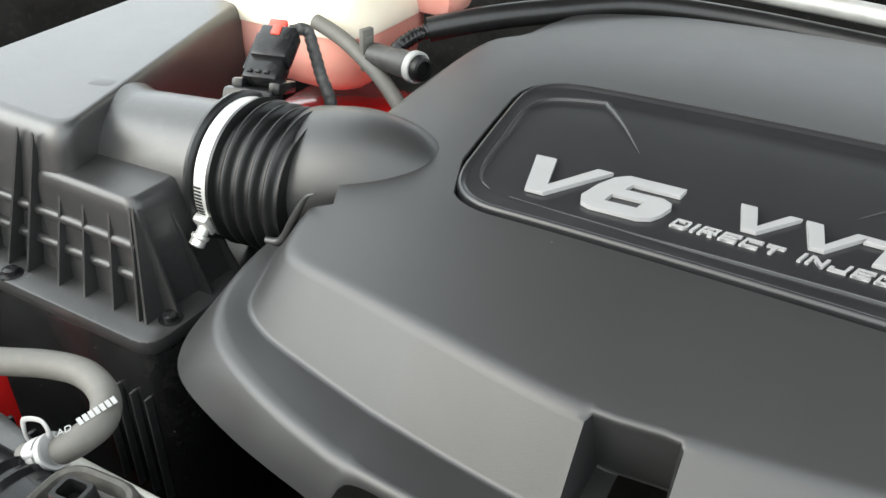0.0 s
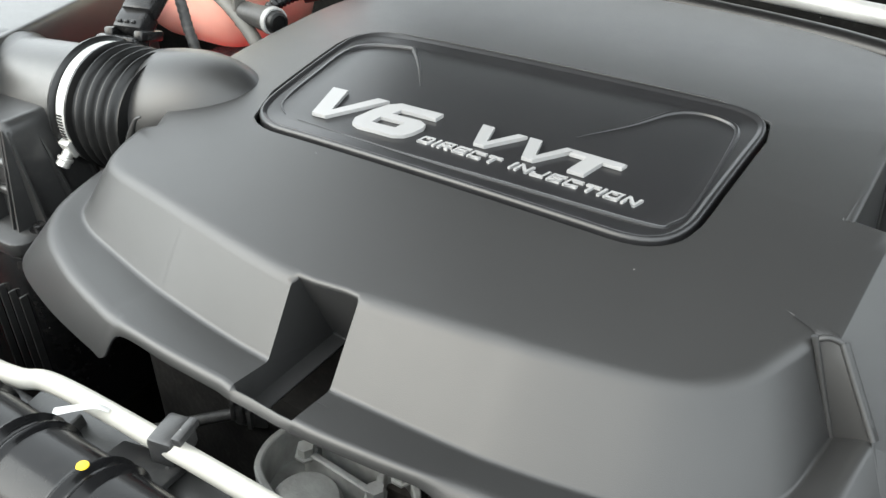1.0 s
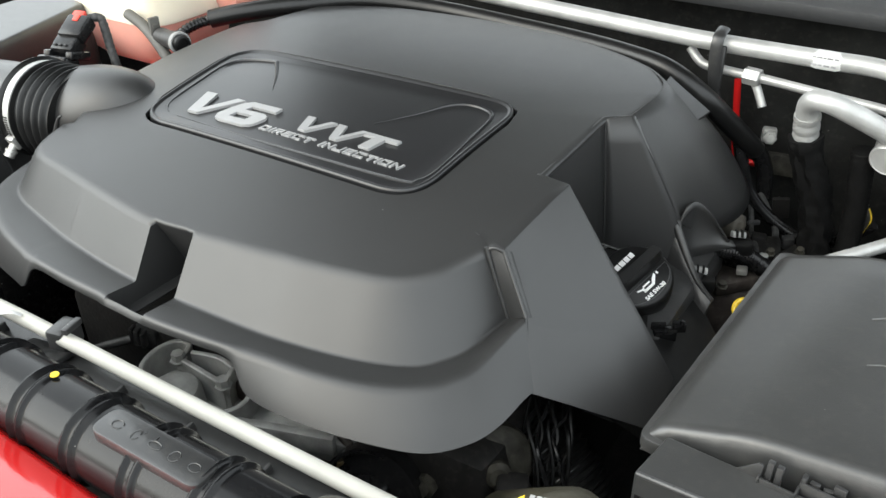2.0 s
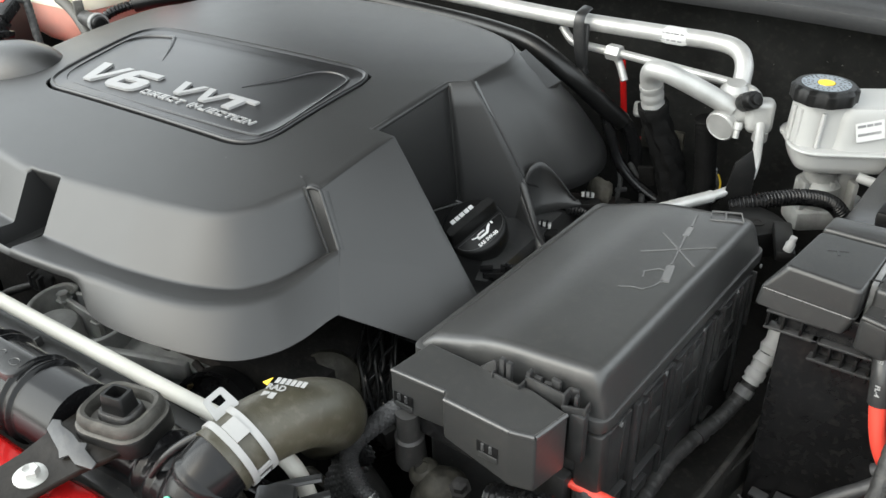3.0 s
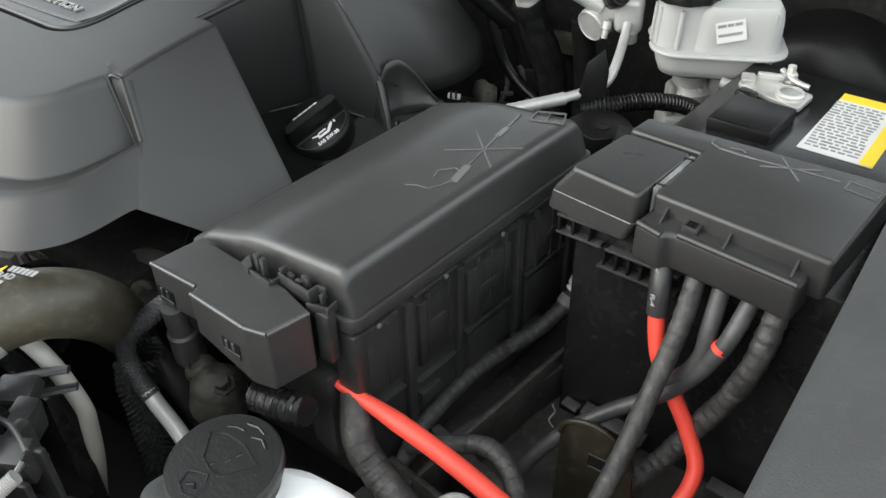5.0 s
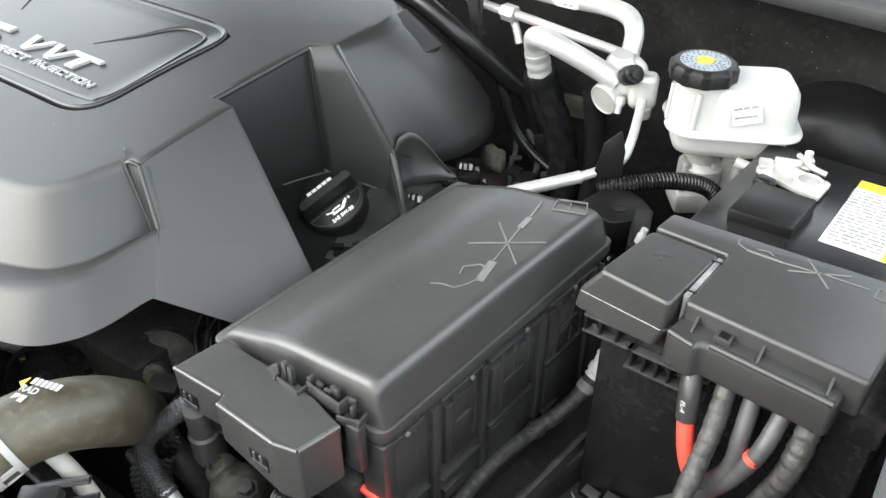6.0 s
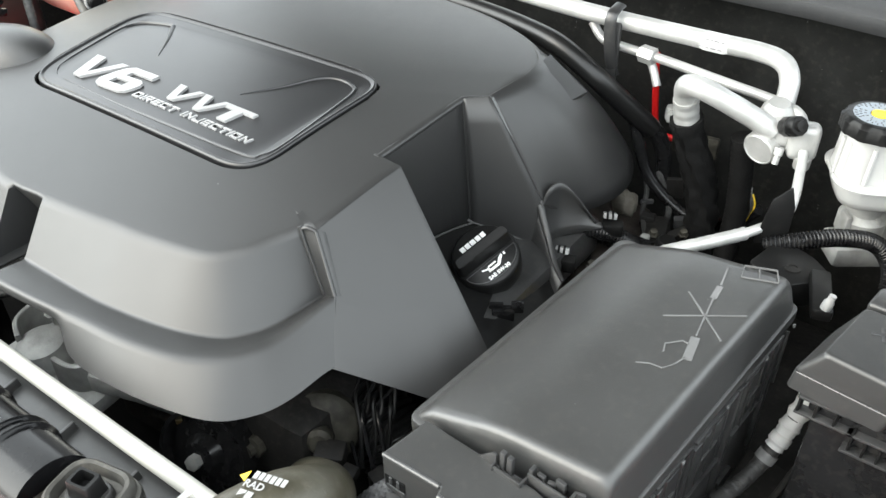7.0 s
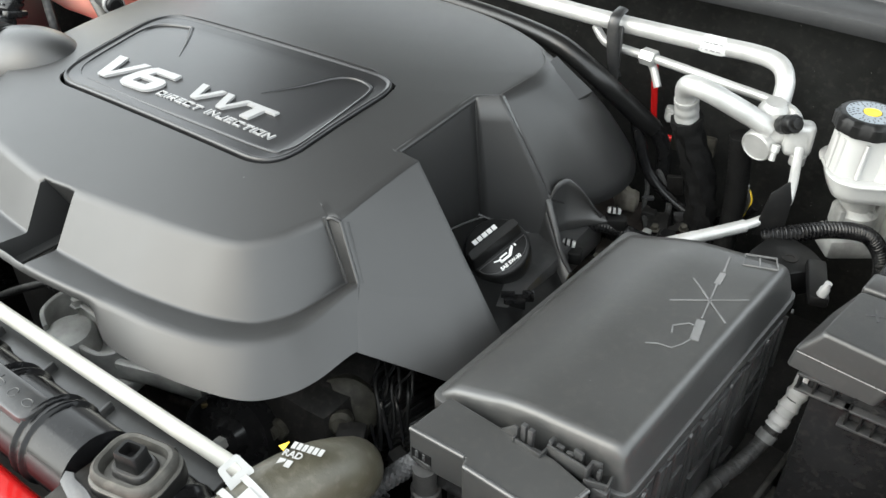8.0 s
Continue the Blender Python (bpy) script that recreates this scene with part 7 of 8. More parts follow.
for y, z in ((0.119, 0.842), (0.117, 0.850), (0.110, 0.856), (0.085, 0.862), (0.04, 0.868), (-0.03, 0.85)):
    rings.append([(x, y - 0.004 * math.sin(x * 9) + 0.005 * math.exp(-((x - 0.27) / 0.035) ** 2), z) for x in (-0.80 + 1.5 * k / 30 for k in range(31))])
loft(bm, rings, False)
part("skin", bm, M_RED, front, solid=0.002)
bm = bmesh.new()
rings = []
for y, z, x0, x1 in ((0.062, 0.872, 0.199, 0.236), (0.066, 0.873, 0.196, 0.240), (0.098, 0.874, 0.200, 0.248), (0.112, 0.878, 0.203, 0.256), (0.124, 0.882, 0.206, 0.266), (0.160, 0.883, 0.208, 0.276)):
    rings.append([(x0, y, z - 0.003), (x0 + 0.002, y, z), (x1 - 0.002, y, z), (x1, y, z - 0.003)])
loft(bm, rings, False)
part("strap", bm, M_STRAP, front, "black steel strap over the red panel", solid=0.0015)
bm = bmesh.new()
lathe(bm, [(0.0118, 0), (0.0118, 0.0012), (0.0098, 0.0022), (0.0066, 0.0024)], (0.2270, 0.0915, 0.8735), (0.05, 0.05, 1), 26)
lathe(bm, [(0.0062, 0.002), (0.0062, 0.0065), (0.0052, 0.0076), (0.0030, 0.0070), (0, 0.0068)], (0.2270, 0.0915, 0.8735), (0.05, 0.05, 1), 6)
part("bolt", bm, M_STEEL, front, "zinc flanged bolt")
bm = bmesh.new()
prism(bm, [(0.2070, 0.1200), (0.2045, 0.1275), (0.2115, 0.1300), (0.2150, 0.1275), (0.2300, 0.1265), (0.2390, 0.1240), (0.2455, 0.1265), (0.2480, 0.1225), (0.2640, 0.1190), (0.2650, 0.1140), (0.2500, 0.1110), (0.2400, 0.1135), (0.2355, 0.1085), (0.2300, 0.1125)], 0.0, 0.0016, 0.0004, pose(0, 0.0065, 0.8435, 19, 0, 0))
part("clip", bm, M_SLEEVE, front, "grey sheet-metal clip")
bm = bmesh.new()
box(bm, (0.440, 0.100, 0.835), (0.060, 0.030, 0.036), 0.006, 15)
box(bm, (0.436, 0.112, 0.846), (0.020, 0.014, 0.018), 0.004, 15)
part("bracket", bm, M_RED, front, "red painted bracket")
bm = bmesh.new()
tube(bm, [(0.4405, 0.115, 0.8530), (0.4490, 0.1375, 0.8670)], lambda s: 0.0046 + 0.0004 * math.sin(s * 3900), 14, 70)
part("stud", bm, M_WHITEMARK, front, "white threaded stud")

# inlet elbow and the radiator hose
elbow = thing("radiator_inlet", "gloss-black plastic radiator inlet pipe", "pipe", (0.30, 0.15, 0.86))
bm = bmesh.new()
tube(bm, [(0.326, 0.144, 0.824), (0.328, 0.142, 0.848), (0.331, 0.144, 0.866), (0.3350, 0.1530, 0.8815), (0.3400, 0.1660, 0.8900), (0.3430, 0.1830, 0.8945)], lambda s: 0.0325 - 0.0088 * min(1.0, s / 0.058) + (0.0012 if 0.058 < s < 0.062 else 0), 30, 14)
part("spout", bm, M_DUCT, elbow)
bm = bmesh.new()
tube(bm, [(0.292, 0.138, 0.870), (0.300, 0.146, 0.884), (0.309, 0.155, 0.894), (0.3200, 0.1660, 0.9015)], lambda s: 0.0026 + 0.0008 * math.sin(s * 60), 10, 6)
part("spout_rib", bm, M_GLOSS, elbow)
bm = bmesh.new()
tube(bm, [(0.3420, 0.1330, 0.8840), (0.3500, 0.1420, 0.8830), (0.3570, 0.1480, 0.8760)], 0.0018, 8, 6)
part("spout_rib", bm, M_GLOSS, elbow)
bm = bmesh.new()
tube(bm, [(0.205, 0.160, 0.850), (0.26, 0.162, 0.850), (0.295, 0.158, 0.848), (0.325, 0.150, 0.846), (0.352, 0.144, 0.840)], lambda s: 0.0270 - (0.004 if s > 0.142 else 0) + (0.0018 if 0.068 < s < 0.073 or 0.084 < s < 0.088 else 0), 26, 12)
part("tank_end", bm, M_DUCT, elbow, "rounded gloss-black tank end")
bm = bmesh.new()
box(bm, (0.356, 0.148, 0.824), (0.065, 0.046, 0.056), 0.010, 10, 0.9)
part("tank_corner", bm, M_DUCT, elbow)
# hooped socket with a blue dot
HOOP, HN = Vector((0.3880, 0.1370, 0.8660)), Vector((0.42, -0.32, 0.85))
hm = on(HOOP, HN.cross(Vector((-0.6, 0.5, 0.4))).normalized() * -1.0, Vector((-0.6, 0.5, 0.4)))
bm = bmesh.new()
arc = [(0.0205 * math.cos(a), 0.0205 * math.sin(a)) for a in (radians(-50 + 260 * k / 28) for k in range(29))]
inner = [(0.0162 * math.cos(a), 0.0162 * math.sin(a)) for a in (radians(-50 + 260 * k / 28) for k in range(29))]
prism(bm, arc + inner[::-1], -0.016, 0.006, 0.0008, hm, 1)
part("hoop", bm, M_DUCT, elbow, "black plastic hoop")
bm = bmesh.new()
lathe(bm, [(0.0162, -0.016), (0.0162, -0.0095), (0.0100, -0.0092), (0.0092, -0.0080), (0, -0.0078)], HOOP, HN, 28)
socket = part("socket", bm, M_CAPS, elbow)
bm = bmesh.new()
lathe(bm, [(0.0040, 0), (0.0037, 0.0008), (0, 0.0011)], HOOP - HN.normalized() * 0.0078, HN, 14)
part("paint_dot", bm, M_BLUE, socket, "blue paint dot")
for v, l, mm in ((-0.0115, 0.018, M_WHITEMARK), (-0.0185, 0.026, M_WORN)):
    bm = bmesh.new()
    tube(bm, [hm @ Vector((-l / 2 - 0.002, v - 0.003, 0.0)), hm @ Vector((l / 2 - 0.002, v + 0.003, 0.0))], 0.0017, 10, 2)
    part("pin", bm, mm, socket, "pale metal pin")
bm = bmesh.new()
lathe(bm, [(0.0034, 0), (0.0031, 0.0008), (0, 0.001)], (0.3300, 0.1225, 0.8830), (0.02, -0.65, 0.76), 14)
part("paint_dot", bm, M_GREEN, elbow, "green paint dot")
for c, sz, a, ti in (((0.3300, 0.1850, 0.7960), (0.040, 0.022, 0.016), 20, (0, 0)), ((0.4060, 0.1480, 0.8420), (0.044, 0.022, 0.026), 28, (12, 0)), ((0.3560, 0.1860, 0.8380), (0.030, 0.024, 0.012), 32, (12, 0)), ((0.3790, 0.1740, 0.8300), (0.018, 0.030, 0.030), 32, (0, 8))):
    bm = bmesh.new()
    box(bm, c, sz, 0.003, a, 0.92, ti)
    part("holder", bm, M_BLACK, elbow, "black plastic pipe holder")
for line in ([(0.3420, 0.1860, 0.8400), (0.3530, 0.1985, 0.8420), (0.3640, 0.2085, 0.8435), (0.3737, 0.2168, 0.8447)], [(0.3560, 0.1830, 0.8300), (0.3640, 0.1950, 0.8315), (0.3725, 0.2050, 0.8330), (0.3818, 0.2150, 0.8342)]):
    bm = bmesh.new()
    tube(bm, line, 0.0040, 8, 4, flat=0.6)
    part("holder_prong", bm, M_BLACK, elbow, "black plastic prong")
# light-coloured beads imitate the lit edge lines of the holder
for line in ([(0.386, 0.158, 0.857), (0.402, 0.160, 0.857), (0.424, 0.155, 0.853)], [(0.428, 0.150, 0.852), (0.430, 0.138, 0.846), (0.426, 0.130, 0.840)]):
    bm = bmesh.new()
    tube(bm, line, 0.0022, 8, 6)
    part("holder_edge", bm, M_EDGELIGHT, elbow)

for nm, c, sz, a in (("holder_leg", (0.402, 0.150, 0.80), (0.010, 0.045, 0.10), 20), ("holder_rib", (0.414, 0.158, 0.825), (0.030, 0.006, 0.050), 20), ("holder_rib", (0.418, 0.140, 0.812), (0.030, 0.006, 0.050), 20), ("holder_shelf", (0.424, 0.148, 0.790), (0.045, 0.040, 0.006), 20)):
    bm = bmesh.new()
    box(bm, c, sz, 0.002, a)
    part(nm, bm, M_BLACK, elbow)
for x, y in ((0.420, 0.160), (0.432, 0.146)):
    bm = bmesh.new()
    lathe(bm, [(0.006, 0), (0.006, 0.002), (0.004, 0.002), (0.004, 0.008), (0, 0.008)], (x, y, 0.793), (0, 0, 1), 8)
    part("holder_bolt", bm, M_CAST, elbow)

rhose = thing("radiator_hose", "dusty olive-black upper radiator hose", "radiator hose", (0.36, 0.24, 0.87))
RH = [(0.3394, 0.1620, 0.8890), (0.3410, 0.1720, 0.8915), (0.3432, 0.1860, 0.8945), (0.3490, 0.205, 0.8950), (0.3560, 0.224, 0.8920), (0.3590, 0.243, 0.880), (0.351, 0.259, 0.860), (0.337, 0.273, 0.838), (0.318, 0.287, 0.812), (0.296, 0.301, 0.784), (0.276, 0.314, 0.758)]
bm = bmesh.new()
tube(bm, RH, lambda s: 0.0247 + 0.00003 * math.sin(s * 900) + 0.0008 * math.exp(-(s / 0.005) ** 2), 28, 24)
part("hose", bm, M_RADHOSE, rhose)
HT = ((0.955, 0.20, 0.10), (-0.25, 0.965, 0.0))
bm = lettering("RAD", 0.0075, on((0.3395, 0.2085, 0.9190), *HT), 0.0003, 0, 1.0, 0.00015)
part("words", bm, M_WHITEMARK, rhose, "white word RAD")
bm = bmesh.new()
bars(bm, on((0.3420, 0.2005, 0.9188), *HT), [[(0.0, 0.0050), (0.0058, 0.0046)]], 0.0058, 0.008)
part("print", bm, M_WHITEMARK, rhose, "faded white mark")
bm = bmesh.new()
bars(bm, on((0.3400, 0.2165, 0.9182), *HT), [[(0.0042 * k, 0.0032) for k in range(6)]], 0.0058, 0.008)
part("print", bm, M_WHITEMARK, rhose, "white part number as bars")
bm = bmesh.new()
prism(bm, [(0.007, 0), (0.007, 0.0085), (0, 0.00425)], 0, 0.0005, 0, on((0.3320, 0.2100, 0.9160), (0.90, 0.20, 0.36), (-0.25, 0.965, 0.0)))
part("arrow", bm, M_YELLOW, rhose, "yellow arrow mark")
bm = bmesh.new()
lathe(bm, [(0.0034, 0), (0.0030, 0.0006), (0, 0.0009)], (0.3590, 0.1960, 0.9130), (0.62, -0.1, 0.78), 12)
part("paint_dot", bm, M_PALEPINK, rhose, "pale pink paint dot")

hc2 = thing("spring_clamp", "white-coated spring clamp on the radiator hose", "hose clamp", (0.335, 0.188, 0.86))
ax = Vector((0.15, 0.96, 0.22)).normalized()
HC = Vector((0.3420, 0.1775, 0.8927))


def band(h0, h1, a0, a1, r0=0.0250, r1=0.0266):
    """A piece of a sheet-metal ring round the hose."""
    b = bmesh.new()
    bs = basis(HC, ax)
    n = max(4, int((a1 - a0) / 6))
    rings = []
    for k in range(n + 1):
        a = radians(a0 + (a1 - a0) * k / n)
        rings.append([bs @ Vector((r * math.cos(a), r * math.sin(a), h)) for r, h in ((r0, h0), (r1, h0), (r1, h1), (r0, h1))])
    loft(b, rings, True, (True, True))
    return b


for h0, h1 in ((-0.0104, -0.0056), (0.0052, 0.0100)):
    part("band", band(h0, h1, 60, 420), M_WHITEMARK, hc2)
for a0, a1 in ((183, 192), (228, 268)):
    part("bridge", band(-0.0054, 0.0054, a0, a1), M_WHITEMARK, hc2)
part("tongue", band(-0.0054, 0.0054, 92, 126, 0.0262, 0.0276), M_WHITEMARK, hc2)
bm = bmesh.new()
m = on((0.3300, 0.1800, 0.9175), (0.15, 0.96, 0.22), (-0.80, 0.05, 0.60))
outer = rounded([Vector(q) for q in ((-0.0098, -0.004), (0.0098, -0.004), (0.0080, 0.0135), (-0.0080, 0.0135))], 0.0028, 4)
hole = rounded([Vector(q) for q in ((-0.0042, 0.0035), (0.0042, 0.0035), (0.0042, 0.0095), (-0.0042, 0.0095))], 0.0009, 4)
rings = []
for zz, o in ((-0.0008, hole), (0.0008, hole), (0.0008, outer), (-0.0008, outer)):
    rings.append([m @ Vector((p.x, p.y, zz)) for p in o])
loft(bm, rings + rings[:1], True)
part("tab", bm, M_WHITEMARK, hc2, "folded tab with a square hole")

pipe = thing("ac_front_pipe", "long pale metal pipe along the radiator", "pipe", (0.05, 0.208, 0.85))
bm = bmesh.new()
tube(bm, [(-0.36, 0.196, 0.850), (-0.262, 0.192, 0.862), (-0.225, 0.194, 0.866), (-0.200, 0.204, 0.864), (-0.10, 0.2085, 0.860), (0.05, 0.210, 0.858), (0.20, 0.211, 0.858), (0.285, 0.212, 0.858), (0.325, 0.212, 0.856), (0.346, 0.214, 0.846), (0.351, 0.219, 0.822), (0.3525, 0.2245, 0.785), (0.346, 0.226, 0.758), (0.334, 0.226, 0.708), (0.308, 0.226, 0.636), (0.300, 0.226, 0.60)], 0.0068, 18, 8)
part("tube", bm, M_FRONTPIPE, pipe)
bm = bmesh.new()
box(bm, (-0.108, 0.214, 0.858), (0.018, 0.026, 0.022), 0.003, 12)
box(bm, (-0.115, 0.190, 0.850), (0.050, 0.040, 0.006), 0.002, 12, tilt=(-15, 0))
box(bm, (-0.095, 0.215, 0.872), (0.006, 0.02, 0.006), 0.001, 12)
part("bracket", bm, M_BLACK, pipe, "black plastic pipe bracket")
bm = bmesh.new()
tube(bm, [(-0.150, 0.204, 0.8690), (-0.1560, 0.2000, 0.8730), (-0.1640, 0.1925, 0.8735), (-0.1740, 0.1830, 0.8725)], lambda s: 0.0022 + 0.06 * s, 8, 6, flat=0.25)
part("tag", bm, M_PAPER, pipe, "torn buff paper tag")

# small grey hose and clip at the near end of the radiator
gh = thing("overflow_return_hose", "grey rubber hose with a spring clip on the radiator", "hose", (-0.37, 0.20, 0.86))
bm = bmesh.new()
tube(bm, [(-0.62, 0.130, 0.880), (-0.50, 0.182, 0.884), (-0.430, 0.213, 0.885), (-0.400, 0.226, 0.886), (-0.374, 0.231, 0.887), (-0.350, 0.225, 0.887), (-0.336, 0.212, 0.885), (-0.337, 0.197, 0.882), (-0.347, 0.184, 0.877), (-0.362, 0.176, 0.871)], 0.0088, 18, 9)
part("hose", bm, M_GREYRUB, gh)
bm = lettering("RAD", 0.0062, on((-0.3470, 0.1850, 0.8862), (0.62, 0.72, 0.30), (-0.72, 0.62, 0.2)), 0.0002)
part("words", bm, M_WHITEMARK, gh, "white word RAD")
bm = bmesh.new()
bars(bm, on((-0.3365, 0.1975, 0.8915), (0.30, 0.92, 0.15), (-0.92, 0.30, 0.2)), [[(0.0034 * k, 0.0025) for k in range(7)]], 0.0052, 0.007)
part("print", bm, M_WHITEMARK, gh, "white print as bars")
bm = bmesh.new()
lathe(bm, [(0.0090, 0), (0.0104, 0), (0.0104, 0.0085), (0.0090, 0.0085), (0.0090, 0)], (-0.348, 0.1815, 0.8785), (-0.75, -0.25, -0.5), 24)
loop = [(-0.3711, 0.185, 0.8775), (-0.3680, 0.185, 0.8905), (-0.3510, 0.185, 0.8990), (-0.3465, 0.185, 0.8930), (-0.3520, 0.185, 0.8830), (-0.3660, 0.185, 0.8700)]
tube(bm, loop + loop[:2], 0.0016, 8, 4, flat=0.6)
lathe(bm, [(0.0090, 0), (0.0106, 0), (0.0106, 0.004), (0.0090, 0.004), (0.0090, 0)], (-0.343, 0.1832, 0.8818), (-0.75, -0.25, -0.5), 24)
box(bm, (-0.3520, 0.1760, 0.8830), (0.010, 0.010, 0.003), 0.001, 20, tilt=(0, -30))
part("spring_clip", bm, M_WHITEMARK, gh, "white-coated spring clip")
bm = bmesh.new()
box(bm, (-0.375, 0.160, 0.860), (0.080, 0.060, 0.030), 0.008, -8)
box(bm, (-0.36, 0.158, 0.876), (0.05, 0.006, 0.004), 0.001, -8)
part("spigot_block", bm, M_BLACK, gh, "grey-black plastic spigot block")

# black fan shroud below the cover's edge
shroud = thing("fan_shroud", "black plastic fan shroud with moulded ribs", "fan shroud", (-0.1, 0.24, 0.62))
bm = bmesh.new()
prism(bm, [(-0.62, 0.205), (0.34, 0.205), (0.34, 0.222), (-0.62, 0.222)], 0.52, 0.80, 0.003)
part("plate", bm, M_GLOSS, shroud)
for x in (-0.50, -0.475, -0.45, -0.425):
    bm = bmesh.new()
    box(bm, (x, 0.226, 0.70), (0.004, 0.012, 0.20), 0.001)
    part("rib", bm, M_GLOSS, shroud)

# thermostat housing and pulley seen under the cover's front edge
thermo = thing("thermostat_housing", "cast aluminium coolant housing under the cover", "thermostat housing", (-0.08, 0.32, 0.70))
bm = bmesh.new()
lathe(bm, [(0.027, -0.05), (0.027, 0.006), (0.0245, 0.013), (0.016, 0.017), (0.0, 0.018)], (-0.068, 0.278, 0.752), (0, -0.1, 1), 30)
part("cap", bm, M_CAST, thermo)
bm = bmesh.new()
for path in ([(-0.087, 0.265), (-0.112, 0.278), (-0.122, 0.302), (-0.116, 0.325), (-0.098, 0.328), (-0.090, 0.306)], [(-0.090, 0.309), (-0.060, 0.307), (-0.024, 0.304)], [(-0.024, 0.304), (-0.034, 0.326), (-0.014, 0.330), (0.004, 0.312), (0.008, 0.290), (-0.004, 0.272), (-0.030, 0.268)], [(-0.088, 0.322), (-0.060, 0.330), (-0.036, 0.327)]):
    bm = bmesh.new()
    web(bm, path, 0.735, 0.772, 0.0055)
    part("flange_wall", bm, M_CAST, thermo)
bm = bmesh.new()
box(bm, (-0.055, 0.300, 0.728), (0.15, 0.09, 0.02), 0.006, 6)
part("flange", bm, M_CAST, thermo)
for x, y in ((-0.092, 0.308), (-0.026, 0.304), (-0.020, 0.328)):
    bm = bmesh.new()
    lathe(bm, [(0.009, 0), (0.009, 0.002), (0.0065, 0.002), (0.0065, 0.010), (0, 0.010)], (x, y, 0.768), (0, 0, 1), 6)
    part("bolt", bm, M_CAST, thermo)
bm = bmesh.new()
box(bm, (0.055, 0.296, 0.752), (0.100, 0.010, 0.022), 0.003, 18)
box(bm, (0.060, 0.330, 0.735), (0.12, 0.05, 0.03), 0.008, 14)
part("arm", bm, M_CAST, thermo)

coil = thing("sensor_plug", "black engine sensor plug under the cover", "connector", (-0.165, 0.34, 0.74))
bm = bmesh.new()
box(bm, (-0.170, 0.335, 0.752), (0.030, 0.026, 0.022), 0.004, 20)
for k in range(3):
    box(bm, (-0.180 + 0.009 * k, 0.322, 0.756), (0.004, 0.010, 0.018), 0.001, 20)
box(bm, (-0.150, 0.345, 0.765), (0.012, 0.014, 0.018), 0.002, 20)
part("body", bm, M_BLACK, coil)
bm = bmesh.new()
tube(bm, [(-0.185, 0.325, 0.745), (-0.22, 0.31, 0.73), (-0.27, 0.30, 0.70)], 0.005, 10, 6)
part("cable", bm, M_TAPE, coil)

pulley = thing("belt_pulley", "black belt pulley on the front of the engine", "pulley", (0.15, 0.315, 0.70))
bm = bmesh.new()
lathe(bm, [(0.010, 0.016), (0.016, 0.014), (0.022, 0.004), (0.040, 0.002), (0.044, 0.010), (0.048, 0.010), (0.048, -0.012)], (0.150, 0.300, 0.725), (0.2, -0.85, 0.35), 36)
part("wheel", bm, M_GLOSS, pulley)
bm = bmesh.new()
lathe(bm, [(0.0075, 0), (0.0075, 0.01), (0, 0.012)], (0.153, 0.287, 0.730), (0.2, -0.85, 0.35), 6)
part("hub_bolt", bm, M_STEEL, pulley)

conv = thing("coolant_hose_assembly", "dusty black convoluted hose under the cover corner", "hose", (0.22, 0.41, 0.74))
bm = bmesh.new()
tube(bm, [(0.185, 0.425, 0.72), (0.210, 0.425, 0.735), (0.240, 0.425, 0.735), (0.270, 0.42, 0.725), (0.31, 0.41, 0.69)], lambda s: 0.036 + 0.0020 * math.sin(s * 1100), 24, 60)
part("convoluted_hose", bm, M_RUBBER, conv)
bm = bmesh.new()
box(bm, (0.170, 0.400, 0.745), (0.060, 0.045, 0.020), 0.006, 25)
part("flange", bm, M_DARK, conv)
for x, y in ((0.155, 0.405), (0.200, 0.395)):
    bm = bmesh.new()
    lathe(bm, [(0.013, -0.02), (0.013, 0.008), (0.011, 0.011), (0.006, 0.011), (0.006, 0.006), (0, 0.006)], (x, y, 0.755), (0, -0.3, 1), 20)
    part("plug", bm, M_BLACK, conv)

# braided line and silver tube in front of the fuse box
cable("braided_line", "black braided sleeve ending in a silver tube", [(0.388, 0.308, 0.858), (0.377, 0.296, 0.848), (0.363, 0.282, 0.832), (0.351, 0.2735, 0.815), (0.350, 0.271, 0.797), (0.358, 0.270, 0.780), (0.3705, 0.2702, 0.7680)], 0.0078, M_BRAID, "hose", 0.03, (("silver_tube", "silver metal tube", [(0.367, 0.270, 0.7720), (0.376, 0.269, 0.7640), (0.409, 0.264, 0.752), (0.45, 0.25, 0.740), (0.52, 0.22, 0.73)], 0.0070, M_ALU),))
cable("braided_line", "black braided sleeve hanging behind the washer bottle", [(0.342, 0.290, 0.790), (0.331, 0.281, 0.757), (0.330, 0.280, 0.724), (0.330, 0.280, 0.688), (0.328, 0.280, 0.64), (0.326, 0.28, 0.58)], 0.0155, M_BRAID, "hose", 0.03)
bm = bmesh.new()
lathe(bm, [(0.0115, -0.006), (0.0130, -0.002), (0.0118, 0.024), (0.0122, 0.026), (0.0100, 0.028), (0.0095, 0.055)], (0.388, 0.303, 0.800), (0.05, -0.1, 1), 18)
single("terminal_boot", bm, M_DUSTRUB, "black rubber boot under the terminal cover", "terminal boot", (0.398, 0.30, 0.80))
mount2 = thing("engine_mount", "dusty grey cast engine mount below the fuse box", "engine mount", (0.43, 0.285, 0.70))
bm = bmesh.new()
box(bm, (0.418, 0.300, 0.775), (0.050, 0.042, 0.060), 0.018, 35, 0.8, (14, 10), 4)
part("casting", bm, M_MOUNT, mount2)
bm = bmesh.new()
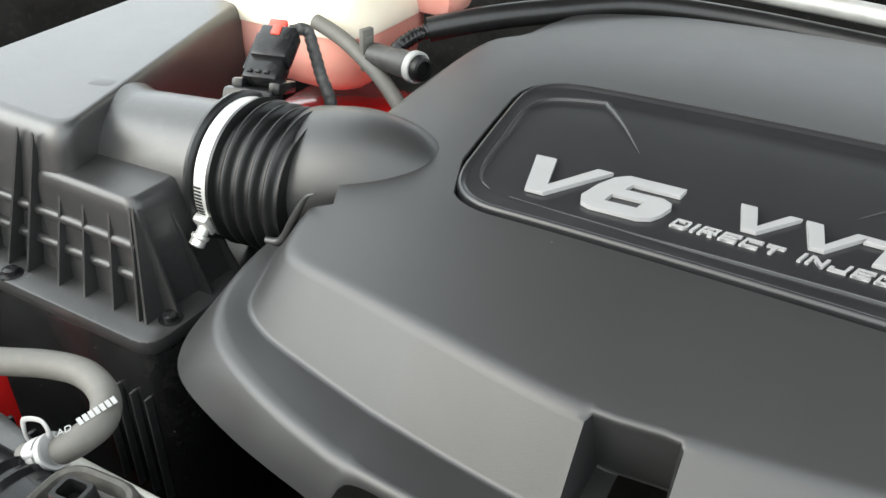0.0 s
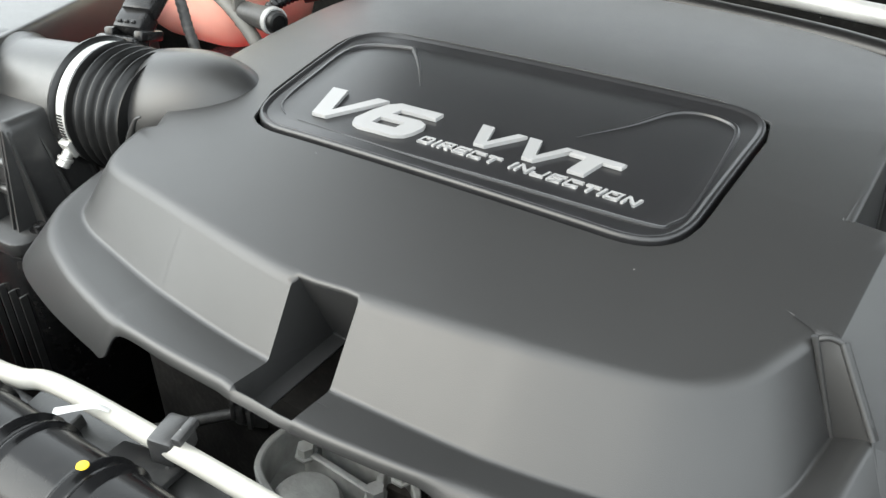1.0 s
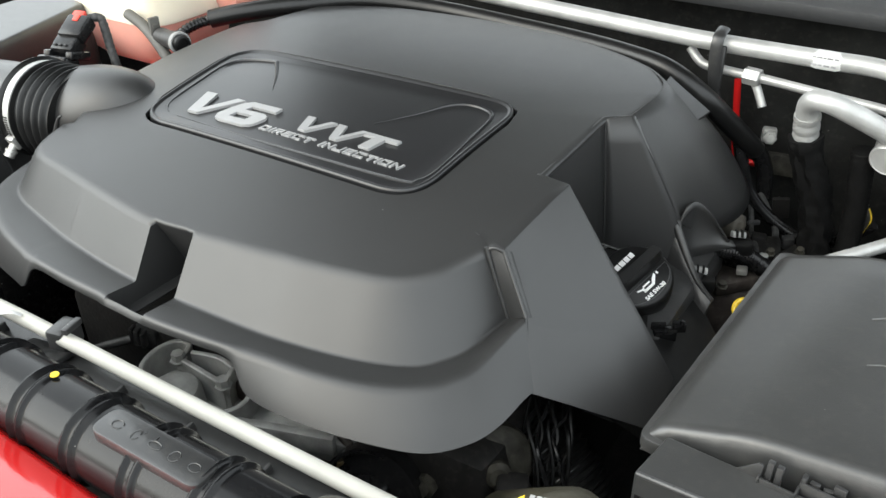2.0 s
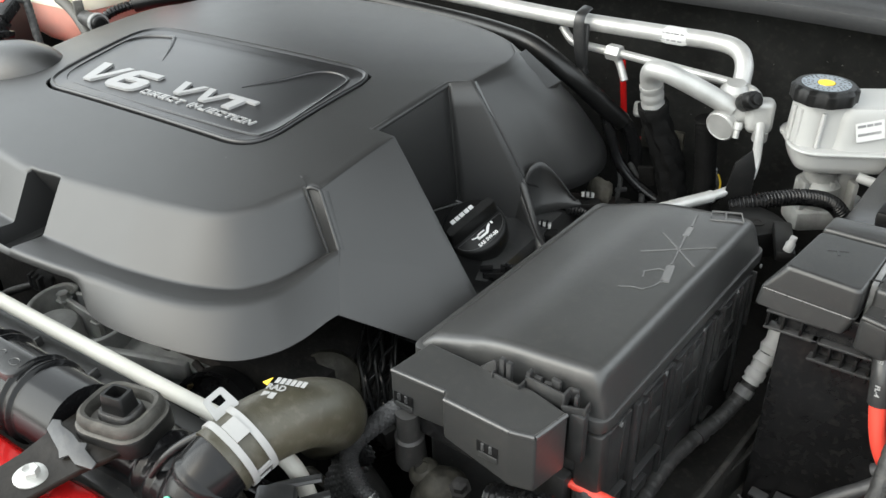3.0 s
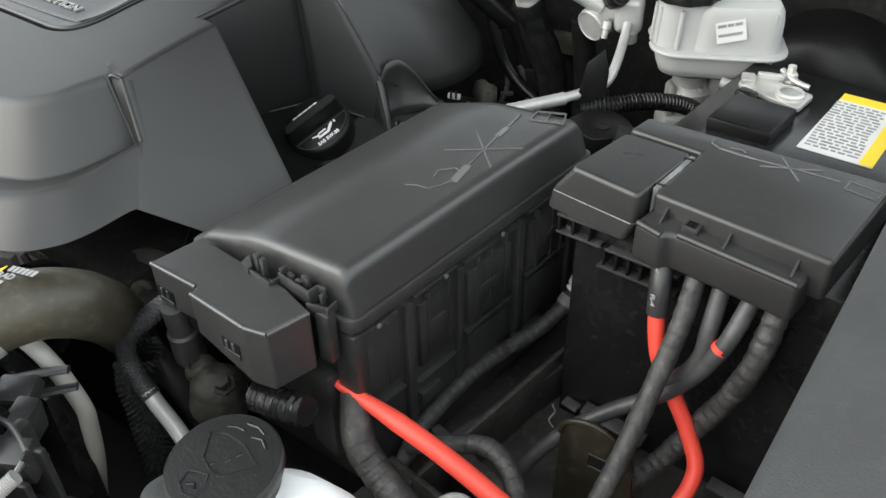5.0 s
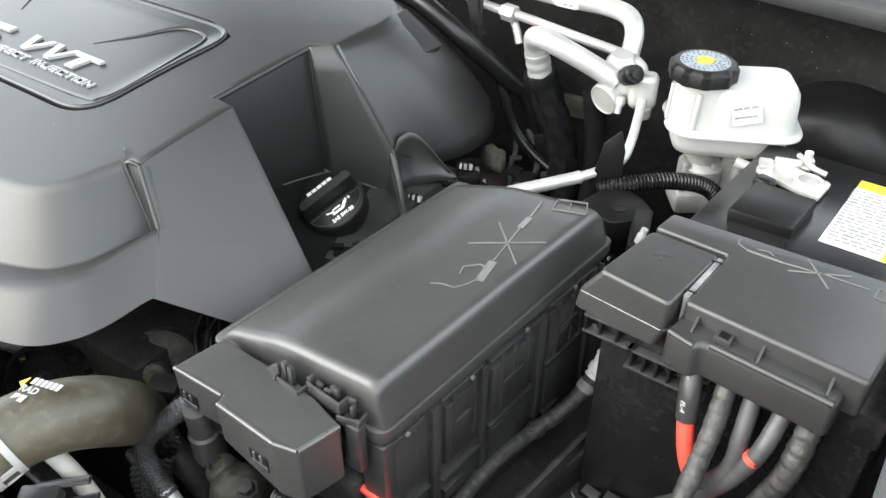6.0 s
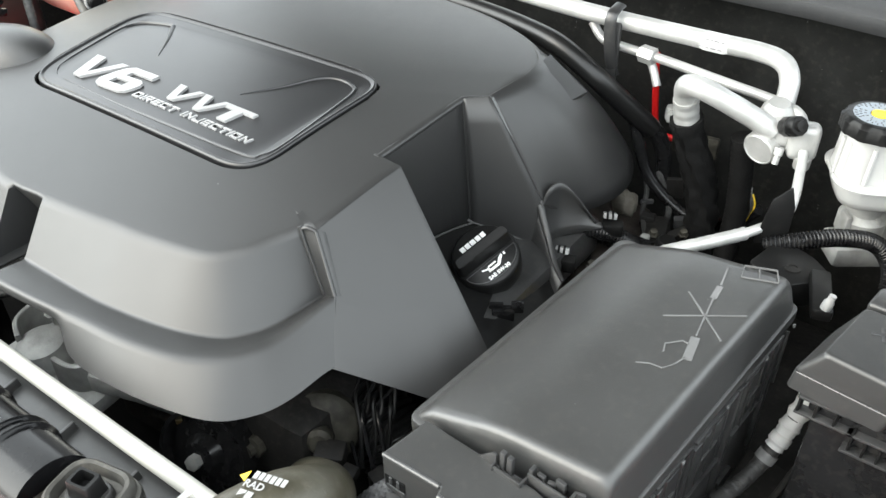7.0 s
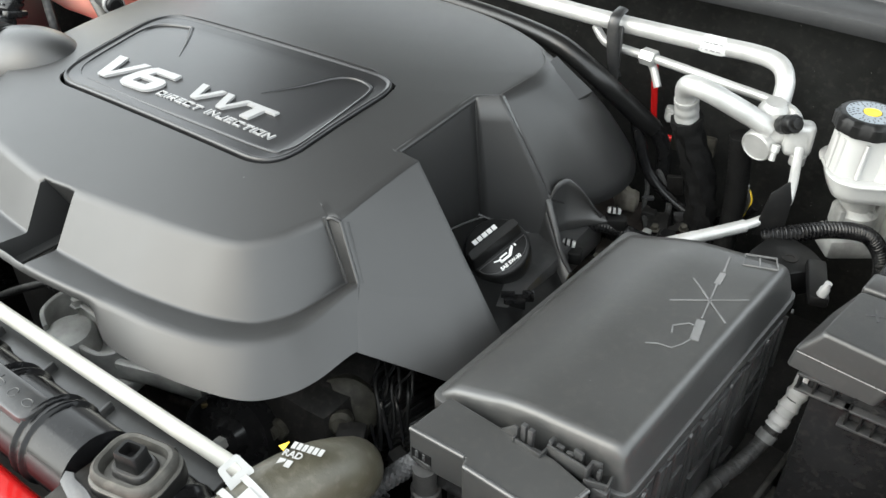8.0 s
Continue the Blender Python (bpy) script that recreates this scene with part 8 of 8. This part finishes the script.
lathe(bm, [(0.013, -0.03), (0.013, 0.0), (0.010, 0.006), (0.006, 0.008), (0.006, 0.004), (0, 0.004)], (0.404, 0.298, 0.796), (-0.1, -0.35, 0.9), 20)
part("boss", bm, M_MOUNT, mount2)
bm = bmesh.new()
box(bm, (0.470, 0.285, 0.745), (0.040, 0.012, 0.050), 0.004, -15)
part("web", bm, M_MOUNT, mount2)
bm = bmesh.new()
box(bm, (0.455, 0.280, 0.690), (0.12, 0.08, 0.03), 0.008, 10)
part("foot", bm, M_DARK, mount2)
bm = bmesh.new()
lathe(bm, [(0.009, 0), (0.009, 0.003), (0.006, 0.003), (0.006, 0.010), (0, 0.011)], (0.443, 0.291, 0.806), (0.1, -0.3, 1), 6)
part("bolt", bm, M_DARK, mount2, "dull bolt head")

# ---- dim machinery under the cover's front corner ----
alt = thing("alternator", "dusty grey alternator body under the cover corner", "alternator", (0.22, 0.38, 0.62))
bm = bmesh.new()
lathe(bm, [(0.0, -0.060), (0.030, -0.060), (0.036, -0.054), (0.036, -0.010), (0.033, -0.008), (0.033, 0.004), (0.036, 0.006), (0.036, 0.020), (0.028, 0.028), (0.014, 0.030), (0, 0.030)], (0.222, 0.386, 0.742), (0.55, -0.70, 0.35), 36)
part("body", bm, M_ALT, alt)
for k in range(10):
    bm = bmesh.new()
    bs = basis((0.222, 0.386, 0.742), (0.55, -0.70, 0.35))
    a = 2 * math.pi * k / 10
    tube(bm, [bs @ Vector((0.0365 * math.cos(a), 0.0365 * math.sin(a), -0.050)), bs @ Vector((0.0365 * math.cos(a), 0.0365 * math.sin(a), -0.014))], 0.0018, 8, 2)
    part("cooling_rib", bm, M_ALT, alt)
bm = bmesh.new()
lathe(bm, [(0.0, 0.030), (0.010, 0.030), (0.012, 0.034), (0.012, 0.046), (0.008, 0.050), (0, 0.050)], (0.222, 0.386, 0.742), (0.55, -0.70, 0.35), 20)
part("shaft_nut", bm, M_ALT, alt)
bundle = thing("wire_bundle", "bundle of thin black wires under the cover corner", "wiring", (0.26, 0.42, 0.72))
for k in range(9):
    o = 0.0052 * k
    w = [0.006 * math.sin(2.3 * k + 1.7 * q) for q in range(5)]
    bm = bmesh.new()
    tube(bm, [(0.226 + o * 0.9, 0.452 + 0.15 * o, 0.792), (0.238 + o + w[0], 0.430, 0.786 - 0.1 * o + w[1]), (0.246 + o + w[2], 0.406 + 0.1 * o, 0.772 + 0.6 * w[3]), (0.256 + 0.9 * o + w[3], 0.388 + 0.25 * o, 0.752 + w[4]), (0.272 + 0.7 * o + w[4], 0.372 + 0.4 * o, 0.722)], 0.0019 + 0.0005 * (k % 2), 8, 7)
    part("wire", bm, M_CAPS if k % 3 else M_GLOSS, bundle)
bm = bmesh.new()
tube(bm, [(0.118, 0.298, 0.752), (0.112, 0.300, 0.735), (0.116, 0.300, 0.715), (0.126, 0.300, 0.702)], 0.0040, 10, 6, flat=0.5)
single("amber_ring", bm, M_AMBER, "amber plastic guard beside the belt pulley", "guard", (0.15, 0.285, 0.745))
bracket_front = thing("timing_cover", "dusty cast front cover of the engine", "engine casting", (0.08, 0.33, 0.62))
bm = bmesh.new()
box(bm, (0.085, 0.338, 0.700), (0.24, 0.020, 0.12), 0.008, 4)
part("plate", bm, M_BROWN, bracket_front)
for x, z in ((0.00, 0.735), (0.05, 0.742), (0.10, 0.730), (0.19, 0.738), (0.03, 0.70)):
    bm = bmesh.new()
    lathe(bm, [(0.011, -0.006), (0.011, 0.004), (0.0065, 0.005), (0.0065, 0.011), (0, 0.012)], (x, 0.326, z), (0.05, -1, 0.15), 8)
    part("bolt", bm, M_MOUNT, bracket_front, "dull bolt head")
for line, r in (([(-0.01, 0.322, 0.72), (0.03, 0.318, 0.735), (0.08, 0.320, 0.722), (0.12, 0.322, 0.70)], 0.006), ([(0.02, 0.320, 0.68), (0.07, 0.318, 0.70), (0.13, 0.320, 0.68)], 0.005), ([(0.10, 0.322, 0.755), (0.13, 0.316, 0.745), (0.15, 0.318, 0.72)], 0.004)):
    bm = bmesh.new()
    tube(bm, line, r, 10, 6)
    part("casting_rib", bm, M_BROWN, bracket_front)
lower = thing("lower_hose", "dusty black hose low behind the radiator hose", "hose", (0.30, 0.32, 0.66))
bm = bmesh.new()
tube(bm, [(0.255, 0.335, 0.735), (0.285, 0.322, 0.742), (0.312, 0.318, 0.728), (0.330, 0.322, 0.70), (0.335, 0.33, 0.66)], 0.0125, 16, 8)
part("hose", bm, M_DUSTRUB, lower)
bm = bmesh.new()
tube(bm, [(0.268, 0.300, 0.716), (0.282, 0.292, 0.730), (0.300, 0.290, 0.726), (0.306, 0.296, 0.706)], 0.0045, 10, 8)
part("wire_loop", bm, M_MOUNT, lower)
for c, sz, a in (((0.262, 0.352, 0.752), (0.030, 0.024, 0.020), 30), ((0.292, 0.345, 0.756), (0.016, 0.014, 0.012), 10), ((0.315, 0.360, 0.742), (0.026, 0.018, 0.024), -20)):
    bm = bmesh.new()
    box(bm, c, sz, 0.003, a, 0.9, (8, 5))
    part("bracket", bm, M_DARK, lower)
liner = thing("loom_duct", "black ribbed cable duct under the fuse box", "cable duct", (0.50, 0.31, 0.80))
bm = bmesh.new()
tube(bm, [(0.462, 0.305, 0.795), (0.490, 0.303, 0.806), (0.515, 0.305, 0.812)], lambda s: 0.0115 + 0.0012 * math.sin(s * 1000), 16, 26)
part("duct", bm, M_GLOSS, liner)
bm = bmesh.new()
box(bm, (0.4950, 0.3420, 0.770), (0.030, 0.014, 0.090), 0.004, -8)
part("side_plate", bm, M_BLACK, liner)
# hold-down strips at the foot of the battery
for c, sz, a in (((0.6630, 0.5130, 0.7020), (0.060, 0.014, 0.004), -4), ((0.7680, 0.5060, 0.6980), (0.030, 0.012, 0.003), -4), ((0.6200, 0.5170, 0.6960), (0.016, 0.010, 0.003), -10)):
    bm = bmesh.new()
    box(bm, c, sz, 0.001, a, 1.0, (12, 0))
    part("hold_down_strip", bm, M_SLEEVE, tray, "grey hold-down strip")
bm = bmesh.new()
tube(bm, [(0.604, 0.514, 0.688), (0.606, 0.508, 0.694), (0.610, 0.506, 0.690), (0.609, 0.498, 0.686), (0.616, 0.494, 0.684)], 0.0009, 8, 8)
part("torn_tape", bm, M_WORN, tray, "torn grey tape")
bm = bmesh.new()
prism(bm, [(0.556, 0.395), (0.566, 0.393), (0.606, 0.560), (0.596, 0.562)], 0.676, 0.716, 0.002)
part("inner_wall", bm, M_TRAY, tray)
bm = bmesh.new()
prism(bm, [(0.5560, 0.3935), (0.6620, 0.3680), (0.6640, 0.3770), (0.5580, 0.4025)], 0.676, 0.738, 0.002)
part("front_wall", bm, M_TRAY, tray)
# grey bodywork and fittings behind the sleeved hose
fit = thing("firewall_fitting", "dull metal fitting on the firewall", "fitting", (0.31, 0.96, 0.82))
bm = bmesh.new()
box(bm, (0.302, 0.960, 0.848), (0.018, 0.014, 0.020), 0.004, 15)
lathe(bm, [(0.0085, 0), (0.0085, 0.010), (0.0055, 0.011), (0.0055, 0.018), (0, 0.018)], (0.305, 0.952, 0.848), (0.2, -0.9, 0.3), 6)
part("body", bm, M_CAST, fit)
bm = bmesh.new()
box(bm, (0.330, 0.985, 0.800), (0.060, 0.010, 0.030), 0.003, 8)
part("plate", bm, M_MOUNT, fit)

yp = thing("headlamp_plug", "yellow and white electrical plug near the washer bottle", "connector", (0.66, 0.28, 0.80))
bm = bmesh.new()
box(bm, (0.683, 0.289, 0.818), (0.030, 0.024, 0.016), 0.002, 20)
box(bm, (0.677, 0.297, 0.826), (0.014, 0.006, 0.006), 0.001, 20)
box(bm, (0.690, 0.292, 0.827), (0.010, 0.012, 0.003), 0.0008, 20)
part("body", bm, M_YELLOW, yp, "yellow plug body")
bm = bmesh.new()
box(bm, (0.6585, 0.281, 0.819), (0.024, 0.020, 0.015), 0.003, 20)
for k in range(3):
    box(bm, (0.6520 + 0.006 * k, 0.2765 + 0.002 * k, 0.8275), (0.0030, 0.016, 0.003), 0.0008, 20)
part("housing", bm, M_WHITEMARK, yp, "pale grey plug housing")
bm = bmesh.new()
tube(bm, [(0.645, 0.274, 0.822), (0.647, 0.286, 0.834), (0.655, 0.293, 0.838), (0.664, 0.294, 0.836), (0.668, 0.288, 0.826)], 0.0032, 10, 6, flat=0.7)
part("lever", bm, M_WORN, yp, "grey locking lever")

lamp = thing("headlamp_bracket", "red painted bracket beside the plastic panel", "body panel", (0.80, 0.31, 0.88))
bm = bmesh.new()
lathe(bm, [(0.034, -0.06), (0.034, -0.006), (0.030, 0.0), (0, 0.003)], (0.805, 0.287, 0.878), (0, -0.1, 1), 30, stretch=(1.2, 0.8))
box(bm, (0.850, 0.285, 0.900), (0.06, 0.05, 0.09), 0.008, 10)
part("bracket", bm, M_RED, lamp)

# red inner bodywork showing through gaps
bm = bmesh.new()
box(bm, (-0.48, 0.70, 0.835), (0.22, 0.16, 0.03), 0.01)
single("strut_tower", bm, M_RED, "red painted inner bodywork under the coolant tank", "body panel", (-0.48, 0.70, 0.85))
bm = bmesh.new()
tube(bm, [(0.229, 1.060, 0.875), (0.236, 1.060, 0.820), (0.2440, 1.060, 0.768), (0.256, 1.060, 0.757), (0.282, 1.060, 0.756), (0.320, 1.060, 0.757)], 0.0050, 10, 5)
single("red_seam", bm, M_RED, "red painted seam on the firewall", "body panel", (0.27, 1.062, 0.80))
bm = bmesh.new()
box(bm, (-0.565, 0.265, 0.655), (0.018, 0.03, 0.28), 0.005)
single("inner_panel", bm, M_RED, "red painted panel low beside the radiator", "body panel", (-0.565, 0.265, 0.52))
